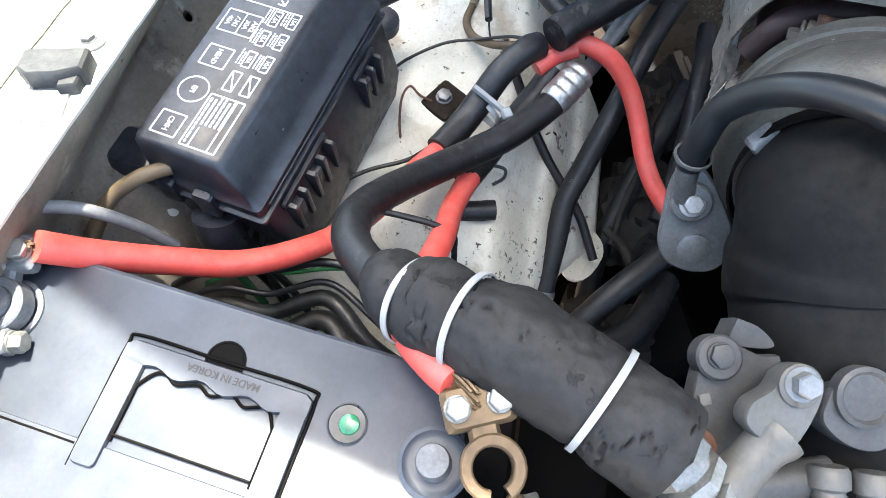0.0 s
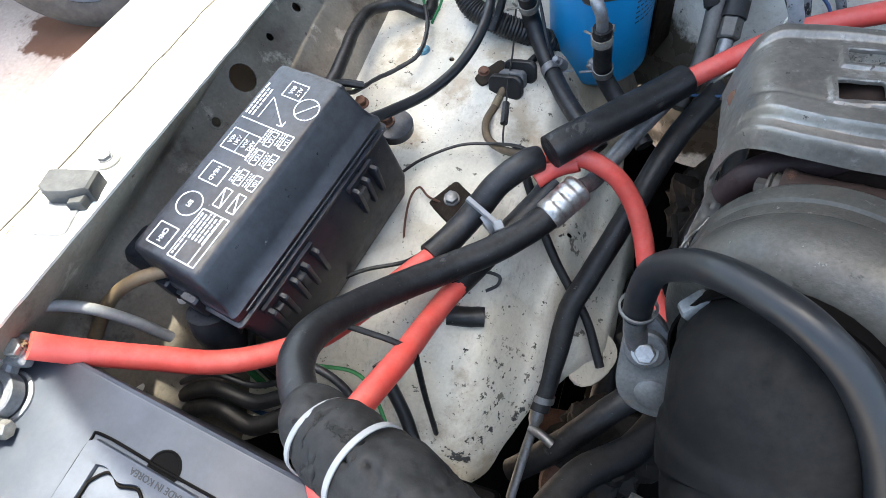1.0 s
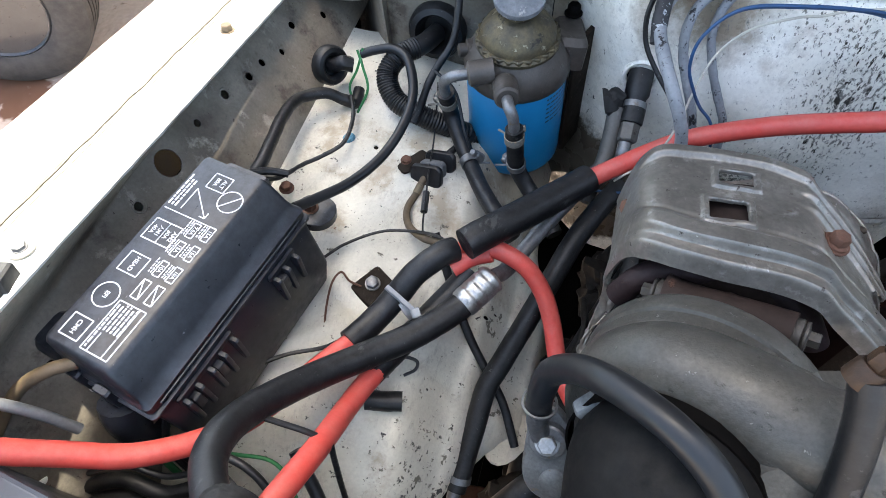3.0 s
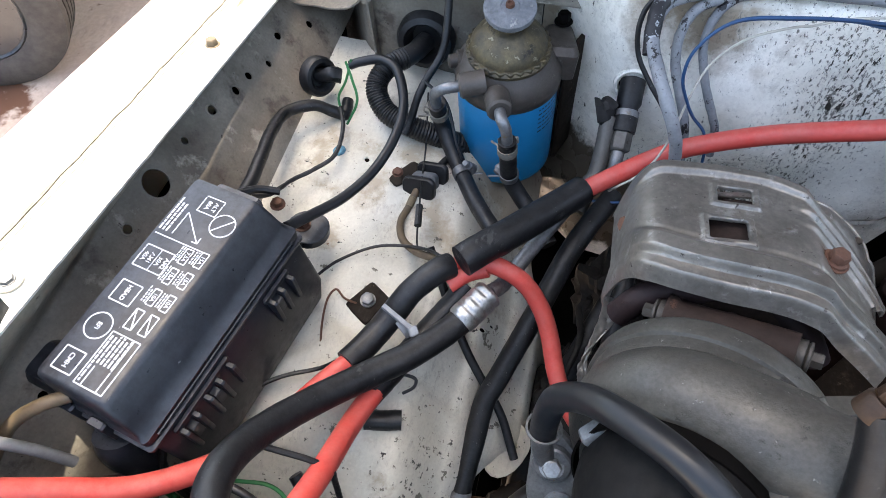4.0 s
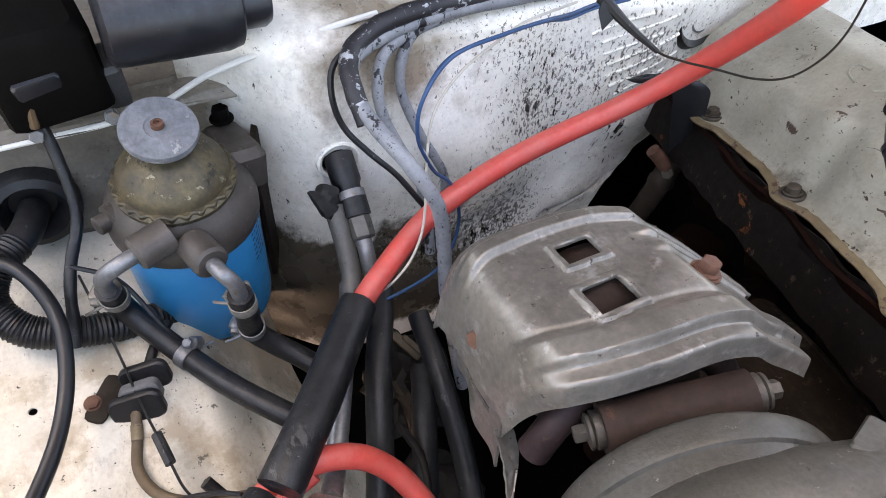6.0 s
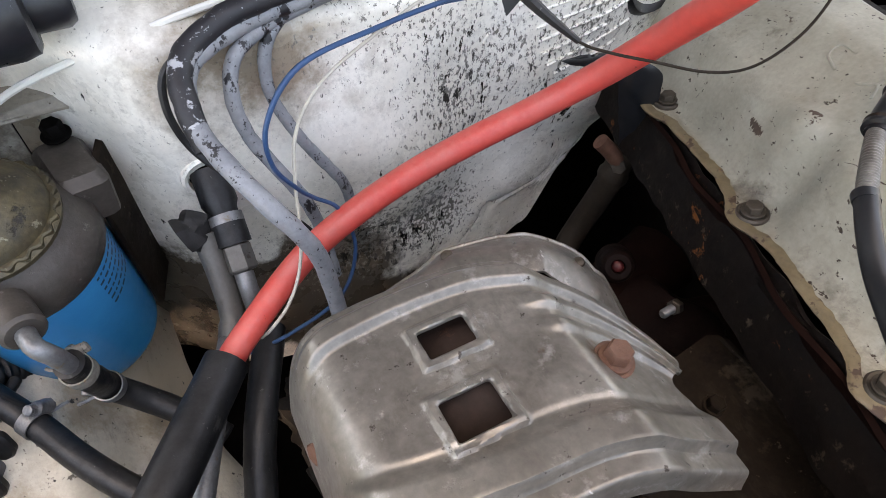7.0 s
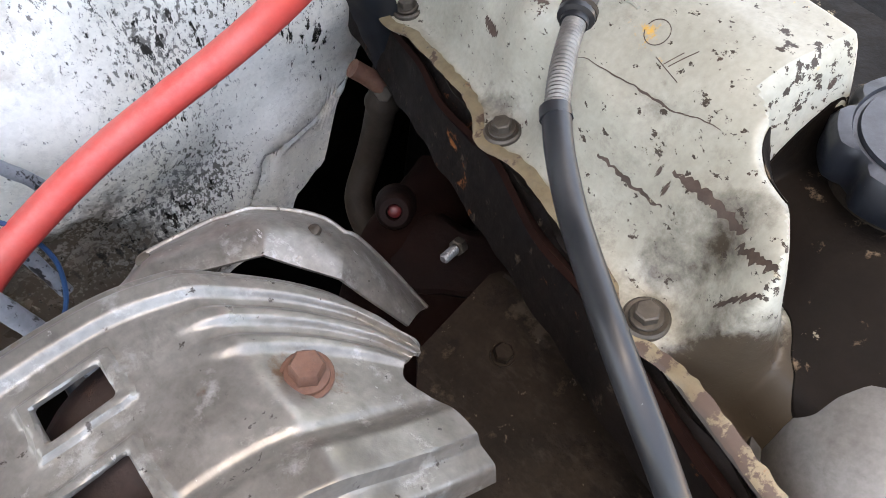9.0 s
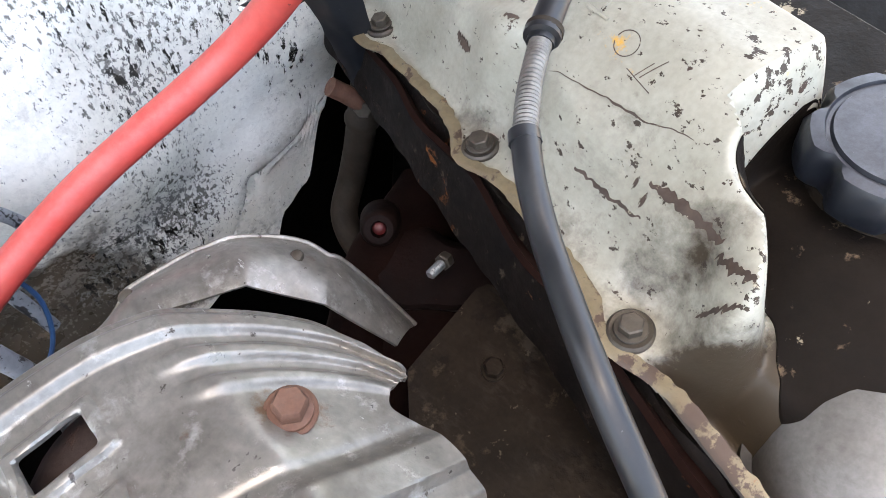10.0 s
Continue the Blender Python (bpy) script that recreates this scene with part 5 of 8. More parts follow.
    part("cable", tube(bmesh.new(), [(0.080, 0.086, 0.936), (0.0965, 0.1022, 0.938), (0.1168, 0.1156, 0.9446), (0.1440, 0.1310, 0.9545), (0.1690, 0.1400, 0.9655), (0.202, 0.1465, 0.9766), (0.2388, 0.149, 0.9894), (0.275, 0.1484, 1.001), (0.3014, 0.1458, 1.011), (0.3265, 0.1398, 1.0268), (0.3422, 0.1301, 1.0471), (0.3524, 0.1171, 1.0733), (0.3550, 0.1033, 1.0982), (0.353, 0.088, 1.125), (0.35, 0.07, 1.16)], 0.0082, 18, 10), M_RED, t, "smooth red sheath with scuffs")
    part("sleeve", tube(bmesh.new(), [(0.010, 0.000, 0.955), (0.022, 0.013, 0.955), (0.050, 0.046, 0.949), (0.078, 0.082, 0.940), (0.095, 0.103, 0.937)], 0.0132, 22, 10, rough=0.03), M_RUBBER, t, "black rubber sleeve")
    # hose that runs down beside the panel to a drain tap
    hh = thing("heater_hose", (0.05, -0.05, 0.82), "black rubber hose clipped to a tap below the panel", "hose")
    part("hose", tube(bmesh.new(), [(0.125, 0.130, 0.900), (0.108, 0.092, 0.905), (0.094, 0.060, 0.900), (0.080, 0.022, 0.882), (0.066, -0.012, 0.862), (0.052, -0.045, 0.840), (0.043, -0.068, 0.826), (0.040, -0.100, 0.808), (0.036, -0.135, 0.786), (0.034, -0.150, 0.778)], 0.0098, 20, 12, rough=0.03), M_RUBBER, hh)
    part("hose_clip", lathe(bmesh.new(), [(0.0103, -0.003), (0.0112, -0.003), (0.0112, 0.003), (0.0103, 0.003)], axis_frame((0.0355, -0.140, 0.784), (0.05, 0.8, 0.5)), 24, closed=False), M_ZINC, hh)
    d = thing("drain_tap", (0.035, -0.165, 0.75), "small dull metal drain tap under a hose", "tap")
    part("tap_body", tube(bmesh.new(), [(0.034, -0.148, 0.779), (0.033, -0.166, 0.768), (0.030, -0.186, 0.756), (0.026, -0.225, 0.735)], 0.0058, 12, 5, lambda s: 1.1 if s < 0.25 else 0.75), M_ZINC, d)
    part("tap_lever", tube(bmesh.new(), [(0.030, -0.166, 0.770), (0.042, -0.170, 0.772), (0.053, -0.175, 0.771)], 0.0042, 10, 4), M_ZINC, d)
    cable("thin_black_hose", [(-0.030, 0.040, 0.90), (-0.010, 0.010, 0.875), (0.004, -0.010, 0.856), (0.022, -0.032, 0.838), (0.042, -0.052, 0.822), (0.060, -0.070, 0.806), (0.078, -0.100, 0.785)], 0.0042, M_RUBBER, "thin black hose lying on the panel", "hose", 10)
    cable("bent_black_wire", [(-0.088, -0.176, 0.975), (-0.070, -0.176, 0.972), (-0.050, -0.176, 0.966), (-0.038, -0.178, 0.958), (-0.0365, -0.182, 0.945), (-0.036, -0.192, 0.90), (-0.034, -0.205, 0.84)], 0.0022, M_RUBBER, "stiff black wire bent over the panel", "wire", 8, 6)
    cable("coiled_wire_end", [(-0.0419, -0.0969, 0.8860), (-0.0326, -0.0848, 0.8900), (-0.0241, -0.0797, 0.8900), (-0.0129, -0.0797, 0.8870), (-0.0128, -0.0861, 0.8840), (-0.0209, -0.0928, 0.8825)], 0.0014, M_RUBBER, "curled end of a thin black wire", "wire", 6)
    cable("brown_earth_wire", [(-0.082, -0.024, 0.889), (-0.092, -0.024, 0.895), (-0.101, -0.019, 0.899), (-0.106, -0.030, 0.897), (-0.104, -0.052, 0.893), (-0.098, -0.075, 0.890)], 0.0011, M_RUST, "thin brown wire curling from the bracket", "wire", 6)
    cable("thin_black_wire", [(-0.145, -0.040, 0.920), (-0.128, -0.022, 0.905), (-0.110, 0.010, 0.897), (-0.080, 0.030, 0.900), (-0.050, 0.034, 0.905), (-0.024, 0.022, 0.925), (-0.010, 0.012, 0.935)], 0.0015, M_RUBBER, "thin black wire lying on the panel", "wire", 6)
    cable("thin_black_wire", [(-0.170, -0.165, 0.92), (-0.150, -0.140, 0.91), (-0.120, -0.110, 0.905), (-0.090, -0.095, 0.905), (-0.075, -0.090, 0.915)], 0.0018, M_RUBBER, "thin black wire beside the fuse box", "wire", 6)


def build_grommet_unit():
    t = thing("rubber_union", (-0.06, 0.12, 0.885), "two grey rubber pads joining a fuel pipe on a small bracket", "pipe joint")
    for at, s, mt in (((-0.0585, 0.1100, 0.8925), 1.12, M_RUBBER), ((-0.0540, 0.1195, 0.8935), 0.86, M_STOPPALE), ((-0.0495, 0.1300, 0.8935), 1.06, M_RUBBER)):
        m = axis_frame(at, (-0.2, -0.85, 0.45), 12)
        part("rubber_pad", prism(bmesh.new(), [(x * s, y * s) for x, y in rrect(-0.0155, 0.0155, -0.0100, 0.0100, 0.0062, 5)], m, 0.0055 if mt is M_RUBBER else 0.0085, 0.0016), mt, t)
    part("bracket_strip", box(bmesh.new(), axis_frame((-0.077, 0.123, 0.892), (0.1, -0.1, 1), 8), 0.034, 0.014, 0.002, 0.004), M_PIPEBROWN, t)
    bolt("strip_screw", (-0.0845, 0.122, 0.894), (0.1, -0.1, 1), 0.008, M_RUST, "", parent=t, washer=1.4, h=0.4)
    p = part("fuel_pipe", tube(bmesh.new(), [(-0.060, 0.110, 0.893), (-0.064, 0.090, 0.888), (-0.067, 0.068, 0.889), (-0.058, 0.046, 0.895), (-0.040, 0.030, 0.905), (-0.020, 0.018, 0.920), (0.0, 0.010, 0.930)], 0.0036, 10, 8), M_TANPIPE, t, "olive brown fuel pipe with a yellow mark")
    part("yellow_mark", tube(bmesh.new(), [(-0.0625, 0.098, 0.8898), (-0.0642, 0.088, 0.8882)], 0.0040, 10, 3), M_FLANGE, p)
    part("rear_pipe", tube(bmesh.new(), [(-0.048, 0.134, 0.893), (-0.040, 0.150, 0.893), (-0.028, 0.168, 0.890)], 0.0036, 10, 5), M_RUBBER, t)
    cable("thin_lead", [(-0.072, 0.205, 0.925), (-0.062, 0.150, 0.905), (-0.056, 0.110, 0.903), (-0.050, 0.080, 0.905)], 0.0009, M_RUBBER, "thin black lead hanging over the panel", "wire", 6)
    c = thing("wire_joint", (-0.048, 0.07, 0.90), "small black taped wire joint", "wire joint")
    part("joint_sleeve", tube(bmesh.new(), [(-0.050, 0.080, 0.905), (-0.046, 0.058, 0.904)], 0.0034, 8, 4), M_RUBBER, c)
    part("lead", tube(bmesh.new(), [(-0.046, 0.058, 0.904), (-0.042, 0.040, 0.903), (-0.035, 0.026, 0.908)], 0.0009, 6, 5), M_RUBBER, c)
    cable("harness_black", [(-0.190, 0.010, 0.960), (-0.191, 0.037, 0.953), (-0.196, 0.071, 0.947), (-0.2044, 0.114, 0.938), (-0.2060, 0.151, 0.926), (-0.1862, 0.1714, 0.919), (-0.170, 0.177, 0.908), (-0.1583, 0.180, 0.902), (-0.160, 0.198, 0.905)], 0.0060, M_RUBBER, "black taped wiring harness", "wiring", 14, rough=0.12)
    cable("harness_thin", [(-0.192, 0.018, 0.965), (-0.184, 0.046, 0.930), (-0.176, 0.078, 0.914), (-0.160, 0.098, 0.911), (-0.146, 0.118, 0.912), (-0.148, 0.150, 0.914), (-0.160, 0.178, 0.914)], 0.0022, M_RUBBER, "thin twisted black wires", "wiring", 8, rough=0.2)
    cable("taped_wire_end", [(-0.188, 0.012, 0.975), (-0.176, 0.030, 0.962), (-0.160, 0.036, 0.955)], 0.0036, M_RUBBER, "black taped wire end", "wiring", 8)
    cable("grey_conduit_wire", [(-0.137, -0.002, 0.962), (-0.130, 0.020, 0.948), (-0.112, 0.055, 0.934), (-0.096, 0.092, 0.930), (-0.086, 0.130, 0.935), (-0.085, 0.165, 0.945), (-0.098, 0.195, 0.958), (-0.118, 0.208, 0.958), (-0.140, 0.208, 0.952), (-0.152, 0.205, 0.948)], 0.0048, M_HOSEGREY, "grey black wire conduit arching off the fuse box", "wiring", 12)
    for pts in (((-0.150, 0.206, 0.955), (-0.156, 0.195, 0.935), (-0.166, 0.190, 0.915), (-0.160, 0.180, 0.900)), ((-0.156, 0.205, 0.952), (-0.146, 0.190, 0.945), (-0.138, 0.175, 0.930), (-0.150, 0.165, 0.905))):
        cable("green_wire", pts, 0.0014, M_GREENWIRE, "thin green wire in the corner", "wire", 6)
    # corner grommets
    g = thing("oval_grommet", (-0.21, 0.20, 0.92), "black rubber grommet in the wing corner", "grommet")
    m = axis_frame((-0.188, 0.205, 0.926), (0.85, -0.40, 0.30))
    part("rubber_ring", lathe(bmesh.new(), [(0.021, -0.010), (0.021, -0.001), (0.019, 0.002), (0.015, 0.003), (0.012, 0.001), (0.010, -0.004)], m, 28), M_RUBBER, g)
    part("wire_core", tube(bmesh.new(), [m @ V(0, 0, -0.004), m @ V(0.004, 0.002, 0.010), m @ V(0.012, -0.004, 0.018)], 0.008, 10, 5, rough=0.3), M_RUBBER, g)
    g = thing("firewall_grommet", (-0.09, 0.25, 0.94), "large black rubber grommet in the firewall", "grommet")
    m = axis_frame((-0.088, 0.262, 0.942), (0.05, -0.95, 0.2))
    part("rubber_ring", lathe(bmesh.new(), [(0.031, -0.01), (0.031, 0.002), (0.028, 0.008), (0.022, 0.010), (0.018, 0.004), (0.015, -0.006)], m, 32), M_RUBBER, g)
    part("corrugated_conduit", tube(bmesh.new(), [(-0.088, 0.262, 0.940), (-0.096, 0.235, 0.945), (-0.115, 0.212, 0.945), (-0.122, 0.192, 0.935), (-0.108, 0.174, 0.922), (-0.080, 0.168, 0.912), (-0.052, 0.172, 0.898), (-0.022, 0.185, 0.872), (0.010, 0.20, 0.835)], 0.0108, 18, 34,
                                     lambda s: 1.0 + 0.055 * math.sin(s * 520) if s > 0.16 else 0.95), M_RUBBER, g, "corrugated black wire conduit", sharp=60)
    cable("black_loom", [(-0.060, 0.262, 1.050), (-0.055, 0.240, 1.010), (-0.056, 0.215, 0.975), (-0.068, 0.195, 0.955), (-0.074, 0.180, 0.945), (-0.080, 0.165, 0.925), (-0.084, 0.155, 0.915)], 0.0038, M_RUBBER, "thin black taped loom hanging down", "wiring", 10, rough=0.1)
    cable("black_loom", [(-0.070, 0.190, 0.955), (-0.045, 0.175, 0.945), (-0.030, 0.150, 0.92), (-0.020, 0.14, 0.90)], 0.0016, M_RUBBER, "thin black wire by the filter", "wire", 6)


def build_front_corner():
    """Wires and pipe between battery, fuse box and wing."""
    cable("tan_pipe", [(-0.262, -0.262, 0.955), (-0.256, -0.230, 0.975), (-0.245, -0.205, 0.992), (-0.228, -0.190, 1.000), (-0.212, -0.178, 0.998)], 0.0048, M_TANPIPE, "tan plastic pipe beside the fuse box", "pipe", 12)
    cable("grey_lead", [(-0.252, -0.270, 1.040), (-0.262, -0.252, 1.040), (-0.262, -0.232, 1.028), (-0.246, -0.220, 1.012), (-0.228, -0.214, 0.985), (-0.215, -0.212, 0.955)], 0.0040, M_GREYLEAD, "thin grey lead off the battery post", "cable", 10)
    for k, (dz, dy, col) in enumerate(((0.0, 0.0, M_RUBBER), (-0.012, -0.01, M_HOSEGREY), (-0.022, -0.018, M_RUBBER), (-0.030, 0.008, M_GREENWIRE), (-0.035, -0.03, M_RUBBER), (-0.05, -0.02, M_BLUEWIRE))):
        r = (0.0030, 0.0024, 0.0060, 0.0016, 0.0075, 0.0018)[k]
        cable("lower_loom", [(-0.262, -0.236 + dy, 0.870 + dz), (-0.232, -0.222 + dy, 0.905 + dz), (-0.195, -0.212 + dy, 0.925 + dz), (-0.160, -0.208 + dy * 1.3, 0.925 + dz), (-0.120, -0.200 + dy, 0.935 + dz), (-0.085, -0.208 + dy * 2, 0.930 + dz), (-0.055, -0.235 + dy, 0.900 + dz)], r, col,
              "dusty wire run behind the battery", "wiring", 10, rough=0.05)
    for x0, x1 in ((-0.205, -0.185), (-0.19, -0.165), (-0.175, -0.15), (-0.165, -0.16)):
        cable("fuse_box_lead", [(x0, -0.185, 0.945), (x0 - 0.004, -0.196, 0.925), (x1 - 0.01, -0.203, 0.89), (x1, -0.21, 0.85)], 0.0030, M_GREENWIRE if x0 == -0.205 else M_RUBBER, "lead dropping from the fuse box", "wiring", 8)
    cable("blue_grey_hose", [(-0.078, -0.178, 0.905), (-0.066, -0.190, 0.895), (-0.052, -0.205, 0.882), (-0.040, -0.222, 0.870)], 0.0052, M_HOSEGREY, "blue grey hose under the leads", "hose", 10)
    t = thing("battery_tray", (-0.12, -0.34, 0.80), "dark rusty battery tray and bracket", "tray")
    part("tray", box(bmesh.new(), Matrix.Translation((-0.125, -0.34, 0.800)), 0.30, 0.22, 0.016, 0.004), M_DARK, t)
    part("stay", box(bmesh.new(), pose(-0.10, -0.34, 0.40), 0.05, 0.05, 0.40, 0.004), M_DARK, t)


# ---- things: fuel filter and firewall ----
def build_filter():
    f = thing("fuel_filter", (0.012, 0.188, 0.86), "blue spin-on fuel filter under a grimy priming head", "fuel filter")
    ax = V(0.0, -0.035, 1.0).normalized()
    base = V(0.008, 0.2115, 0.864)
    m = axis_frame(base, ax, 20)
    R = 0.0485
    part("canister", lathe(bmesh.new(), [(R * 0.80, -0.020), (R * 0.93, -0.0184), (R * 0.99, -0.014), (R, -0.008), (R, 0.094), (R * 0.985, 0.0965), (R * 0.9, 0.098)], m, 48), M_BLUE, f, "blue painted filter canister")
    part("head_casting", lathe(bmesh.new(), [(R * 1.01, 0.094), (R * 1.04, 0.096), (R * 1.04, 0.106), (R * 1.0, 0.112), (R * 0.88, 0.121), (R * 0.78, 0.126), (R * 0.74, 0.130)], m, 40), M_HEADAL, f)
    for k in range(9):
        a = radians(200 + 22 * k)
        part("web", box(bmesh.new(), m @ Matrix.Translation((0.036 * math.cos(a), 0.036 * math.sin(a), 0.100)) @ Matrix.Rotation(a, 4, "Z"), 0.016, 0.0035, 0.020, 0.001), M_HEADAL, f)
    part("pump_ring", lathe(bmesh.new(), [(R * 0.74, 0.124), (R * 0.80, 0.1265), (R * 0.81, 0.130), (R * 0.76, 0.1325), (R * 0.73, 0.1335), (R * 0.715, 0.138), (R * 0.63, 0.1445), (R * 0.50, 0.150), (R * 0.40, 0.1535), (R * 0.33, 0.156)], m, 40), M_BRASS, f, "corroded brass pump ring")
    sc = [(R * (0.785 + 0.022 * math.cos(26 * q * 0.0302)) * math.cos(q * 0.0302), R * (0.785 + 0.022 * math.cos(26 * q * 0.0302)) * math.sin(q * 0.0302)) for q in range(208)]
    part("knurled_ring", prism(bmesh.new(), sc, m @ Matrix.Translation((0, 0, 0.1300)), 0.0042, 0.001), M_BRASS, f)
    part("pump_neck", lathe(bmesh.new(), [(0.013, 0.150), (0.012, 0.166), (0.010, 0.170)], m, 20), M_BRASS, f)
    kn = part("pump_knob", lathe(bmesh.new(), [(0.0195, 0.1690), (0.0224, 0.1705), (0.0230, 0.1735), (0.0224, 0.1758), (0.0085, 0.1768), (0.0078, 0.1758), (0.0060, 0.1758), (0.0035, 0.1756)], m @ Matrix.Translation((0, 0, 0.17)) @ Matrix.Rotation(radians(12), 4, 'X') @ Matrix.Translation((0, 0, -0.17)), 40), M_KNOB, f, "dusty grey priming knob")
    part("knob_screw", lathe(bmesh.new(), [(0.0040, 0.1755), (0.0038, 0.1785), (0.0020, 0.179), (0.0018, 0.1775)], m, 12), M_RUST, kn)
    # side plug, fixing stud and mounting arm
    part("side_plug", lathe(bmesh.new(), [(0.010, 0), (0.010, 0.010), (0.0065, 0.011), (0.0065, 0.018), (0.005, 0.019)], axis_frame(m @ V(-0.036, 0.010, 0.112), m.to_3x3() @ V(-1, -0.1, 0.1)), 16), M_HEADAL, f)
    part("mounting_arm", box(bmesh.new(), axis_frame(V(0.050, 0.236, 0.955), (0.1, 0.2, 1), 40), 0.030, 0.052, 0.030, 0.006), M_HEADAL, f)
    part("mounting_plate", box(bmesh.new(), axis_frame(V(0.070, 0.236, 0.852), (0, 0.1, 1), -18), 0.005, 0.066, 0.128, 0.002), M_PLATE, f, "rust brown mounting plate")
    bolt("mounting_stud", (0.051, 0.262, 0.984), (0, 0.1, 1), 0.011, M_DARK, "", parent=f, washer=1.6, h=0.8)
    # outlet elbows with hoses
    for k, (p0, p1, p2, p3) in enumerate((((0.013, 0.140, 0.982), (0.017, 0.128, 0.984), (0.022, 0.124, 0.975), (0.024, 0.124, 0.955)), ((-0.026, 0.160, 0.985), (-0.040, 0.155, 0.984), (-0.050, 0.158, 0.972), (-0.051, 0.164, 0.948)))):
        bs = part("outlet_boss", lathe(bmesh.new(), [(0.0115, -0.022), (0.0115, 0.0), (0.0095, 0.002), (0.0075, 0.002)], axis_frame(p0, V(*p1) - V(*p0)), 18), M_HEADAL, f)
        part("elbow", tube(bmesh.new(), [p0, p1, p2, p3], 0.0052, 12, 6), M_ZINC, f, "bent zinc outlet pipe")
    cable("fuel_hose", [(0.0235, 0.1245, 0.962), (0.025, 0.126, 0.935), (0.026, 0.132, 0.902), (0.038, 0.125, 0.885), (0.055, 0.110, 0.875), (0.075, 0.085, 0.868)], 0.0082, M_RUBBER, "black rubber fuel hose from the filter outlet", "hose", 16)
    cable("fuel_hose", [(-0.051, 0.163, 0.955), (-0.051, 0.172, 0.925), (-0.042, 0.162, 0.908), (-0.021, 0.132, 0.896), (0.000, 0.098, 0.900), (0.022, 0.068, 0.905), (0.040, 0.050, 0.900)], 0.0082, M_RUBBER, "black rubber fuel hose beside the filter", "hose", 16)
    for i, (at, d, mt) in enumerate((((0.0238, 0.125, 0.950), (0.05, 0.05, -1), M_CRUST), ((0.0258, 0.1305, 0.908), (0.02, 0.2, -1), M_ZINC), ((-0.051, 0.168, 0.938), (0, 0.25, -1), M_CRUST), ((-0.021, 0.132, 0.8965), (0.6, -0.9, 0.02), M_ZINC))):
        c = thing("hose_clamp", at, "bright metal hose clamp with a screw tail", "hose clamp")
        m2 = axis_frame(at, d, 30)
        part("band", lathe(bmesh.new(), [(0.0084, -0.0042), (0.0093, -0.0042), (0.0093, 0.0042), (0.0084, 0.0042)], m2, 24, closed=False), mt, c)
        part("screw_housing", tube(bmesh.new(), [m2 @ V(0.0100, -0.0075, 0.0), m2 @ V(0.0110, 0.0, 0.0), m2 @ V(0.0100, 0.0080, 0.0)], 0.0042, 12, 6, lambda s: 0.75 + 0.35 * (0.2 < s < 0.8), rough=0.25), mt, c)
        part("screw_head", lathe(bmesh.new(), [(0.0032, 0.0), (0.0034, 0.0022), (0.0024, 0.0030)], axis_frame(m2 @ V(0.0100, 0.0080, 0.0), m2.to_3x3() @ V(0, 1, 0)), 8), mt, c)
        part("band_tail", tube(bmesh.new(), [m2 @ V(0.0060, -0.0070, 0.0015), m2 @ V(0.0115, -0.0115, 0.0030), m2 @ V(0.0150, -0.0135, 0.0050)], 0.0011, 6, 4), mt, c)
    # print on the canister: unreadable lines
    bm = bmesh.new()
    for row in range(6):
        a = radians(-62)
        while a < radians(-8):
            w = random.uniform(0.03, 0.10)
            zc = 0.088 - 0.0060 * row
            ring = []
            for zz in (zc - 0.0010, zc + 0.0010):
                ring.append([m @ V((R + 0.0002) * math.cos(a + w * q / 3), (R + 0.0002) * math.sin(a + w * q / 3), zz) for q in range(4)])
            vs = [[bm.verts.new(p) for p in r_] for r_ in ring]
            for q in range(3):
                bm.faces.new((vs[0][q], vs[0][q + 1], vs[1][q + 1], vs[1][q]))
            a += w + 0.03
    part("printed_bars", bm, M_DARKINK, f, "dark printed lines")


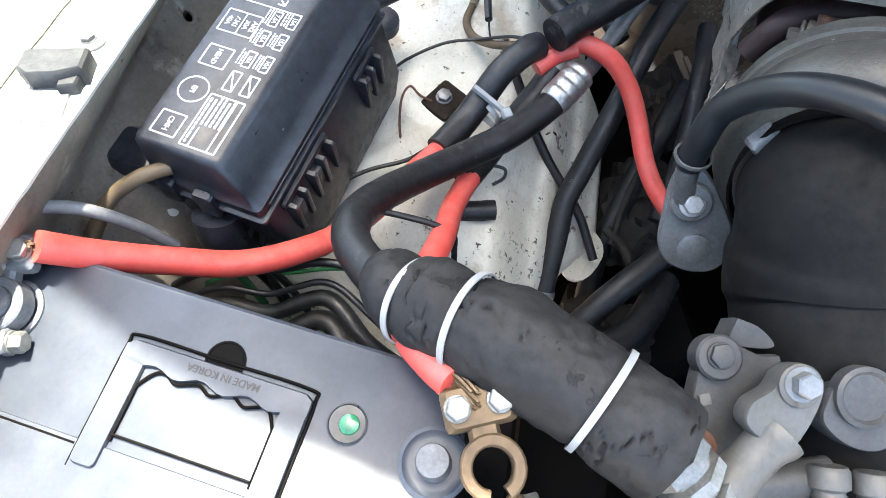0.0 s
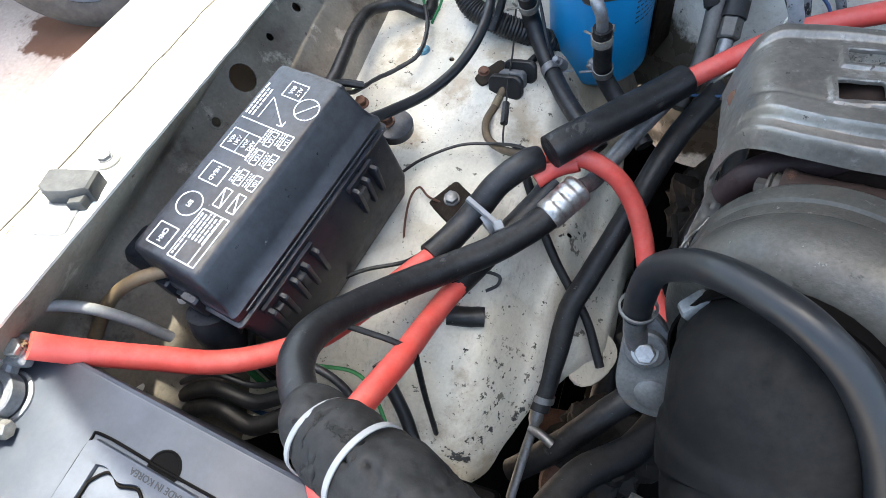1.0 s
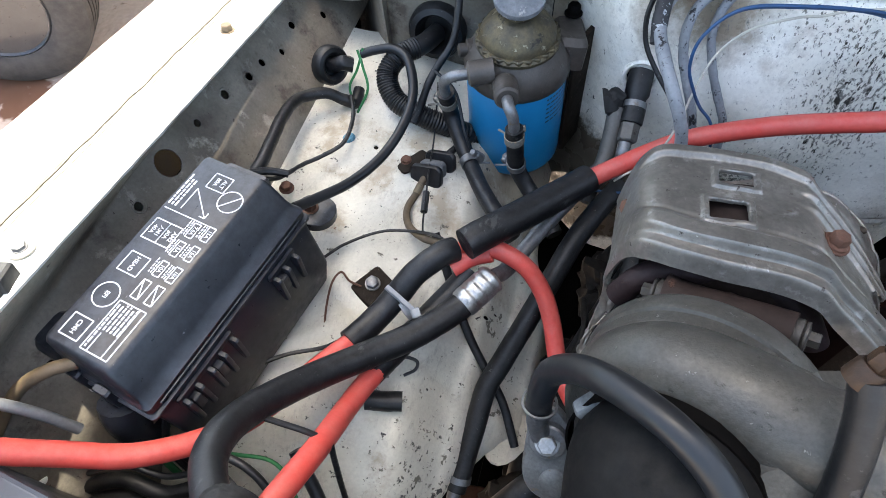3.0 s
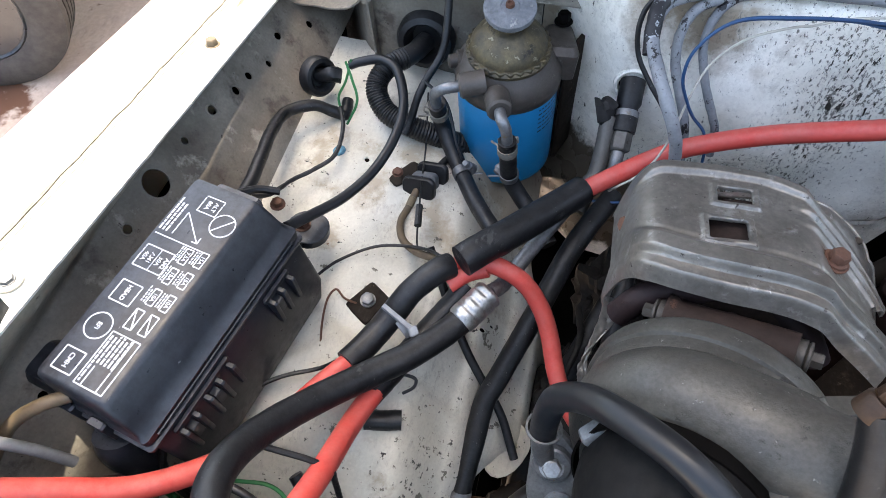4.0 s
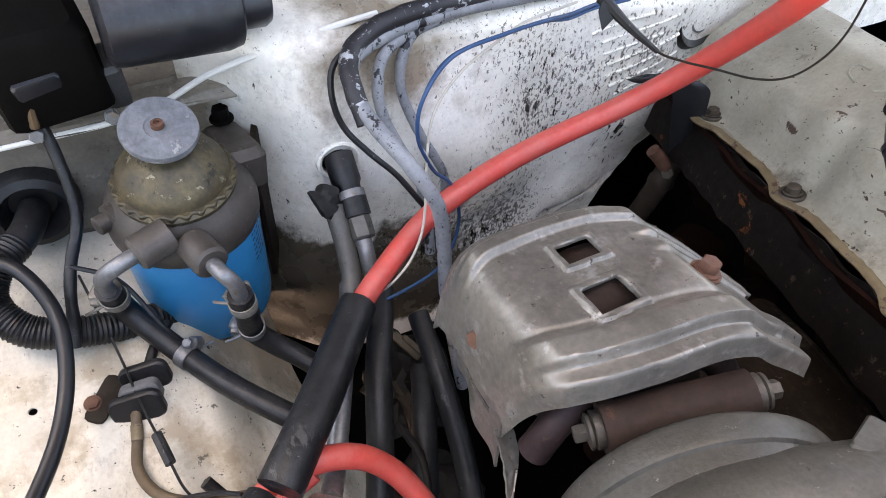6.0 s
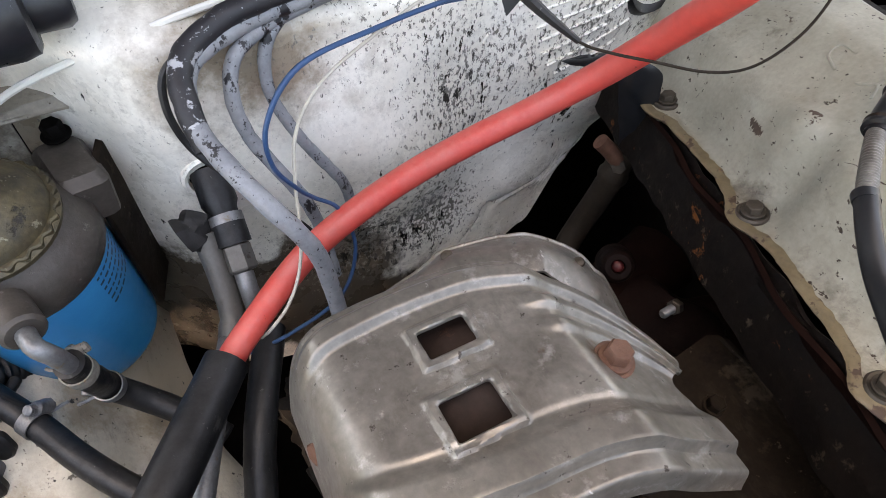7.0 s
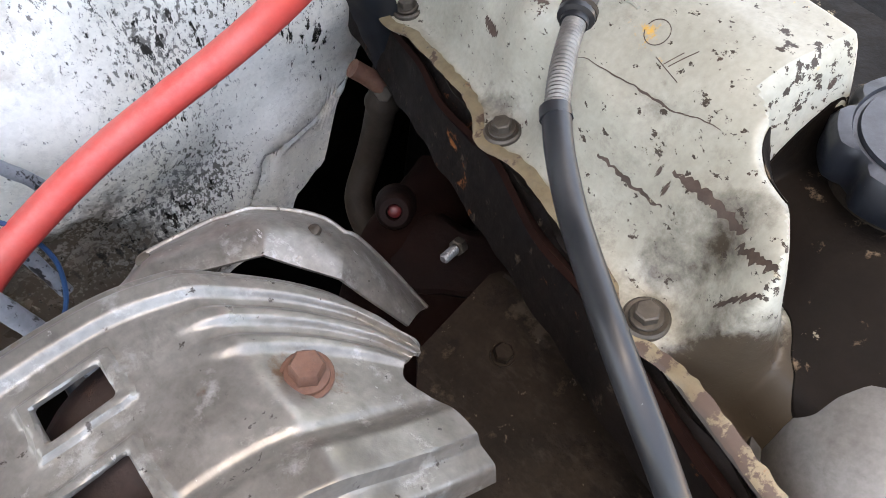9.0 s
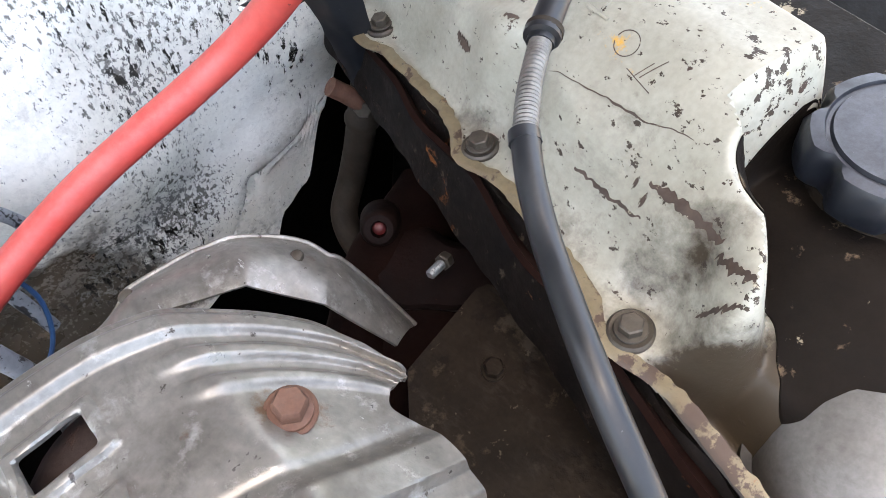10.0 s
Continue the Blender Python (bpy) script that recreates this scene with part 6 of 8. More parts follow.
def build_firewall_things():
    # heater pipe union
    t = thing("heater_union", (0.12, 0.19, 0.93), "heater pipes with a torn rubber bung in the firewall", "pipe fitting")
    part("rubber_bung", lathe(bmesh.new(), [(0.0115, -0.012), (0.0115, 0.010), (0.0095, 0.014), (0.0090, 0.024)], axis_frame((0.124, 0.209, 0.956), (-0.02, -0.85, -0.42)), 24), M_RUBBER, t)
    part("band", lathe(bmesh.new(), [(0.0100, -0.003), (0.0112, -0.003), (0.0112, 0.003), (0.0100, 0.003)], axis_frame((0.1235, 0.190, 0.9465), (-0.02, -0.85, -0.42)), 24, closed=False), M_ZINC, t)
    part("rubber_sleeve", tube(bmesh.new(), [(0.1235, 0.189, 0.946), (0.123, 0.176, 0.938)], 0.0112, 18, 4), M_RUBBER, t)
    bm = bmesh.new()
    m = axis_frame((0.1228, 0.1755, 0.9378), (-0.03, -0.85, -0.45), 10)
    loft(bm, [[m @ V(x * k, y * k, z) for x, y in hexagon(0.0098)] for z, k in ((0, 0.9), (0.001, 1), (0.016, 1), (0.0175, 0.85))])
    part("union_nut", bm, M_CASTLIGHT, t)
    part("pipe", tube(bmesh.new(), [(0.122, 0.160, 0.929), (0.1212, 0.150, 0.922), (0.121, 0.135, 0.90)], 0.0062, 12, 5), M_ZINC, t)
    part("second_pipe", tube(bmesh.new(), [(0.108, 0.186, 0.946), (0.108, 0.165, 0.928), (0.106, 0.145, 0.912), (0.100, 0.128, 0.900), (0.096, 0.112, 0.892)], 0.0078, 14, 6, lambda s: 1.0 + 0.22 * (0.55 < s < 0.72)), M_CASTLIGHT, t, "dull alloy pipe with a collar")
    bm = tube(bmesh.new(), [(0.110, 0.196, 0.953), (0.104, 0.188, 0.950), (0.096, 0.186, 0.948)], 0.010, 14, 8, rough=0.7)
    part("torn_foam", bm, M_FOAM, t, "torn black foam")
    # grey sprayed looms
    cable("grey_loom", [(0.33, 0.236, 1.058), (0.24, 0.234, 1.060), (0.19, 0.232, 1.058), (0.1563, 0.2241, 1.0559), (0.1340, 0.2116, 1.0527), (0.1269, 0.1918, 1.0468), (0.1291, 0.1675, 1.0407), (0.142, 0.1390, 1.0266), (0.1555, 0.1240, 1.0040), (0.1625, 0.1205, 0.982), (0.1655, 0.114, 0.950), (0.168, 0.104, 0.905), (0.174, 0.088, 0.85), (0.18, 0.07, 0.80)],
          0.0053, M_GREYWIRE, "black loom blotched with grey overspray", "wiring", 14, sub=10, rough=0.10)
    cable("grey_loom", [(0.33, 0.238, 1.056), (0.25, 0.238, 1.058), (0.19, 0.232, 1.052), (0.160, 0.220, 1.046), (0.150, 0.207, 1.030), (0.152, 0.196, 1.008), (0.162, 0.184, 0.985), (0.172, 0.174, 0.962), (0.178, 0.166, 0.930), (0.180, 0.156, 0.89)], 0.0042, M_GREYWIRE, "grey blotched loom behind the first", "wiring", 12, rough=0.10)
    cable("grey_loom", [(0.25, 0.242, 1.060), (0.20, 0.236, 1.054), (0.178, 0.226, 1.042), (0.172, 0.216, 1.018), (0.180, 0.206, 0.990), (0.192, 0.198, 0.965), (0.204, 0.192, 0.940), (0.208, 0.19, 0.91)], 0.0038, M_GREYWIRE, "short grey blotched loom", "wiring", 12, rough=0.10)
    cable("blotched_loom", [(0.1275, 0.170, 1.036), (0.1255, 0.188, 1.049), (0.1290, 0.206, 1.0570), (0.146, 0.222, 1.062), (0.19, 0.233, 1.066), (0.30, 0.240, 1.062), (0.42, 0.244, 1.056), (0.56, 0.25, 1.05), (0.75, 0.26, 1.05)], 0.0064, M_BLOTCH, "black loom along the firewall top with grey blotches", "wiring", 14, sub=12, rough=0.12)
    cable("dark_wire", [(0.152, 0.222, 1.060), (0.124, 0.214, 1.054), (0.116, 0.204, 1.038), (0.120, 0.194, 1.015), (0.134, 0.180, 0.998), (0.150, 0.168, 0.982), (0.168, 0.155, 0.955)], 0.0022, M_RUBBER, "thin dark wire behind the grey loom", "wire", 8)
    for k, lab in ((0.0, "thin blue wire looping off the firewall"), (0.0034, "second blue wire beside the first")):
        cable("blue_wire", [(0.36, 0.216 - k, 1.056), (0.325, 0.210, 1.060 - k), (0.2912, 0.197, 1.0661 - k), (0.261, 0.1823 + k, 1.0771 - k), (0.2214, 0.1696 + k, 1.0839 - k), (0.1780, 0.1600 + k, 1.0830 - k), (0.1560, 0.1520, 1.0620), (0.1535, 0.1490, 1.0350), (0.1641, 0.1504, 1.0075), (0.1725, 0.1528, 0.9917), (0.186, 0.149, 0.976), (0.190, 0.138, 0.945), (0.172, 0.124, 0.918), (0.13, 0.115, 0.912), (0.09, 0.12, 0.90)][:15 if k == 0 else 10], 0.0013, M_BLUEWIRE, lab, "wire", 8)
    cable("white_wire", [(0.31, 0.214, 1.062), (0.268, 0.212, 1.056), (0.2420, 0.2023, 1.0540), (0.2223, 0.1863, 1.0620), (0.1906, 0.1706, 1.059), (0.1718, 0.1640, 1.037), (0.1633, 0.1515, 1.01), (0.1582, 0.1373, 0.9865), (0.1501, 0.1226, 0.9705), (0.1382, 0.1126, 0.9564), (0.125, 0.108, 0.945), (0.118, 0.112, 0.930)], 0.0010, M_WHITEWIRE, "thin bare white wire", "wire", 6)
    # wire with torn tape
    t = thing("taped_wire", (0.345, 0.19, 1.04), "bare wire with a torn strip of black tape", "wire")
    part("wire", tube(bmesh.new(), [(0.290, 0.168, 1.096), (0.300, 0.150, 1.086), (0.3143, 0.1305, 1.0764), (0.328, 0.118, 1.0745), (0.346, 0.106, 1.073), (0.3700, 0.092, 1.070), (0.392, 0.084, 1.072), (0.418, 0.085, 1.080), (0.440, 0.092, 1.092), (0.47, 0.11, 1.11)], 0.0008, 8, 8), M_PIPEBROWN, t)
    part("tape", tube(bmesh.new(), [(0.288, 0.170, 1.097), (0.300, 0.150, 1.086), (0.3143, 0.1305, 1.0764)], 0.0027, 8, 5, lambda s: 1.6 - s), M_RUBBER, t)
    part("tape_flag", prism(bmesh.new(), [(0, 0), (0.014, -0.003), (0.012, 0.004), (0.002, 0.012)], axis_frame((0.2945, 0.158, 1.089), (-0.3, -0.8, 0.4), 150), 0.0008, 0.0002), M_RUBBER, t)
    # bellmouth grommet at the right of the wall
    t = thing("duct_grommet", (0.455, 0.22, 1.02), "black rubber duct with a torn metal sleeve", "duct")
    m = axis_frame((0.452, 0.222, 1.020), (0.1, -0.9, 0.25))
    part("rubber_flange", lathe(bmesh.new(), [(0.030, -0.012), (0.030, 0.004), (0.026, 0.010), (0.020, 0.006), (0.016, -0.006)], m, 28), M_RUBBER, t)
    part("sleeve", lathe(bmesh.new(), [(0.0135, -0.004), (0.0135, 0.010), (0.0120, 0.0105), (0.0115, -0.004)], m, 24, closed=False), M_ZINC, t)
    # dark rubber drop with a bolt, beside the tunnel
    t = thing("drain_duct", (0.40, 0.14, 0.93), "limp dark rubber drain duct with a bolt", "duct")
    def strap(u, v):
        p = spline([(0.372, 0.176, 1.002), (0.382, 0.164, 1.014), (0.3935, 0.152, 1.012), (0.4000, 0.146, 0.990), (0.4045, 0.143, 0.962), (0.4090, 0.140, 0.935), (0.411, 0.140, 0.915)], 8)
        k = u * (len(p) - 1)
        i = min(int(k), len(p) - 2)
        w = (0.0155 - 0.0100 * sm(0.35, 1.0, u)) * (v - 0.5) * 2
        return p[i].lerp(p[i + 1], k - i) + V(0.72, -0.62, 0.10) * w + V(-0.4, -0.5, 0.4) * (0.004 * math.cos((v - 0.5) * 3.1)) + V(lump((u * 6, v * 2, 1), 2, 0.0015), 0, 0)
    part("duct", sheet(strap, 48, 10, 0.0022), M_HOSEGREY, t)
    bolt("duct_bolt", (0.4053, 0.1388, 0.9225), (-0.6, -0.5, 0.35), 0.0105, M_OLDBOLT, "", parent=t)
    # wiper motor
    t = thing("wiper_motor", (0.03, 0.27, 1.01), "black cylindrical wiper motor with a wiring block", "motor")
    ax_ = V(1.0, 0.05, -0.06).normalized()
    part("motor_body", lathe(bmesh.new(), [(0.022, 0.0), (0.027, 0.003), (0.0275, 0.010), (0.0275, 0.070), (0.0255, 0.078), (0.022, 0.080)], axis_frame((-0.006, 0.252, 1.083), ax_), 32), M_BLACKPL, t)
    part("motor_cap", lathe(bmesh.new(), [(0.0165, 0.0), (0.0165, 0.016), (0.014, 0.020), (0.008, 0.021)], axis_frame((0.073, 0.256, 1.078), ax_), 24), M_BLACKPL, t)
    part("gear_case", box(bmesh.new(), axis_frame((-0.044, 0.268, 1.030), (0, -0.1, 1), 8), 0.062, 0.055, 0.062, 0.008), M_DARK, t, "grimy black gear case")
    part("connector", box(bmesh.new(), axis_frame((-0.048, 0.252, 1.045), (0, -0.4, 1), 10), 0.026, 0.022, 0.024, 0.002), M_BLACKPL, t)
    part("case_plate", box(bmesh.new(), axis_frame((-0.010, 0.266, 1.022), (0, -0.2, 1), 8), 0.014, 0.026, 0.034, 0.003), M_PUMP, t)
    for x, z in ((-0.016, 1.022), (-0.006, 1.018), (-0.060, 1.020)):
        bolt("case_screw", (x, 0.244, z), (0, -0.9, 0.3), 0.008, M_ZINC, "", parent=t, washer=1.2)
    part("lead", tube(bmesh.new(), [(-0.048, 0.246, 1.060), (-0.055, 0.240, 1.045), (-0.058, 0.238, 1.030)], 0.0028, 8, 4), M_BRASSFIT, t)
    t = thing("hinge_bracket", (-0.11, 0.285, 1.03), "black bonnet hinge bracket", "bracket")
    part("arm", box(bmesh.new(), axis_frame((-0.108, 0.290, 1.008), (0.15, -0.1, 1), 25), 0.030, 0.012, 0.075, 0.005), M_BLACKPL, t)
    part("arm", box(bmesh.new(), axis_frame((-0.088, 0.300, 1.010), (0.1, -0.1, 1), 25), 0.010, 0.030, 0.075, 0.003), M_BLACKPL, t)
    t = thing("panel_plug", (-0.1483, 0.1322, 0.901), "small pale blue plug pressed into the panel", "plug")
    part("plug", lathe(bmesh.new(), [(0.0068, -0.002), (0.0066, 0.0012), (0.0050, 0.0024), (0.0026, 0.0020), (0.0008, 0.0012)], axis_frame((-0.1483, 0.1322, 0.9010), (-0.1, 0.04, 0.994)), 20), M_PLUG, t)


# ---- things: engine ----
def shield_drop(x):
    return curve([(0.118, 0.058), (0.1215, 0.033), (0.1255, 0.0165), (0.131, 0.0060), (0.139, 0.0008), (0.150, 0.0), (0.226, 0.0), (0.240, 0.011), (0.262, 0.028), (0.290, 0.052)], x)


def shield_front(x):
    return curve([(0.118, -0.036), (0.135, -0.050), (0.175, -0.058), (0.215, -0.062), (0.250, -0.074), (0.290, -0.086)], x)


def shield_back(x):
    return curve([(0.118, 0.042), (0.128, 0.051), (0.143, 0.057), (0.175, 0.0590), (0.200, 0.0575), (0.218, 0.053), (0.244, 0.041), (0.267, 0.020), (0.275, 0.005), (0.282, -0.012)], x)


def shield_right(y):
    return curve([(-0.090, 0.266), (-0.067, 0.2700), (-0.050, 0.2705), (-0.037, 0.2655), (-0.029, 0.2690), (-0.010, 0.2795), (0.004, 0.2770), (0.012, 0.272), (0.020, 0.267)], y)


WINDOWS = ((0.1735, 0.1945, 0.0135, 0.0270), (0.1670, 0.1890, -0.0210, -0.0040))


def shield_z(x, y):
    d = y - shield_front(x)
    e = shield_back(x) - y
    z = 1.0655 - 0.28 * y - shield_drop(x)
    flank = 0.35 + 0.65 * sm(0.122, 0.136, x)
    # rolled lip, lower ledge, rib and groove along the front
    z -= 0.015 * (1 - sm(-0.001, 0.0065, d)) ** 1.3
    z -= 0.0040 * (1 - sm(0.0125, 0.0170, d)) * flank
    z += 0.0034 * (sm(0.0125, 0.0170, d) - sm(0.0270, 0.0325, d)) * flank
    z -= 0.0010 * math.exp(-((d - 0.0345) / 0.0018) ** 2) * flank
    # ribs along the back
    z += 0.0042 * (sm(0.0075, 0.0110, e) - sm(0.0165, 0.0215, e)) * flank
    z -= 0.010 * (1 - sm(0.0, 0.006, e))
    right = sm(0.212, 0.236, x)
    z += 0.0036 * (sm(0.0245, 0.0280, e) - sm(0.0315, 0.0355, e)) * right
    z += 0.0030 * (sm(0.0385, 0.0415, e) - sm(0.0445, 0.0490, e)) * right * (1 - sm(0.26, 0.28, x) * 0.5)
    for x0, x1, y0, y1 in WINDOWS:
        q = max(x0 - x, x - x1, y0 - y, y - y1)
        z += 0.0024 * (sm(-0.001, 0.0006, q) - sm(0.0028, 0.0048, q))
    return z + lump((x, y, 0), 45, 0.0009)


def build_heat_shield():
    t = thing("turbo_heat_shield", (0.20, 0.0, 1.0), "ribbed pressed steel turbo heat shield with two square windows", "heat shield")
    X0 = 0.1185

    def f(u, v):
        # finer steps where the side drops
        edge = shield_right(shield_back(0.268) + (shield_front(0.268) - shield_back(0.268)) * v)
        x = X0 + (edge - X0) * (u if u > 0.25 else u * u * 2 + u * 0.5)
        y = shield_back(x) + (shield_front(x) - shield_back(x)) * v
        return (x, y, shield_z(x, y))

    cover = part("pressed_cover", sheet(f, 130, 140, 0.0016, flip=True), M_STEEL, t)
    c = bmesh.new()
    for x0, x1, y0, y1 in WINDOWS:
        prism(c, rrect(x0, x1, y0, y1, 0.0016, 3), Matrix.Translation((0, 0, 1.0)), 0.2, 0.0001)
    cut(cover, c)
    # skirt down the side, with its rusty bolt

    def g(u, v):
        y = 0.030 - 0.058 * u
        z = 1.012 - 0.050 * v * (0.6 + 0.4 * u)
        return (0.1235 + 0.003 * v + 0.002 * math.sin(u * 9) * v - 0.006 * u * v, y - 0.012 * v, z - 0.28 * y * 0.6)
    part("side_skirt", sheet(g, 30, 20, 0.0016, lambda u, v: 0.30 < u < 0.78 and 0.30 < v < 0.42), M_STEEL, t)

    def strip(u, v):
        p = spline([(0.1235, -0.028, 0.998), (0.1225, -0.044, 0.988), (0.1180, -0.060, 0.978), (0.1145, -0.074, 0.970), (0.1170, -0.086, 0.962)], 8)
        k = u * (len(p) - 1)
        i = min(int(k), len(p) - 2)
        return p[i].lerp(p[i + 1], k - i) + V(-0.004, -0.002, 0.0) + V(0.010, -0.001, -0.004) * v * (0.75 + 0.4 * math.sin(u * 7 + 1)) + V(0, 0, lump((u * 5, v, 3), 3, 0.002))
    part("skirt_strip", sheet(strip, 40, 6, 0.0016), M_STEEL, t, "bent lower strip of the shield")
    bolt("skirt_bolt", (0.1271, 0.0092, 1.0283), (-0.85, -0.2, 0.35), 0.0095, M_RUST, "", parent=t, washer=1.35)
    bolt("shield_bolt", (0.2395, -0.0165, shield_z(0.2395, -0.0165) + 0.0022), (0.16, 0.10, 1), 0.0098, M_RUST, "", parent=t, washer=1.75, h=0.78, spin=25)
    part("bolt_collar", lathe(bmesh.new(), [(0.0072, 0.0010), (0.0070, 0.0026), (0.0058, 0.0032), (0.0045, 0.0034)], axis_frame((0.2395, -0.0165, shield_z(0.2395, -0.0165) + 0.0022), (0.16, 0.10, 1)), 28), M_RUST, t)

    # lower rear shield strip
    def h(u, v):
        back = V(poly([(0, 0.190), (0.25, 0.222), (0.5, 0.262), (0.75, 0.303), (1, 0.322)], u), poly([(0, 0.096), (0.3, 0.094), (0.55, 0.084), (0.8, 0.050), (1, 0.004)], u), poly([(0, 0.955), (0.3, 0.984), (0.55, 0.990), (0.8, 0.975), (1, 0.935)], u))
        front = V(poly([(0, 0.188), (0.3, 0.222), (0.6, 0.262), (0.8, 0.283), (1, 0.300)], u), poly([(0, 0.082), (0.3, 0.068), (0.6, 0.050), (0.8, 0.025), (1, -0.004)], u), poly([(0, 0.985), (0.3, 1.006), (0.6, 1.008), (0.8, 0.995), (1, 0.965)], u))
        p = back.lerp(front, v) + V(0, 0, 0.006 * math.sin(math.pi * v))
        return p + V(0, 0, lump(p, 50, 0.001))
    t2 = thing("rear_heat_shield", (0.25, 0.07, 0.96), "curved steel heat shield strip behind the turbo", "heat shield")
    part("strip", sheet(h, 48, 14, 0.0016, flip=True), M_STEEL, t2)
    part("rolled_rim", tube(bmesh.new(), [h(u / 24, 0.0) + V(0, 0, 0.0006) for u in range(25)], 0.0014, 8, 2), M_STEEL, t2)
    for u_, v_ in ((0.28, 0.35), (0.70, 0.4)):
        part("rivet", lathe(bmesh.new(), [(0.0036, -0.001), (0.0034, 0.0006), (0.0024, 0.0014), (0.0006, 0.0017)], axis_frame(h(u_, v_), (-0.2, 0.3, 0.9)), 16), M_OLDBOLT, t2)


def build_turbo():
    t = thing("turbocharger", (0.17, -0.08, 0.95), "turbocharger with grey cast compressor and rusty turbine housing", "turbocharger")
    # turbine under the shield
    bm = lathe(bmesh.new(), [(0.020, -0.055), (0.045, -0.050), (0.056, -0.034), (0.058, -0.012), (0.050, 0.004), (0.034, 0.012), (0.030, 0.030)], axis_frame((0.196, -0.026, 1.012), (-0.06, -0.96, 0.26)), 40)
    part("turbine_housing", bm, M_TURBINE, t, "dark rusty turbine housing")
    part("turbine_ring", tube(bmesh.new(), [(0.128, -0.050, 1.012), (0.1366, -0.047, 1.030), (0.1532, -0.041, 1.0375), (0.1859, -0.0385, 1.0405), (0.215, -0.0420, 1.0385), (0.2342, -0.050, 1.031), (0.246, -0.058, 1.015)], 0.0085, 18, 8, rough=0.08), M_SCALE, t, "heat-scaled purple brown turbine ring")
    part("clamp_barrel", tube(bmesh.new(), [(0.1520, -0.0595, 1.0390), (0.1850, -0.0680, 1.0470), (0.2185, -0.0780, 1.0570)], 0.0118, 22, 10, lambda s: 1.0 + 0.10 * (s < 0.06) + 0.06 * (0.45 < s < 0.55), rough=0.05), M_TURBINE, t, "rusty clamp barrel")
    for p, d in (((0.1515, -0.0593, 1.0388), (-0.93, 0.24, -0.25)), ((0.2190, -0.0782, 1.0572), (0.93, -0.28, 0.24))):
        part("bolt_collar", lathe(bmesh.new(), [(0.0090, -0.001), (0.0094, 0.0015), (0.0094, 0.0030), (0.0075, 0.0036), (0.0088, 0.0046), (0.0088, 0.0060), (0.006, 0.0066)], axis_frame(p, d), 24), M_DULLBOLT, t)
        bolt("housing_bolt", V(*p) + V(*d).normalized() * 0.006, d, 0.0080, M_DULLBOLT, "", parent=t, washer=1.1, h=0.7)
    # compressor: back plate, volute and inlet
    c = V(0.1805, -0.110, 1.0168)
    ax = V(-0.33, -0.89, 0.30).normalized()
    m = axis_frame(c, ax)
    rt = V(0.97, -0.20, 0.05)
    rt = (rt - ax * rt.dot(ax)).normalized()
    tp = rt.cross(ax).normalized() * -1
    if tp.z < 0:
        tp = -tp
    part("back_plate", lathe(bmesh.new(), [(0.050, -0.010), (0.066, -0.008), (0.0688, -0.0055), (0.0695, -0.003), (0.0695, 0.006), (0.0690, 0.0075), (0.0672, 0.0085), (0.0668, 0.012), (0.0668, 0.024), (0.0640, 0.028)], m, 72), M_CASTAL, t)
    bm = bmesh.new()
    path, rad = [], []
    for k in range(44):
        a = radians(-120 + 330 * k / 43)
        # from below, round by the side, over the top and off along the outlet
        path.append(c + ax * 0.030 + (rt * -math.cos(a) + tp * math.sin(a)) * (0.0440 + 0.0015 * k / 43))
        rad.append(0.72 + 0.28 * min(1, k / 30))
    last = [k for k in range(44) if -120 + 330 * k / 43 <= 90][-1]
    path = path[:last + 1] + [path[last] + rt * d for d in (0.02, 0.045, 0.07, 0.095, 0.12)]
    rad = rad[:last + 1] + [1.0, 1.0, 1.0, 0.98, 0.97]
    n_ = len(path) - 1
    tube(bm, path, 0.0270, 26, 0, lambda s: rad[min(n_, int(round(s * n_)))])
    part("compressor_volute", bm, M_CASTAL, t, "grey cast aluminium compressor scroll")
    part("volute_face", lathe(bmesh.new(), [(0.058, 0.012), (0.060, 0.030), (0.054, 0.044), (0.044, 0.048), (0.040, 0.060), (0.036, 0.070)], m, 40), M_CASTAL, t)
    top_r = c + ax * 0.026 + tp * 0.058 + rt * 0.052
    part("cast_boss", box(bmesh.new(), axis_frame(top_r + ax * -0.012, tp, 20), 0.022, 0.012, 0.012, 0.0015), M_CASTAL, t)
    part("outlet_flange", lathe(bmesh.new(), [(0.030, 0), (0.031, 0.002), (0.031, 0.008), (0.029, 0.010)], axis_frame(c + ax * 0.030 + tp * 0.0445 + rt * 0.105, rt), 28), M_CASTAL, t)
    part("cast_boss", lathe(bmesh.new(), [(0.016, -0.02), (0.016, 0.008), (0.0135, 0.010), (0.013, 0.012)], axis_frame((0.210, -0.160, 1.062), (-0.1, -0.75, 0.6)), 24), M_CASTAL, t)
    part("cast_boss", lathe(bmesh.new(), [(0.0075, -0.02), (0.0075, 0.014), (0.006, 0.016)], axis_frame((0.190, -0.165, 1.060), (-0.1, -0.75, 0.4)), 16), M_CASTAL, t)
    # actuator bracket plate with its bolt
    b = thing("actuator_bracket", (0.10, -0.15, 0.98), "rounded grey zinc bracket plate with a bright bolt", "bracket")
    m2 = Matrix(((0.9987, 0.0, -0.0502, 0.104), (-0.0392, 0.6222, -0.7826, -0.149), (0.0312, 0.7828, 0.6217, 0.972), (0, 0, 0, 1)))
    out = [(-0.0100, 0.0345), (-0.0150, 0.0240), (-0.0152, 0.0030), (-0.0135, -0.0180), (-0.0050, -0.0310), (0.0130, -0.0345), (0.0270, -0.0270), (0.0285, -0.0050), (0.0130, 0.0210), (-0.0010, 0.0345)]
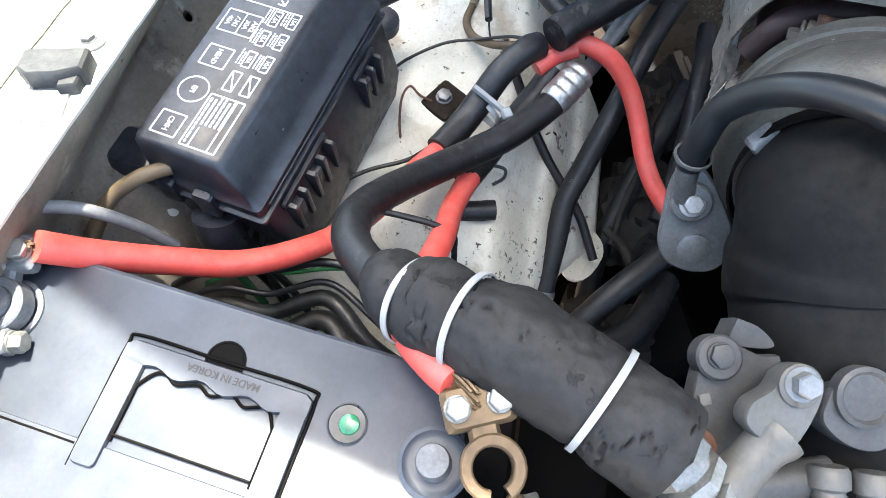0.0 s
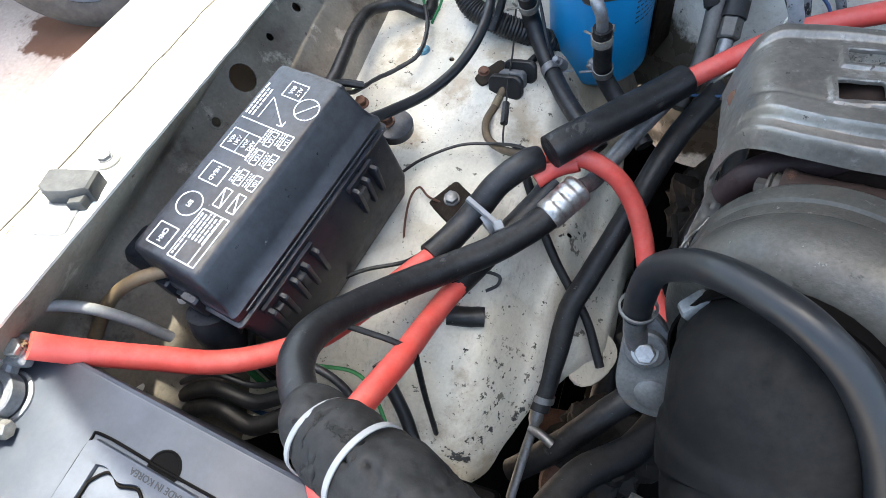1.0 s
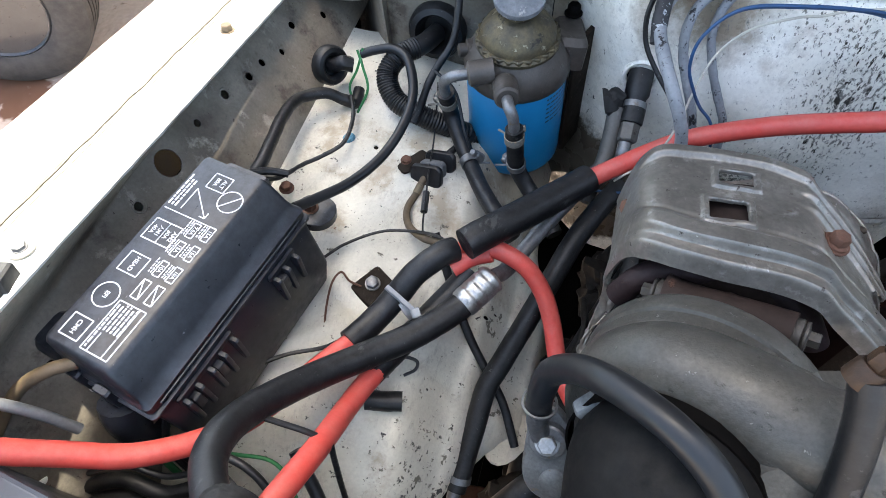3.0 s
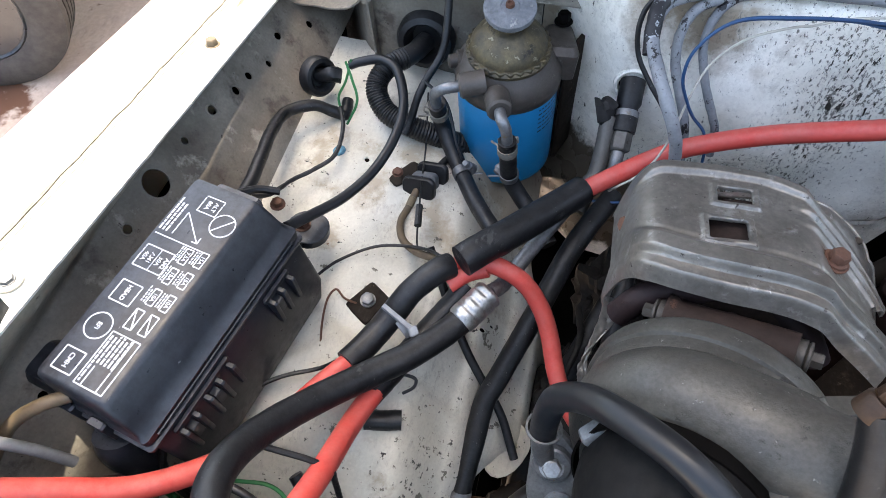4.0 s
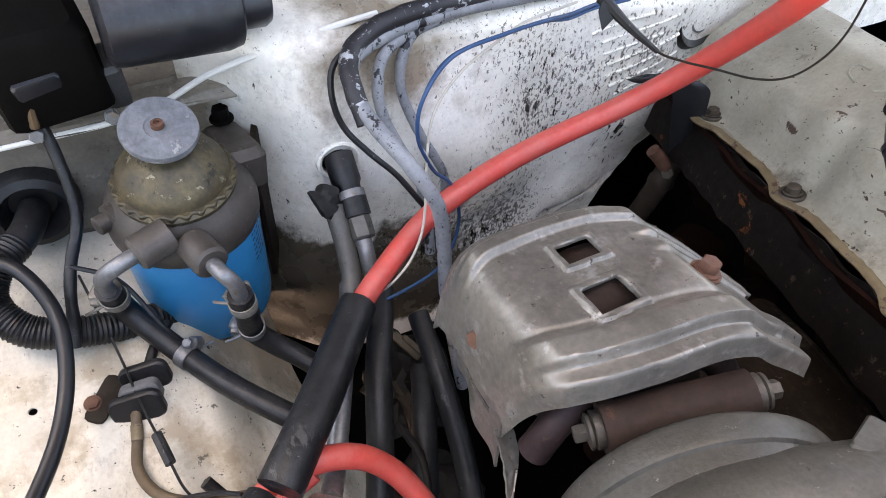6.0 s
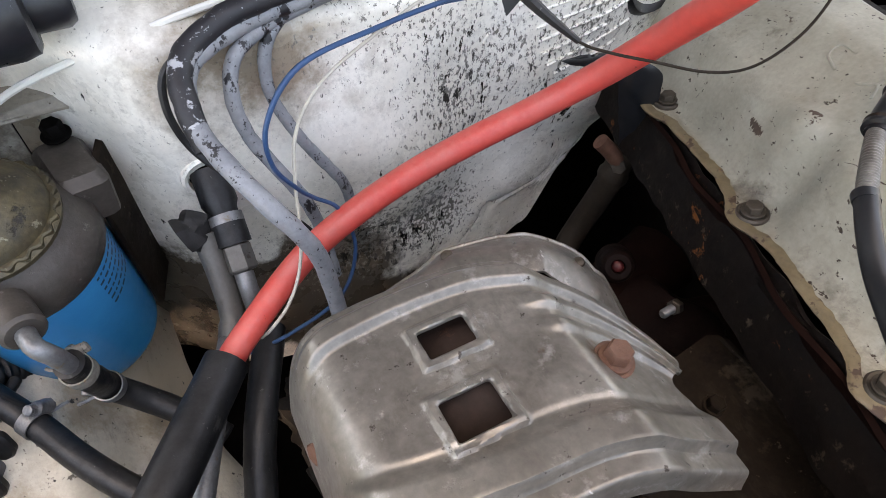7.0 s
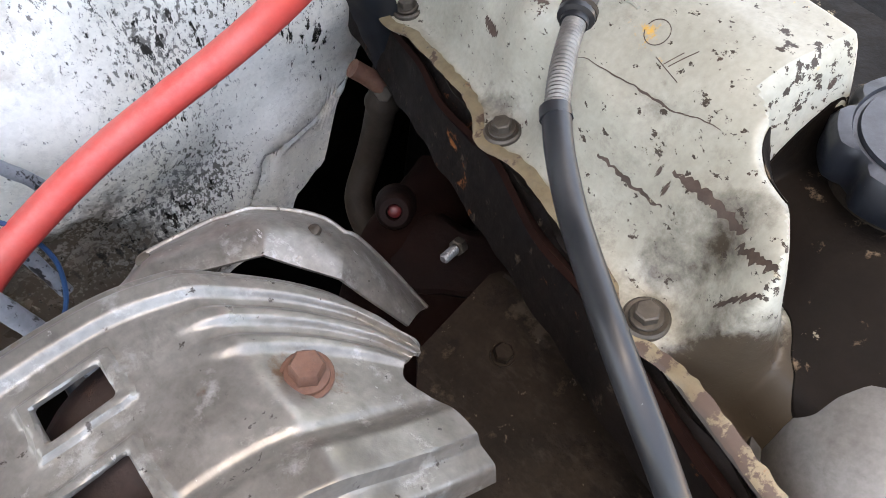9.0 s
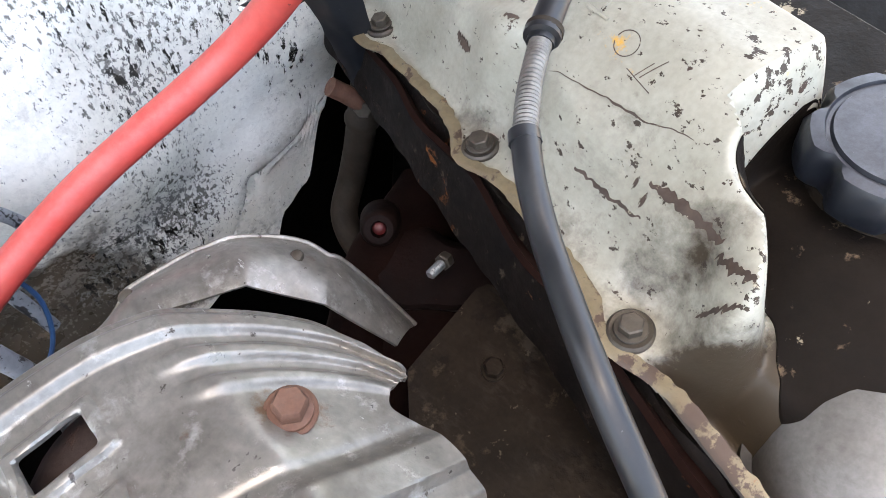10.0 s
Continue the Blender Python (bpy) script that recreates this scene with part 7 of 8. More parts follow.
    part("plate", prism(bmesh.new(), [(p.x, p.y) for p in spline([V(x, y, 0) for x, y in out + out[:1]], 5)[:-1]], m2, 0.0060, 0.0016), M_ZINC, b)
    part("plate_boss", lathe(bmesh.new(), [(0.0125, 0.005), (0.0122, 0.0105), (0.0110, 0.0115), (0.008, 0.0116)], m2 @ Matrix.Translation((-0.0015, 0.0130, 0)), 28), M_ZINC, b)
    bolt("plate_bolt", m2 @ V(-0.0015, 0.0130, 0.0115), m2.to_3x3() @ V(0.05, 0.3, 1), 0.0105, M_CHROME, "", parent=b, washer=1.5, h=0.5)
    part("pressed_dome", lathe(bmesh.new(), [(0.0105, 0.005), (0.0100, 0.0072), (0.0075, 0.0080), (0.002, 0.0082)], m2 @ Matrix.Translation((0.0080, -0.0180, 0)), 28), M_ZINC, b)
    part("clamp_tab", box(bmesh.new(), axis_frame((0.1300, -0.1440, 1.005), (-0.1, -0.8, 0.6), 20), 0.016, 0.030, 0.004, 0.002), M_CASTAL, b)
    # vacuum hose over the compressor
    v = thing("vacuum_hose", (0.09, -0.14, 1.01), "smooth grey-black hose curving over the compressor", "hose")
    part("hose", tube(bmesh.new(), [(0.0925, -0.1385, 1.014), (0.0925, -0.1350, 1.034), (0.0960, -0.1300, 1.053), (0.108, -0.1345, 1.075), (0.122, -0.1445, 1.092), (0.140, -0.1560, 1.101), (0.157, -0.1670, 1.102), (0.175, -0.1800, 1.093), (0.190, -0.1970, 1.076), (0.200, -0.2150, 1.055), (0.206, -0.2300, 1.030)], 0.0080, 20, 10), M_HOSEGREY, v)
    part("wire_clip", lathe(bmesh.new(), [(0.0095, -0.0010), (0.0108, -0.0010), (0.0108, 0.0010), (0.0095, 0.0010)], axis_frame((0.0926, -0.1370, 1.020), (0.02, 0.15, 1)), 24, closed=False), M_ZINC, v)
    part("spigot", tube(bmesh.new(), [(0.0925, -0.1395, 1.012), (0.094, -0.143, 1.000), (0.098, -0.146, 0.985)], 0.0068, 14, 4), M_ZINC, v)
    # inlet rubber
    r = thing("intake_hose", (0.17, -0.22, 1.0), "large ribbed black rubber intake hose", "hose")
    part("bellows", tube(bmesh.new(), [c + ax * 0.052, c + ax * 0.070 + V(0.004, 0, -0.002), (0.166, -0.201, 1.011), (0.174, -0.234, 1.000), (0.194, -0.276, 0.980), (0.214, -0.324, 0.957), (0.232, -0.384, 0.91)], 0.0495, 44, 14, lambda s: 1.0 + 0.055 * (sm(0.24, 0.27, s) - sm(0.34, 0.37, s)) - 0.05 * (sm(0.50, 0.53, s) - sm(0.57, 0.60, s)) + 0.03 * sm(0.62, 0.66, s)), M_DEEPRUBBER, r)
    part("hose_band", lathe(bmesh.new(), [(0.0515, -0.004), (0.0530, -0.004), (0.0530, 0.004), (0.0515, 0.004)], axis_frame(c + ax * 0.060, ax), 40, closed=False), M_DARK, r)
    part("band_screw", box(bmesh.new(), axis_frame((0.1215, -0.1425, 1.046), (-0.5, 0, 0.6), 30), 0.010, 0.016, 0.010, 0.002), M_ZINC, r)
    # brass union to the right of the compressor
    u = thing("oil_union", (0.27, -0.08, 1.03), "brown brass oil pipe union", "pipe fitting")
    m3 = axis_frame((0.2150, -0.1350, 1.144), (0.35, 0.30, 0.8))
    for z0, rr in ((0.0, 0.0052), (0.0085, 0.0040)):
        loftpts = [[m3 @ V(x * k, y * k, z) for x, y in hexagon(rr)] for z, k in ((z0, 0.9), (z0 + 0.001, 1), (z0 + 0.0065, 1), (z0 + 0.0078, 0.85))]
        part("nut", loft(bmesh.new(), loftpts), M_UNION, u)
    part("banjo", lathe(bmesh.new(), [(0.0068, -0.010), (0.0068, -0.002), (0.0055, 0.0)], m3, 20), M_UNION, u)
    part("pipe", tube(bmesh.new(), [(0.2155, -0.137, 1.139), (0.2190, -0.148, 1.125), (0.2220, -0.163, 1.103), (0.2240, -0.178, 1.075), (0.2250, -0.190, 1.04)], 0.0078, 16, 8), M_RUBBER, u, "black hose below the union")


def build_valve_cover():
    t = thing("valve_cover", (0.42, 0.0, 0.99), "cream painted valve cover with chipped enamel and rust", "valve cover")
    e1 = V(0.30, 0.92, -0.25).normalized()
    up = V(-0.10, 0.235, 0.967)
    up = (up - e1 * up.dot(e1)).normalized()
    e2 = e1.cross(up).normalized()
    o = V(0.3615, -0.001, 1.0235)
    CAP = V(0.4437, -0.1042, 1.0772)
    ca, cb = (CAP - o).dot(e1), (CAP - o).dot(e2)

    def rim(a):
        # edge of the deep recess round the filler
        return curve([(-0.18, 0.022), (-0.140, 0.0265), (-0.122, 0.0335), (-0.112, 0.0405), (-0.104, 0.0462), (-0.096, 0.0488), (-0.088, 0.0495), (-0.075, 0.0508), (-0.066, 0.0530), (-0.060, 0.0565), (-0.0555, 0.063), (-0.0520, 0.078), (-0.0490, 0.103), (-0.045, 0.15), (-0.040, 0.20)], a)

    def inside(a, b):
        return (b - rim(a)) / math.hypot(1.0, (rim(a + 0.002) - rim(a - 0.002)) / 0.004)

    def h(a, b):
        edge = 0.0105 + 0.0075 * math.exp(-((a - 0.036) / 0.014) ** 2) + 0.0085 * math.exp(-((a + 0.0775) / 0.014) ** 2)
        z = 0.040 * sm(edge, edge + 0.030, b) + 0.024 * sm(0.030, 0.085, b)
        z += 0.010 * math.exp(-((a - 0.052) / 0.016) ** 2 - ((b - 0.034) / 0.012) ** 2)
        z -= 0.012 * math.exp(-((a + 0.045) / 0.030) ** 2) * sm(0.012, 0.03, b) * (1 - sm(0.035, 0.06, b))
        # the deck ends in a rounded nose and falls away round it
        nose = sm(0.0, -0.016, a + 0.1000 - 0.014 * min(2.0, abs(b - 0.030) / 0.020) ** 2)
        z -= max(0.030 * sm(0.0, 0.018, inside(a, b)), 0.044 * nose * sm(0.004, 0.026, b))
        z -= 0.055 * sm(0.107 + 0.25 * min(0.0, a + 0.045), 0.128, b)
        return z + lump((a, b, 0), 20, 0.0012) * sm(0.012, 0.03, b)

    def brink(a):
        # the flange swells round its bolts and is eaten by rust between them
        return 0.0050 - 0.0085 * (math.exp(-((a - 0.036) / 0.015) ** 2) + math.exp(-((a + 0.0775) / 0.015) ** 2) + math.exp(-((a - 0.15) / 0.015) ** 2)) - 0.004 * sm(0.07, 0.13, a) + lump((a, 0, 7), 90, 0.0010) + lump((a, 0, 3), 260, 0.0005)

    def f(u, v):
        a, b = -0.20 + 0.42 * u, -0.002 + 0.19 * v
        return o + e1 * a + e2 * b + up * h(a, b)
    cov = part("cover_shell", sheet(f, 300, 150, 0.002, lambda u, v: inside(-0.20 + 0.42 * u, -0.002 + 0.19 * v) > 0.0075 or -0.002 + 0.19 * v < brink(-0.20 + 0.42 * u) + 0.002, flip=True), M_COVER, t)
    # oil-soaked recess in a skin of its own
    def basin(u, v):
        a = -0.175 + 0.130 * u
        k = math.hypot(1.0, (rim(a + 0.002) - rim(a - 0.002)) / 0.004)
        b0 = min(0.186, rim(a) + k * (0.0040 + lump((a, 0, 0), 130, 0.0012)))
        b = b0 + (0.19 - b0) * v ** 1.4
        return f((a + 0.20) / 0.42, (b + 0.002) / 0.19) + up * (0.0007 if v > 0 else -0.0004)
    part("oil_basin", sheet(basin, 160, 70, 0.0004, flip=True), M_BASIN, t, "oil-soaked dark recess round the filler")

    # dark skin added in place of the dark parts beyond the deck's edge
    def far_side(u, v):
        a = -0.060 + 0.28 * u
        b = 0.1155 + 0.25 * min(0.0, a + 0.045) + lump((a, 0, 5), 120, 0.0012)
        return f((a + 0.20) / 0.42, (b + (0.186 - b) * v + 0.002) / 0.19) + up * (0.0016 if v > 0 else -0.0003)
    part("far_side", sheet(far_side, 140, 24, 0.0004, flip=True), M_BASIN, t, "dark brown skin over the far side of the cover")
    # long scrapes through the enamel
    for a0, b0, a1, b1, w in ((0.0198, 0.0401, -0.0480, 0.0555, 0.00042), (-0.0445, 0.0410, -0.0800, 0.0425, 0.0020), (-0.0815, 0.0396, -0.1000, 0.0376, 0.0016), (-0.0393, 0.0387, -0.0410, 0.0380, 0.0018), (-0.0459, 0.0369, -0.0478, 0.0362, 0.0021), (0.0840, 0.0290, 0.0700, 0.0275, 0.0016), (0.0543, 0.0398, 0.0480, 0.0430, 0.0022), (-0.0149, 0.0291, -0.0504, 0.0331, 0.0007), (-0.090, 0.0273, -0.101, 0.0330, 0.0013)):
        def chip(u, v):
            wid = w * (0.45 + 0.8 * abs(noise.noise(V(u * 9, a0 * 300, 0))) + 0.3 * noise.noise(V(u * 40, v, a0 * 100))) * math.sin(math.pi * min(0.97, max(0.03, u))) ** 0.4
            a, b = a0 + (a1 - a0) * u, b0 + (b1 - b0) * u + (v - 0.5) * 2 * wid + lump((u * 6, a0 * 90, 3), 2, 0.0012)
            return f((a + 0.20) / 0.42, (b + 0.002) / 0.19) + up * 0.0003
        part("paint_chip", sheet(chip, 40, 2, 0.0002, flip=True), M_CHIP, cov)
    def lip(u, v):
        a = -0.20 + 0.42 * u
        return o + e1 * a + e2 * (brink(a) + (0.0065 + lump((u * 40, 0, 0), 2, 0.0012)) * v) + up * (0.0014 - 0.0010 * (1 - sm(0.0, 0.3, v)))
    part("flange_lip", sheet(lip, 420, 6, 0.0022, flip=True), M_FLANGE, t, "yellowed rusty cover flange")

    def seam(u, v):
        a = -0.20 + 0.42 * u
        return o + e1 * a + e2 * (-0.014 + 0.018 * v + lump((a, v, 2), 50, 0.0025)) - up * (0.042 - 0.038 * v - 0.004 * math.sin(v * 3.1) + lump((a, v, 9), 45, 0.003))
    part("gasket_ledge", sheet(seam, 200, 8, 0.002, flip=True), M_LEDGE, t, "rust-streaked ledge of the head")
    for a in (0.036, -0.0775, 0.150):
        b_ = o + e1 * a + e2 * 0.0105
        part("bolt_pad", lathe(bmesh.new(), [(0.0090, -0.001), (0.0090, 0.0016), (0.0080, 0.0026), (0.0070, 0.0020)], axis_frame(b_, up), 28), M_OLDBOLT, t)
        bolt("cover_bolt", b_ + up * 0.0026, up, 0.0085, M_OLDBOLT, "", parent=t, washer=1.5, h=0.5)
    # stamped letters and the scratch marks on top
    letters = bmesh.new()

    def stroke(pts):
        tube(letters, [f((a + 0.20) / 0.42, (b + 0.002) / 0.19) + up * 0.0002 for a, b in pts], 0.0008, 6, 4)
    for k, shape in enumerate((((0.0, 0.0), (0.012, 0.003), (0.013, 0.010), (0.002, 0.011)), ((0.0, 0.0), (0.006, 0.006), (0.014, 0.001), (0.006, 0.006), (0.005, 0.013)), ((0.0, 0.0), (0.013, 0.0), (0.006, 0.0), (0.006, 0.012)))):
        stroke([(0.075 - 0.030 * k + x, 0.064 + y) for x, y in shape])
    marks = bmesh.new()

    def groove(pts):
        tube(marks, [f((a + 0.20) / 0.42, (b + 0.002) / 0.19) + up * 0.0001 for a, b in pts], 0.0002, 5, 3)
    groove([(0.0005 + 0.0056 * math.cos(q * 0.45), 0.0624 + 0.0042 * math.sin(q * 0.45)) for q in range(14)])
    groove([(-0.0072, 0.0569), (-0.0145, 0.0563), (-0.0218, 0.0558)])
    groove([(-0.0143, 0.0572), (-0.0165, 0.0615), (-0.0190, 0.0660)])
    groove([(-0.0120, 0.0568), (-0.0150, 0.0630)])
    part("engraved_mark", marks, M_CHIP, cov)
    part("stamped_letters", letters, M_COVER, cov)
    # filler neck and cap
    part("filler_neck", lathe(bmesh.new(), [(0.036, 0.0), (0.034, 0.006), (0.028, 0.012), (0.026, 0.026)], axis_frame(CAP - up * 0.014, up), 36), M_PLATE, t, "oil-dark filler neck")
    k_ = thing("oil_filler_cap", CAP + up * 0.012, "grey black scalloped oil filler cap", "filler cap")
    bm = bmesh.new()
    mm = axis_frame(CAP + up * 0.012, up, 15)
    n = 72

    def ring(r, z, dent):
        return [mm @ V((r - dent * sm(0.25, 0.8, math.cos(6 * 2 * math.pi * q / n))) * math.cos(2 * math.pi * q / n), (r - dent * sm(0.25, 0.8, math.cos(6 * 2 * math.pi * q / n))) * math.sin(2 * math.pi * q / n), z) for q in range(n)]
    loft(bm, [ring(0.031, 0, 0.004), ring(0.0325, 0.002, 0.0045), ring(0.0325, 0.014, 0.0045), ring(0.0305, 0.0175, 0.004), ring(0.0262, 0.0178, 0), ring(0.0255, 0.0165, 0), ring(0.0242, 0.0165, 0), ring(0.0235, 0.018, 0)])
    part("cap", bm, M_BLACKPL, k_)
    oc = bmesh.new()
    for pts in (((-0.010, -0.006), (-0.010, 0.004), (0.004, 0.006), (0.009, 0.001), (0.004, -0.004), (-0.004, -0.006), (-0.010, -0.006)), ((0.009, 0.001), (0.014, 0.004))):
        tube(oc, [mm @ V(x, y, 0.0181) for x, y in pts], 0.0007, 6, 3)
    part("moulded_symbol", oc, M_BLACKPL, k_)
    # head and block below, near black to deepen the shade of the gap
    b = thing("cylinder_head", (0.45, -0.05, 0.5), "dark rusty cast iron cylinder head and block", "engine block")

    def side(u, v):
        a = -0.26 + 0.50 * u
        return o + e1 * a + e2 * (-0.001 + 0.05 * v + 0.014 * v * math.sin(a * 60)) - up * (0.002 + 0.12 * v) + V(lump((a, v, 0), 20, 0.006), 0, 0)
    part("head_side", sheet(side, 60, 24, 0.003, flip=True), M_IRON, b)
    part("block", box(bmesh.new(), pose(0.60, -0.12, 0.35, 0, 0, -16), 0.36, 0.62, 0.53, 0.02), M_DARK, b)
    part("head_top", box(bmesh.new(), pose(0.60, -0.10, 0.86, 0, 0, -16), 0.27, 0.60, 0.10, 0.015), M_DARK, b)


def build_engine_side():
    # exhaust manifold
    t = thing("exhaust_manifold", (0.33, 0.03, 0.90), "dark rusty exhaust manifold with a flange hole", "exhaust manifold")
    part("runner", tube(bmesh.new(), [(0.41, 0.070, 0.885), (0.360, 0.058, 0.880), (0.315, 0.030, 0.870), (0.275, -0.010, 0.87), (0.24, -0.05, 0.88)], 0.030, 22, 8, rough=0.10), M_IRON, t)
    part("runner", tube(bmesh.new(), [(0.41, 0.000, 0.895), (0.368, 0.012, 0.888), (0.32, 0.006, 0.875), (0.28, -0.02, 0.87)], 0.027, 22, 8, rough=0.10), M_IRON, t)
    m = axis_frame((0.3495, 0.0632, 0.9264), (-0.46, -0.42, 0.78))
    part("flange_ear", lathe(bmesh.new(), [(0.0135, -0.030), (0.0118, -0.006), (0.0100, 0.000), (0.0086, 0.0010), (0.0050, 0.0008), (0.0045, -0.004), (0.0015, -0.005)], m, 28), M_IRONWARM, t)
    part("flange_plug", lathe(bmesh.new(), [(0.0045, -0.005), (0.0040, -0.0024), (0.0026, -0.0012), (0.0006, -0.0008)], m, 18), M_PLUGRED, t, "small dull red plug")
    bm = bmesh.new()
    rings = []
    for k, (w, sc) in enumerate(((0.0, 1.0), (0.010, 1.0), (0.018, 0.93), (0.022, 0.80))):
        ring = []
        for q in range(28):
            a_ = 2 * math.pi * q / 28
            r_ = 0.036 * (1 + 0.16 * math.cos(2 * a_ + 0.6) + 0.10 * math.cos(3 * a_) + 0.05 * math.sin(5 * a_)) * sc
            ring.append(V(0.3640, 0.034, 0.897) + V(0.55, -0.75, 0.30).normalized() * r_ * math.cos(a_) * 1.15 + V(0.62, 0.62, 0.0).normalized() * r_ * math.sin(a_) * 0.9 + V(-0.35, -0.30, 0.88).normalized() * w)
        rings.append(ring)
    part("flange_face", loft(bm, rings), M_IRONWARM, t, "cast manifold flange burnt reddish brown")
    # shiny stud with its nut, standing out of the flange
    d_ = V(-0.86, -0.12, 0.30).normalized()
    p_ = V(0.3625, 0.0200, 0.9365)
    st = thing("flange_stud", p_, "bright threaded stud with a hex nut on the manifold", "bolt")
    sm_ = axis_frame(p_, d_, 12)
    part("thread", lathe(bmesh.new(), [(0.0024 + 0.0007 * (k % 2), 0.0010 * k) for k in range(18)] + [(0.0018, 0.0185)], sm_, 16), M_ZINC, st)
    bm = bmesh.new()
    loft(bm, [[sm_ @ V(x * k, y * k, z) for x, y in hexagon(0.0052)] for z, k in ((0.0, 0.9), (0.0008, 1.0), (0.0052, 1.0), (0.0060, 0.86))])
    part("nut", bm, M_OLDBOLT, st)
    cable("coolant_pipe", [(0.43, 0.165, 0.935), (0.416, 0.148, 0.930), (0.404, 0.139, 0.912), (0.398, 0.138, 0.880), (0.391, 0.1375, 0.852), (0.374, 0.128, 0.832), (0.366, 0.112, 0.825), (0.362, 0.092, 0.83), (0.36, 0.07, 0.85)], 0.0105, M_PIPEBROWN, "brown stained metal coolant pipe", "pipe", 20, shape=lambda s: 1.16 if s < 0.30 and int(s * 60) % 5 == 0 else 1.0)
    cable("rusty_pipe_stub", [(0.3890, 0.152, 0.942), (0.395, 0.147, 0.936), (0.400, 0.143, 0.930), (0.404, 0.140, 0.925)], 0.0062, M_RUST, "rusty brown pipe stub with a bolt", "pipe", 14, rough=0.06)
    # flat plate with a bolt
    t = thing("cover_plate", (0.32, -0.06, 0.95), "oily brown steel plate with a bolt", "plate")
    out = [(0.360, -0.010), (0.354, -0.0075), (0.298, -0.014), (0.262, -0.055), (0.262, -0.125), (0.300, -0.165), (0.341, -0.150), (0.354, -0.10), (0.364, -0.045), (0.364, -0.016)]
    bm = bmesh.new()
    loft(bm, [[V(x, y, 0.958 - 0.14 * (y + 0.04) - 0.05 * (0.33 - x) + dz) for x, y in out] for dz in (-0.003, 0.0)])
    part("plate", bm, M_PLATE, t)
    bolt("plate_bolt", (0.327, -0.044, 0.9595), (0.02, 0.12, 1), 0.0088, M_PLATE, "", parent=t, washer=1.4, h=0.6)
    part("plate_lip", tube(bmesh.new(), [(0.360, -0.013, 0.955), (0.362, -0.045, 0.959), (0.354, -0.10, 0.968), (0.341, -0.150, 0.974)], 0.0022, 8, 6), M_PLATE, t)
    # throttle cable / hose over the cover
    t = thing("cover_hose", (0.33, -0.03, 1.09), "grey black hose with a sheathed joint over the cover", "hose")
    part("hose", tube(bmesh.new(), [(0.3320, -0.0155, 1.1175), (0.3236, -0.0255, 1.1165), (0.3145, -0.0395, 1.1145), (0.3045, -0.0556, 1.1155), (0.2965, -0.0690, 1.1165), (0.2905, -0.0820, 1.1150), (0.285, -0.10, 1.108), (0.281, -0.13, 1.085), (0.28, -0.17, 1.05)], 0.0043, 18, 8), M_HOSEGREY, t)
    part("hose_lip", tube(bmesh.new(), [(0.3338, -0.0133, 1.1174), (0.3312, -0.0163, 1.1174)], 0.0047, 16, 3, rough=0.12), M_HOSEGREY, t, "frayed end of the hose")
    part("sheath", tube(bmesh.new(), [(0.3325, -0.0150, 1.1172), (0.3400, -0.0090, 1.1172), (0.3484, -0.0030, 1.1165), (0.3600, 0.0040, 1.1140), (0.3680, 0.0085, 1.1125)], 0.0037, 16, 44, lambda s: 1.0 + 0.055 * math.sin(s * 170)), M_SHEATH, t, "wire-wound grey metal sheath")
    part("joint", tube(bmesh.new(), [(0.3665, 0.0078, 1.1125), (0.3740, 0.0120, 1.1135), (0.3865, 0.0178, 1.1160), (0.3930, 0.0205, 1.1165)], 0.0051, 18, 12, lambda s: 1.22 if 0.10 < s < 0.20 or 0.74 < s < 0.84 else (0.90 if s < 0.10 else 1.0)), M_HOSEGREY, t)
    part("joint_collar", lathe(bmesh.new(), [(0.0058, -0.0012), (0.0064, -0.0010), (0.0064, 0.0010), (0.0058, 0.0012)], axis_frame((0.3715, 0.0104, 1.1128), (0.80, 0.45, 0.12)), 24, closed=False), M_PIPEBROWN, t)
    part("torn_sleeve", tube(bmesh.new(), [(0.3915, 0.0200, 1.1165), (0.4000, 0.0235, 1.1170), (0.4090, 0.0270, 1.1175)], 0.0062, 14, 8, lambda s: 1.1 - 0.45 * s, rough=0.55), M_RUBBER, t, "torn black sleeve")
    part("upper_hose", tube(bmesh.new(), [(0.404, 0.0250, 1.1172), (0.4238, 0.0320, 1.1180), (0.446, 0.040, 1.114), (0.48, 0.052, 1.105), (0.54, 0.07, 1.09)], 0.0047, 14, 6), M_HOSEGREY, t)
    # large pale casting near the cap
    t = thing("intake_casting", (0.36, -0.16, 1.05), "pale grey cast aluminium intake housing", "casting")
    part("casting", lathe(bmesh.new(), [(0.053, -0.06), (0.055, -0.01), (0.052, 0.010), (0.042, 0.024), (0.028, 0.033), (0.012, 0.037)], axis_frame((0.374, -0.181, 1.053), (-0.2, 0.1, 1)), 44), M_CASTPALE, t)
    part("joint_ring", lathe(bmesh.new(), [(0.0545, -0.016), (0.0585, -0.015), (0.0595, -0.011), (0.0585, -0.007), (0.0548, -0.006)], axis_frame((0.374, -0.181, 1.053), (-0.2, 0.1, 1)), 44, closed=False), M_RUBBER, t, "black joint ring under the casting")
    # brackets below the lagged hose
    def slab(name, pts, n, th, material, parent, label=""):
        """A cast plate with a rounded outline and softened edges, th thick along n."""
        ring = spline([V(*p) for p in pts + pts[:1]], 5)[:-1]
        c = sum(ring, V(0, 0, 0)) / len(ring)
        return part(name, loft(bmesh.new(), [[c + (p - c) * k - n * d for p in ring] for k, d in ((0.96, th), (1.0, th * 0.7), (1.0, th * 0.16), (0.985, th * 0.05), (0.955, 0.0))]), material, parent, label)
    nb = V(0.05, -0.30, 0.95).normalized()
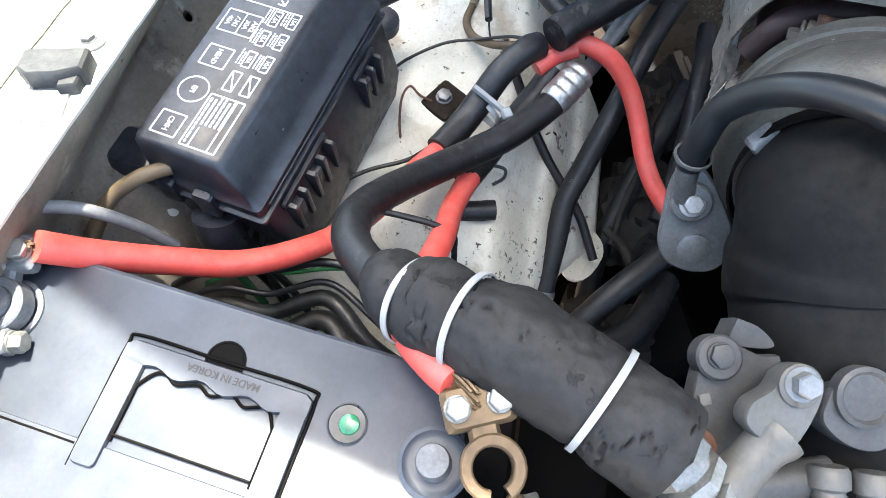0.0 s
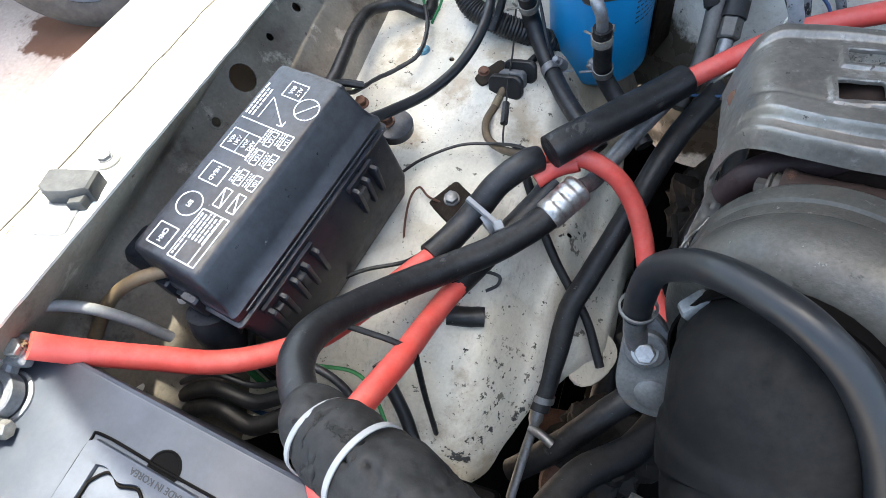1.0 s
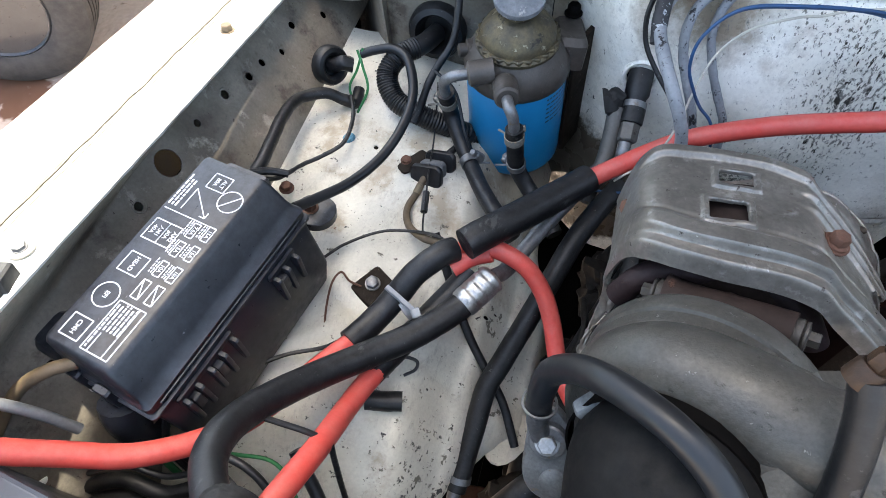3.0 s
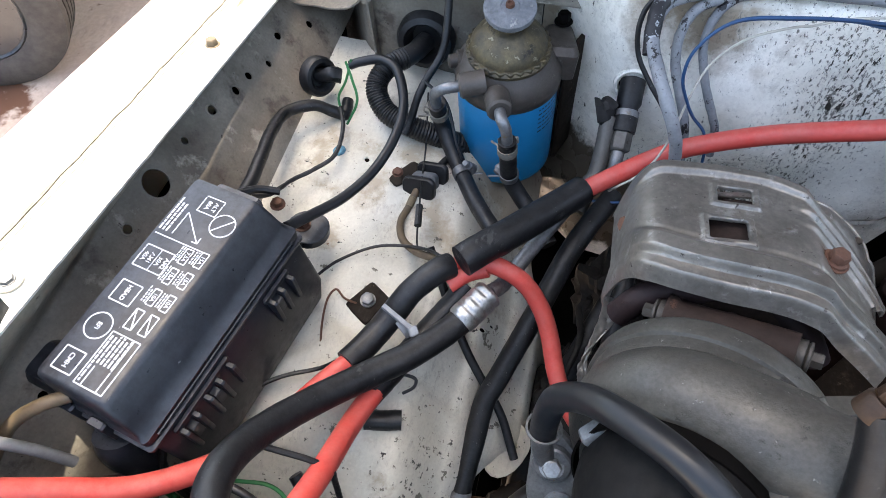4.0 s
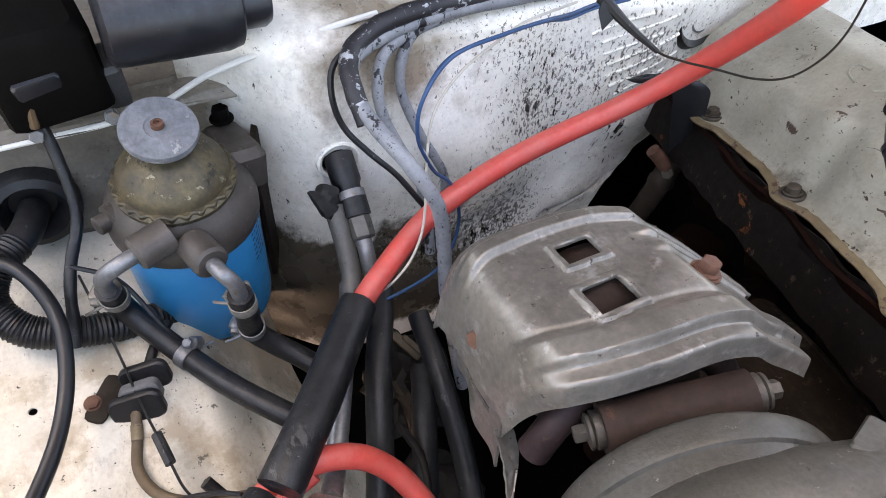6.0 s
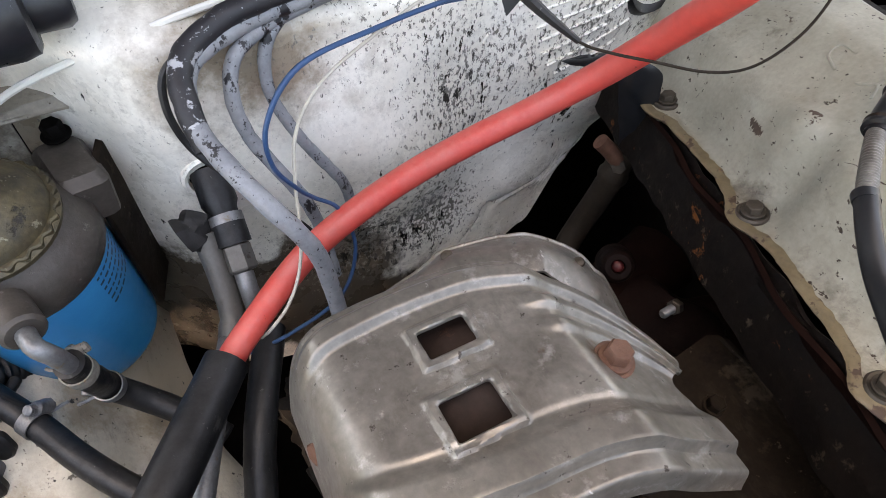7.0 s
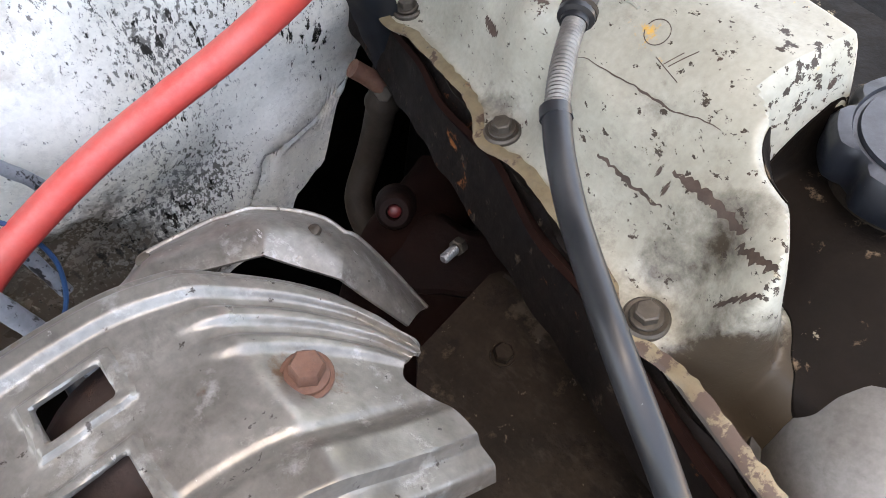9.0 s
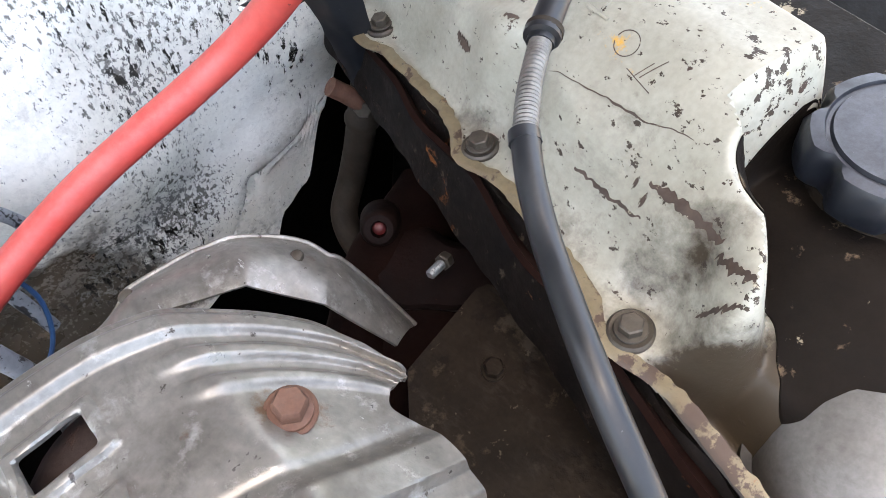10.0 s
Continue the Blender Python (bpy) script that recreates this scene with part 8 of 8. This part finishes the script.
    t = thing("pump_bracket", (0.11, -0.26, 1.0), "grey cast pump bracket with old bolts", "bracket")
    slab("bracket_plate", [(0.0916, -0.2547, 1.0432), (0.1006, -0.251, 1.0439), (0.1166, -0.2542, 1.0409), (0.1271, -0.2552, 1.0393), (0.1202, -0.2848, 1.0269), (0.1111, -0.3057, 1.0185), (0.0894, -0.2995, 1.0235), (0.0894, -0.2735, 1.0351)], nb, 0.014, M_PUMP, t)
    slab("raised_tab", [(0.1071, -0.2377, 1.0404), (0.1182, -0.2401, 1.0382), (0.1264, -0.2465, 1.0345), (0.1190, -0.2490, 1.0340), (0.1049, -0.2487, 1.0357)], nb, 0.020, M_PUMP, t)
    part("bolt_boss", lathe(bmesh.new(), [(0.0105, -0.010), (0.0105, 0.0012), (0.0094, 0.0024), (0.0080, 0.0026)], axis_frame((0.0976, -0.259, 1.0425), nb), 28), M_PUMP, t)
    bolt("bracket_bolt", (0.0976, -0.259, 1.0452), nb, 0.0095, M_PUMP, "", parent=t, washer=1.3, h=0.32)
    bolt("bracket_bolt", (0.0945, -0.2965, 1.0275), nb, 0.0090, M_RUST, "", parent=t, washer=1.7, h=0.25)
    part("cast_letter", box(bmesh.new(), axis_frame((0.0945, -0.2770, 1.0346), nb, 12), 0.0050, 0.0052, 0.0006, 0.0002), M_CASTLIGHT, t)
    t = thing("link_arm", (0.12, -0.28, 1.04), "pale cast arm held by a flanged bolt", "bracket")
    na = V(0.09, -0.36, 0.93).normalized()
    slab("arm", [(0.1179, -0.2673, 1.0591), (0.1243, -0.2625, 1.0606), (0.133, -0.2643, 1.0589), (0.1365, -0.2713, 1.0554), (0.1322, -0.2862, 1.0492), (0.1249, -0.2962, 1.0455), (0.1138, -0.2942, 1.0475), (0.1057, -0.2886, 1.0509), (0.1069, -0.2808, 1.0542), (0.1149, -0.2739, 1.0565)], na, 0.013, M_CASTLIGHT, t)
    part("bolt_seat", lathe(bmesh.new(), [(0.0092, -0.004), (0.0092, 0.0012), (0.0080, 0.0020)], axis_frame((0.1255, -0.2705, 1.0572), na), 28), M_CASTLIGHT, t)
    bolt("arm_bolt", (0.1255, -0.2705, 1.0592), na, 0.0098, M_ZINC, "", parent=t, washer=1.55, h=0.62, spin=22)
    part("arm_tube", tube(bmesh.new(), [(0.1235, -0.2880, 1.0420), (0.1140, -0.2990, 1.0385), (0.1012, -0.3175, 1.0315), (0.095, -0.3318, 1.0255), (0.088, -0.352, 1.012)], 0.0098, 20, 8, lambda s: 1.0 + 0.18 * sm(0.18, 0.05, s) + 0.10 * sm(0.34, 0.36, s)), M_CASTLIGHT, t)
    t = thing("injector_pipe", (0.155, -0.29, 1.03), "cast pump outlets with crusty unions", "pipe fitting")
    slab("outlet_body", [(0.1451, -0.2661, 1.0436), (0.1567, -0.2607, 1.0448), (0.1689, -0.262, 1.043), (0.1792, -0.2762, 1.0356), (0.1709, -0.2868, 1.0318), (0.1559, -0.2871, 1.0332), (0.1434, -0.279, 1.0381)], na, 0.016, M_PUMP, t)
    part("outlet_collar", lathe(bmesh.new(), [(0.0135, -0.006), (0.0135, 0.001), (0.0115, 0.002), (0.0100, 0.0005)], axis_frame((0.1600, -0.2670, 1.0432), na), 28), M_PUMP, t)
    for x, y, z in ((0.1485, -0.2960, 1.0300), (0.1680, -0.2955, 1.0290)):
        part("union", lathe(bmesh.new(), [(0.0075, 0), (0.0088, 0.002), (0.0088, 0.009), (0.0066, 0.0105)] + [(0.0066 + 0.0008 * (k % 2), 0.0115 + 0.0012 * k) for k in range(10)] + [(0.0050, 0.0245)], axis_frame((x, y, z), (0.1, -0.80, -0.25)), 16), M_CASTLIGHT, t)
    part("cross_pipe", tube(bmesh.new(), [(0.1180, -0.3085, 1.0180), (0.1377, -0.3032, 1.0190), (0.1540, -0.2985, 1.0195)], 0.0090, 18, 5), M_PUMP, t)
    part("lower_body", box(bmesh.new(), axis_frame((0.140, -0.300, 0.960), (0.05, -0.2, 1), 12), 0.10, 0.075, 0.045, 0.010, 4), M_DARK, t)
    # things in the dark gap between panel and engine
    for pts, r, lab in ((((0.155, 0.10, 0.80), (0.135, 0.05, 0.79), (0.115, 0.0, 0.77), (0.095, -0.05, 0.74), (0.085, -0.12, 0.70), (0.10, -0.20, 0.68)), 0.011, "black hose deep beside the engine"),
                        (((0.155, 0.12, 0.86), (0.150, 0.06, 0.85), (0.145, 0.0, 0.82), (0.13, -0.06, 0.80)), 0.009, "black loom deep beside the engine"),
                        (((0.02, -0.20, 0.72), (0.06, -0.17, 0.76), (0.10, -0.13, 0.79), (0.14, -0.09, 0.80)), 0.012, "black hose crossing under the turbo"),
                        (((0.05, -0.26, 0.82), (0.08, -0.20, 0.80), (0.12, -0.16, 0.78), (0.15, -0.10, 0.76)), 0.014, "thick oily hose under the turbo")):
        cable("deep_hose", pts, r, M_RUBBER, lab, "hose", 14, rough=0.06)
    # tan plates stand in for ground that shows through the gaps
    for at, ax, sp, sx, sy in (((0.150, 0.125, 0.800), (0.1, -0.5, 1), 20, 0.008, 0.034), ((0.157, 0.121, 0.800), (0.1, -0.5, 1), 20, 0.005, 0.030), ((0.137, 0.066, 0.762), (0.2, -0.3, 1), 50, 0.022, 0.016), ((0.125, 0.02, 0.75), (0.2, -0.3, 1), 30, 0.016, 0.016)):
        bm = box(bmesh.new(), axis_frame(at, ax, sp), sx, sy, 0.003, 0.002)
        tagged(part("rusty_tab", bm, M_TANPIPE), "tan plate in place of ground seen through a gap beside the engine", "metal tab", group="tabs beside the engine")
    for at, rx, ry, rz, sd in (((0.125, -0.020, 0.735), 0.045, 0.060, 0.030, 1), ((0.100, -0.150, 0.700), 0.050, 0.045, 0.035, 2), ((0.150, 0.110, 0.750), 0.040, 0.050, 0.040, 3)):
        bm = bmesh.new()
        bmesh.ops.create_icosphere(bm, subdivisions=4, radius=1.0)
        for v_ in bm.verts:
            q = v_.co * 2.2 + V(sd * 7, 0, 0)
            f_ = 1 + 0.35 * noise.noise(q) + 0.18 * noise.noise(q * 2.7)
            v_.co = V(at[0] + v_.co.x * rx * f_, at[1] + v_.co.y * ry * f_, at[2] + v_.co.z * rz * f_)
        tagged(part("oily_casting", bm, M_GUNK, sharp=30), "oil-caked casting deep beside the engine", "engine casting")
    for pts, r, lab in ((((0.115, 0.060, 0.800), (0.120, 0.020, 0.800), (0.105, -0.030, 0.785), (0.095, -0.075, 0.770)), 0.0035, "thin oily wire deep beside the engine"),
                        (((0.090, -0.060, 0.770), (0.110, -0.085, 0.775), (0.125, -0.120, 0.765)), 0.0050, "ribbed oily conduit deep beside the engine"),
                        (((0.075, -0.185, 0.740), (0.100, -0.165, 0.755), (0.120, -0.150, 0.750)), 0.0060, "short oily hose deep beside the engine")):
        cable("deep_wire", pts, r, M_GUNK, lab, "wiring", 10, rough=0.2)
    # rusty mount deep under the turbo
    t = thing("rusty_mount", (0.08, -0.17, 0.6), "rusty round engine mount deep beside the engine", "engine mount")
    mm = axis_frame((0.079, -0.190, 0.665), (0.15, -0.2, 1))
    part("ring", lathe(bmesh.new(), [(0.034, -0.03), (0.034, 0.0), (0.030, 0.004), (0.017, 0.004), (0.014, -0.004), (0.013, -0.03)], mm, 36), M_RUST, t)
    part("arm", box(bmesh.new(), axis_frame((0.062, -0.130, 0.655), (0.2, -0.1, 1), 35), 0.030, 0.070, 0.012, 0.003), M_RUST, t)
    part("centre_bolt", lathe(bmesh.new(), [(0.011, -0.03), (0.011, 0.003), (0.008, 0.006)], mm, 6), M_OLDBOLT, t)
    # unseen near-black masses, added to fill the bay's depth and hide the ground
    t = thing("chassis_rail", (0.06, 0.0, 0.5), "near-black chassis rail added to fill the depth below the panel", "chassis")
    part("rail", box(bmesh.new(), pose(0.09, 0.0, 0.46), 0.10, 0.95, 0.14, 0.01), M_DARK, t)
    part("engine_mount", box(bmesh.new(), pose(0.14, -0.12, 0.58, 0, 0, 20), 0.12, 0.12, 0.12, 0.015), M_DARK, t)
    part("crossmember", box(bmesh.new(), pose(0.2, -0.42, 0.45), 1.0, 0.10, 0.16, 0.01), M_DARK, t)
    t = thing("gearbox", (0.50, 0.34, 0.4), "near-black bell housing added to fill the depth behind the engine", "gearbox")
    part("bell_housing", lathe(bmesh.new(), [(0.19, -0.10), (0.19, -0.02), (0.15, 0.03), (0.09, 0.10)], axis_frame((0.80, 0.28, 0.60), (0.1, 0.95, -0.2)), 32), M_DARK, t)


# ---- beyond the wing ----
def build_parked_wheel():
    t = thing("car_wheel", (-1.705, 0.952, 0.0), "worn dusty tyre and grey rim of a parked car", "car wheel")
    R, W = 0.31, 0.19
    m = axis_frame((-1.705, 0.952, 0.281), (0.38, -0.92, 0.0)) @ Matrix.Scale(0.90, 4)
    part("tyre", lathe(bmesh.new(), [(0.19, W * 0.44), (0.205, W * 0.50), (0.25, W * 0.52), (0.29, W * 0.46), (0.305, W * 0.40), (R, W * 0.30), (R, -W * 0.30), (0.305, -W * 0.40), (0.25, -W * 0.52), (0.19, -W * 0.44)], m, 64, closed=False), M_TYRE, t)
    # near-black bands on the tread; the grooves' shade is only their colour
    for z in (-0.045, -0.015, 0.015, 0.045):
        part("tread_groove", lathe(bmesh.new(), [(R - 0.006, z - 0.004), (R + 0.0005, z - 0.004), (R + 0.0005, z + 0.004), (R - 0.006, z + 0.004)], m, 64, closed=False), M_DARK, t)
    rim = part("rim", lathe(bmesh.new(), [(0.192, W * 0.42), (0.185, W * 0.46), (0.175, W * 0.40), (0.168, W * 0.20), (0.12, W * 0.14), (0.085, W * 0.22), (0.05, W * 0.24), (0.02, W * 0.24)], m, 48), M_RIM, t)
    # near-black pads put the shade of the slots on the rim
    for k in range(8):
        a = k * math.pi / 4
        part("rim_slot", prism(bmesh.new(), rrect(-0.022, 0.022, -0.009, 0.009, 0.008), m @ Matrix.Rotation(a, 4, "Z") @ Matrix.Translation((0.142, 0, W * 0.165)) @ Matrix.Rotation(math.pi / 2, 4, "Z"), 0.006), M_DARK, rim)
    # the shaded car that the wheel belongs to
    ax_, nx_ = V(0.92, 0.38, 0.0).normalized(), V(-0.38, 0.92, 0.0).normalized()
    c0 = V(-1.705, 0.952, 0.0) + nx_ * 0.74 - ax_ * 1.0
    b = thing("parked_car", c0, "dark shaded side of a parked car", "car")
    rot = Matrix.Rotation(math.atan2(ax_.y, ax_.x), 4, "Z")
    part("body", box(bmesh.new(), Matrix.Translation(c0 + V(0, 0, 0.50)) @ rot, 3.6, 1.5, 0.55, 0.12, 5), M_RIM, b)
    part("cabin", box(bmesh.new(), Matrix.Translation(c0 + V(0, 0, 1.05)) @ rot, 1.9, 1.3, 0.42, 0.12, 5), M_BLACKPL, b)
    part("sill", box(bmesh.new(), Matrix.Translation(c0 + V(0, 0, 0.34) - ax_ * 0.6) @ rot, 1.6, 1.4, 0.16, 0.05, 4), M_DARK, b)


build_ground()
build_wing()
build_inner_wing()
build_firewall()
build_closing()
build_valve_cover()
build_heat_shield()
build_turbo()
build_engine_side()
build_battery()
build_battery_leads()
build_foam_hose()
build_fuse_box()
build_filter()
build_firewall_things()
build_wing_fittings()
build_grommet_unit()
build_front_corner()
build_parked_wheel()
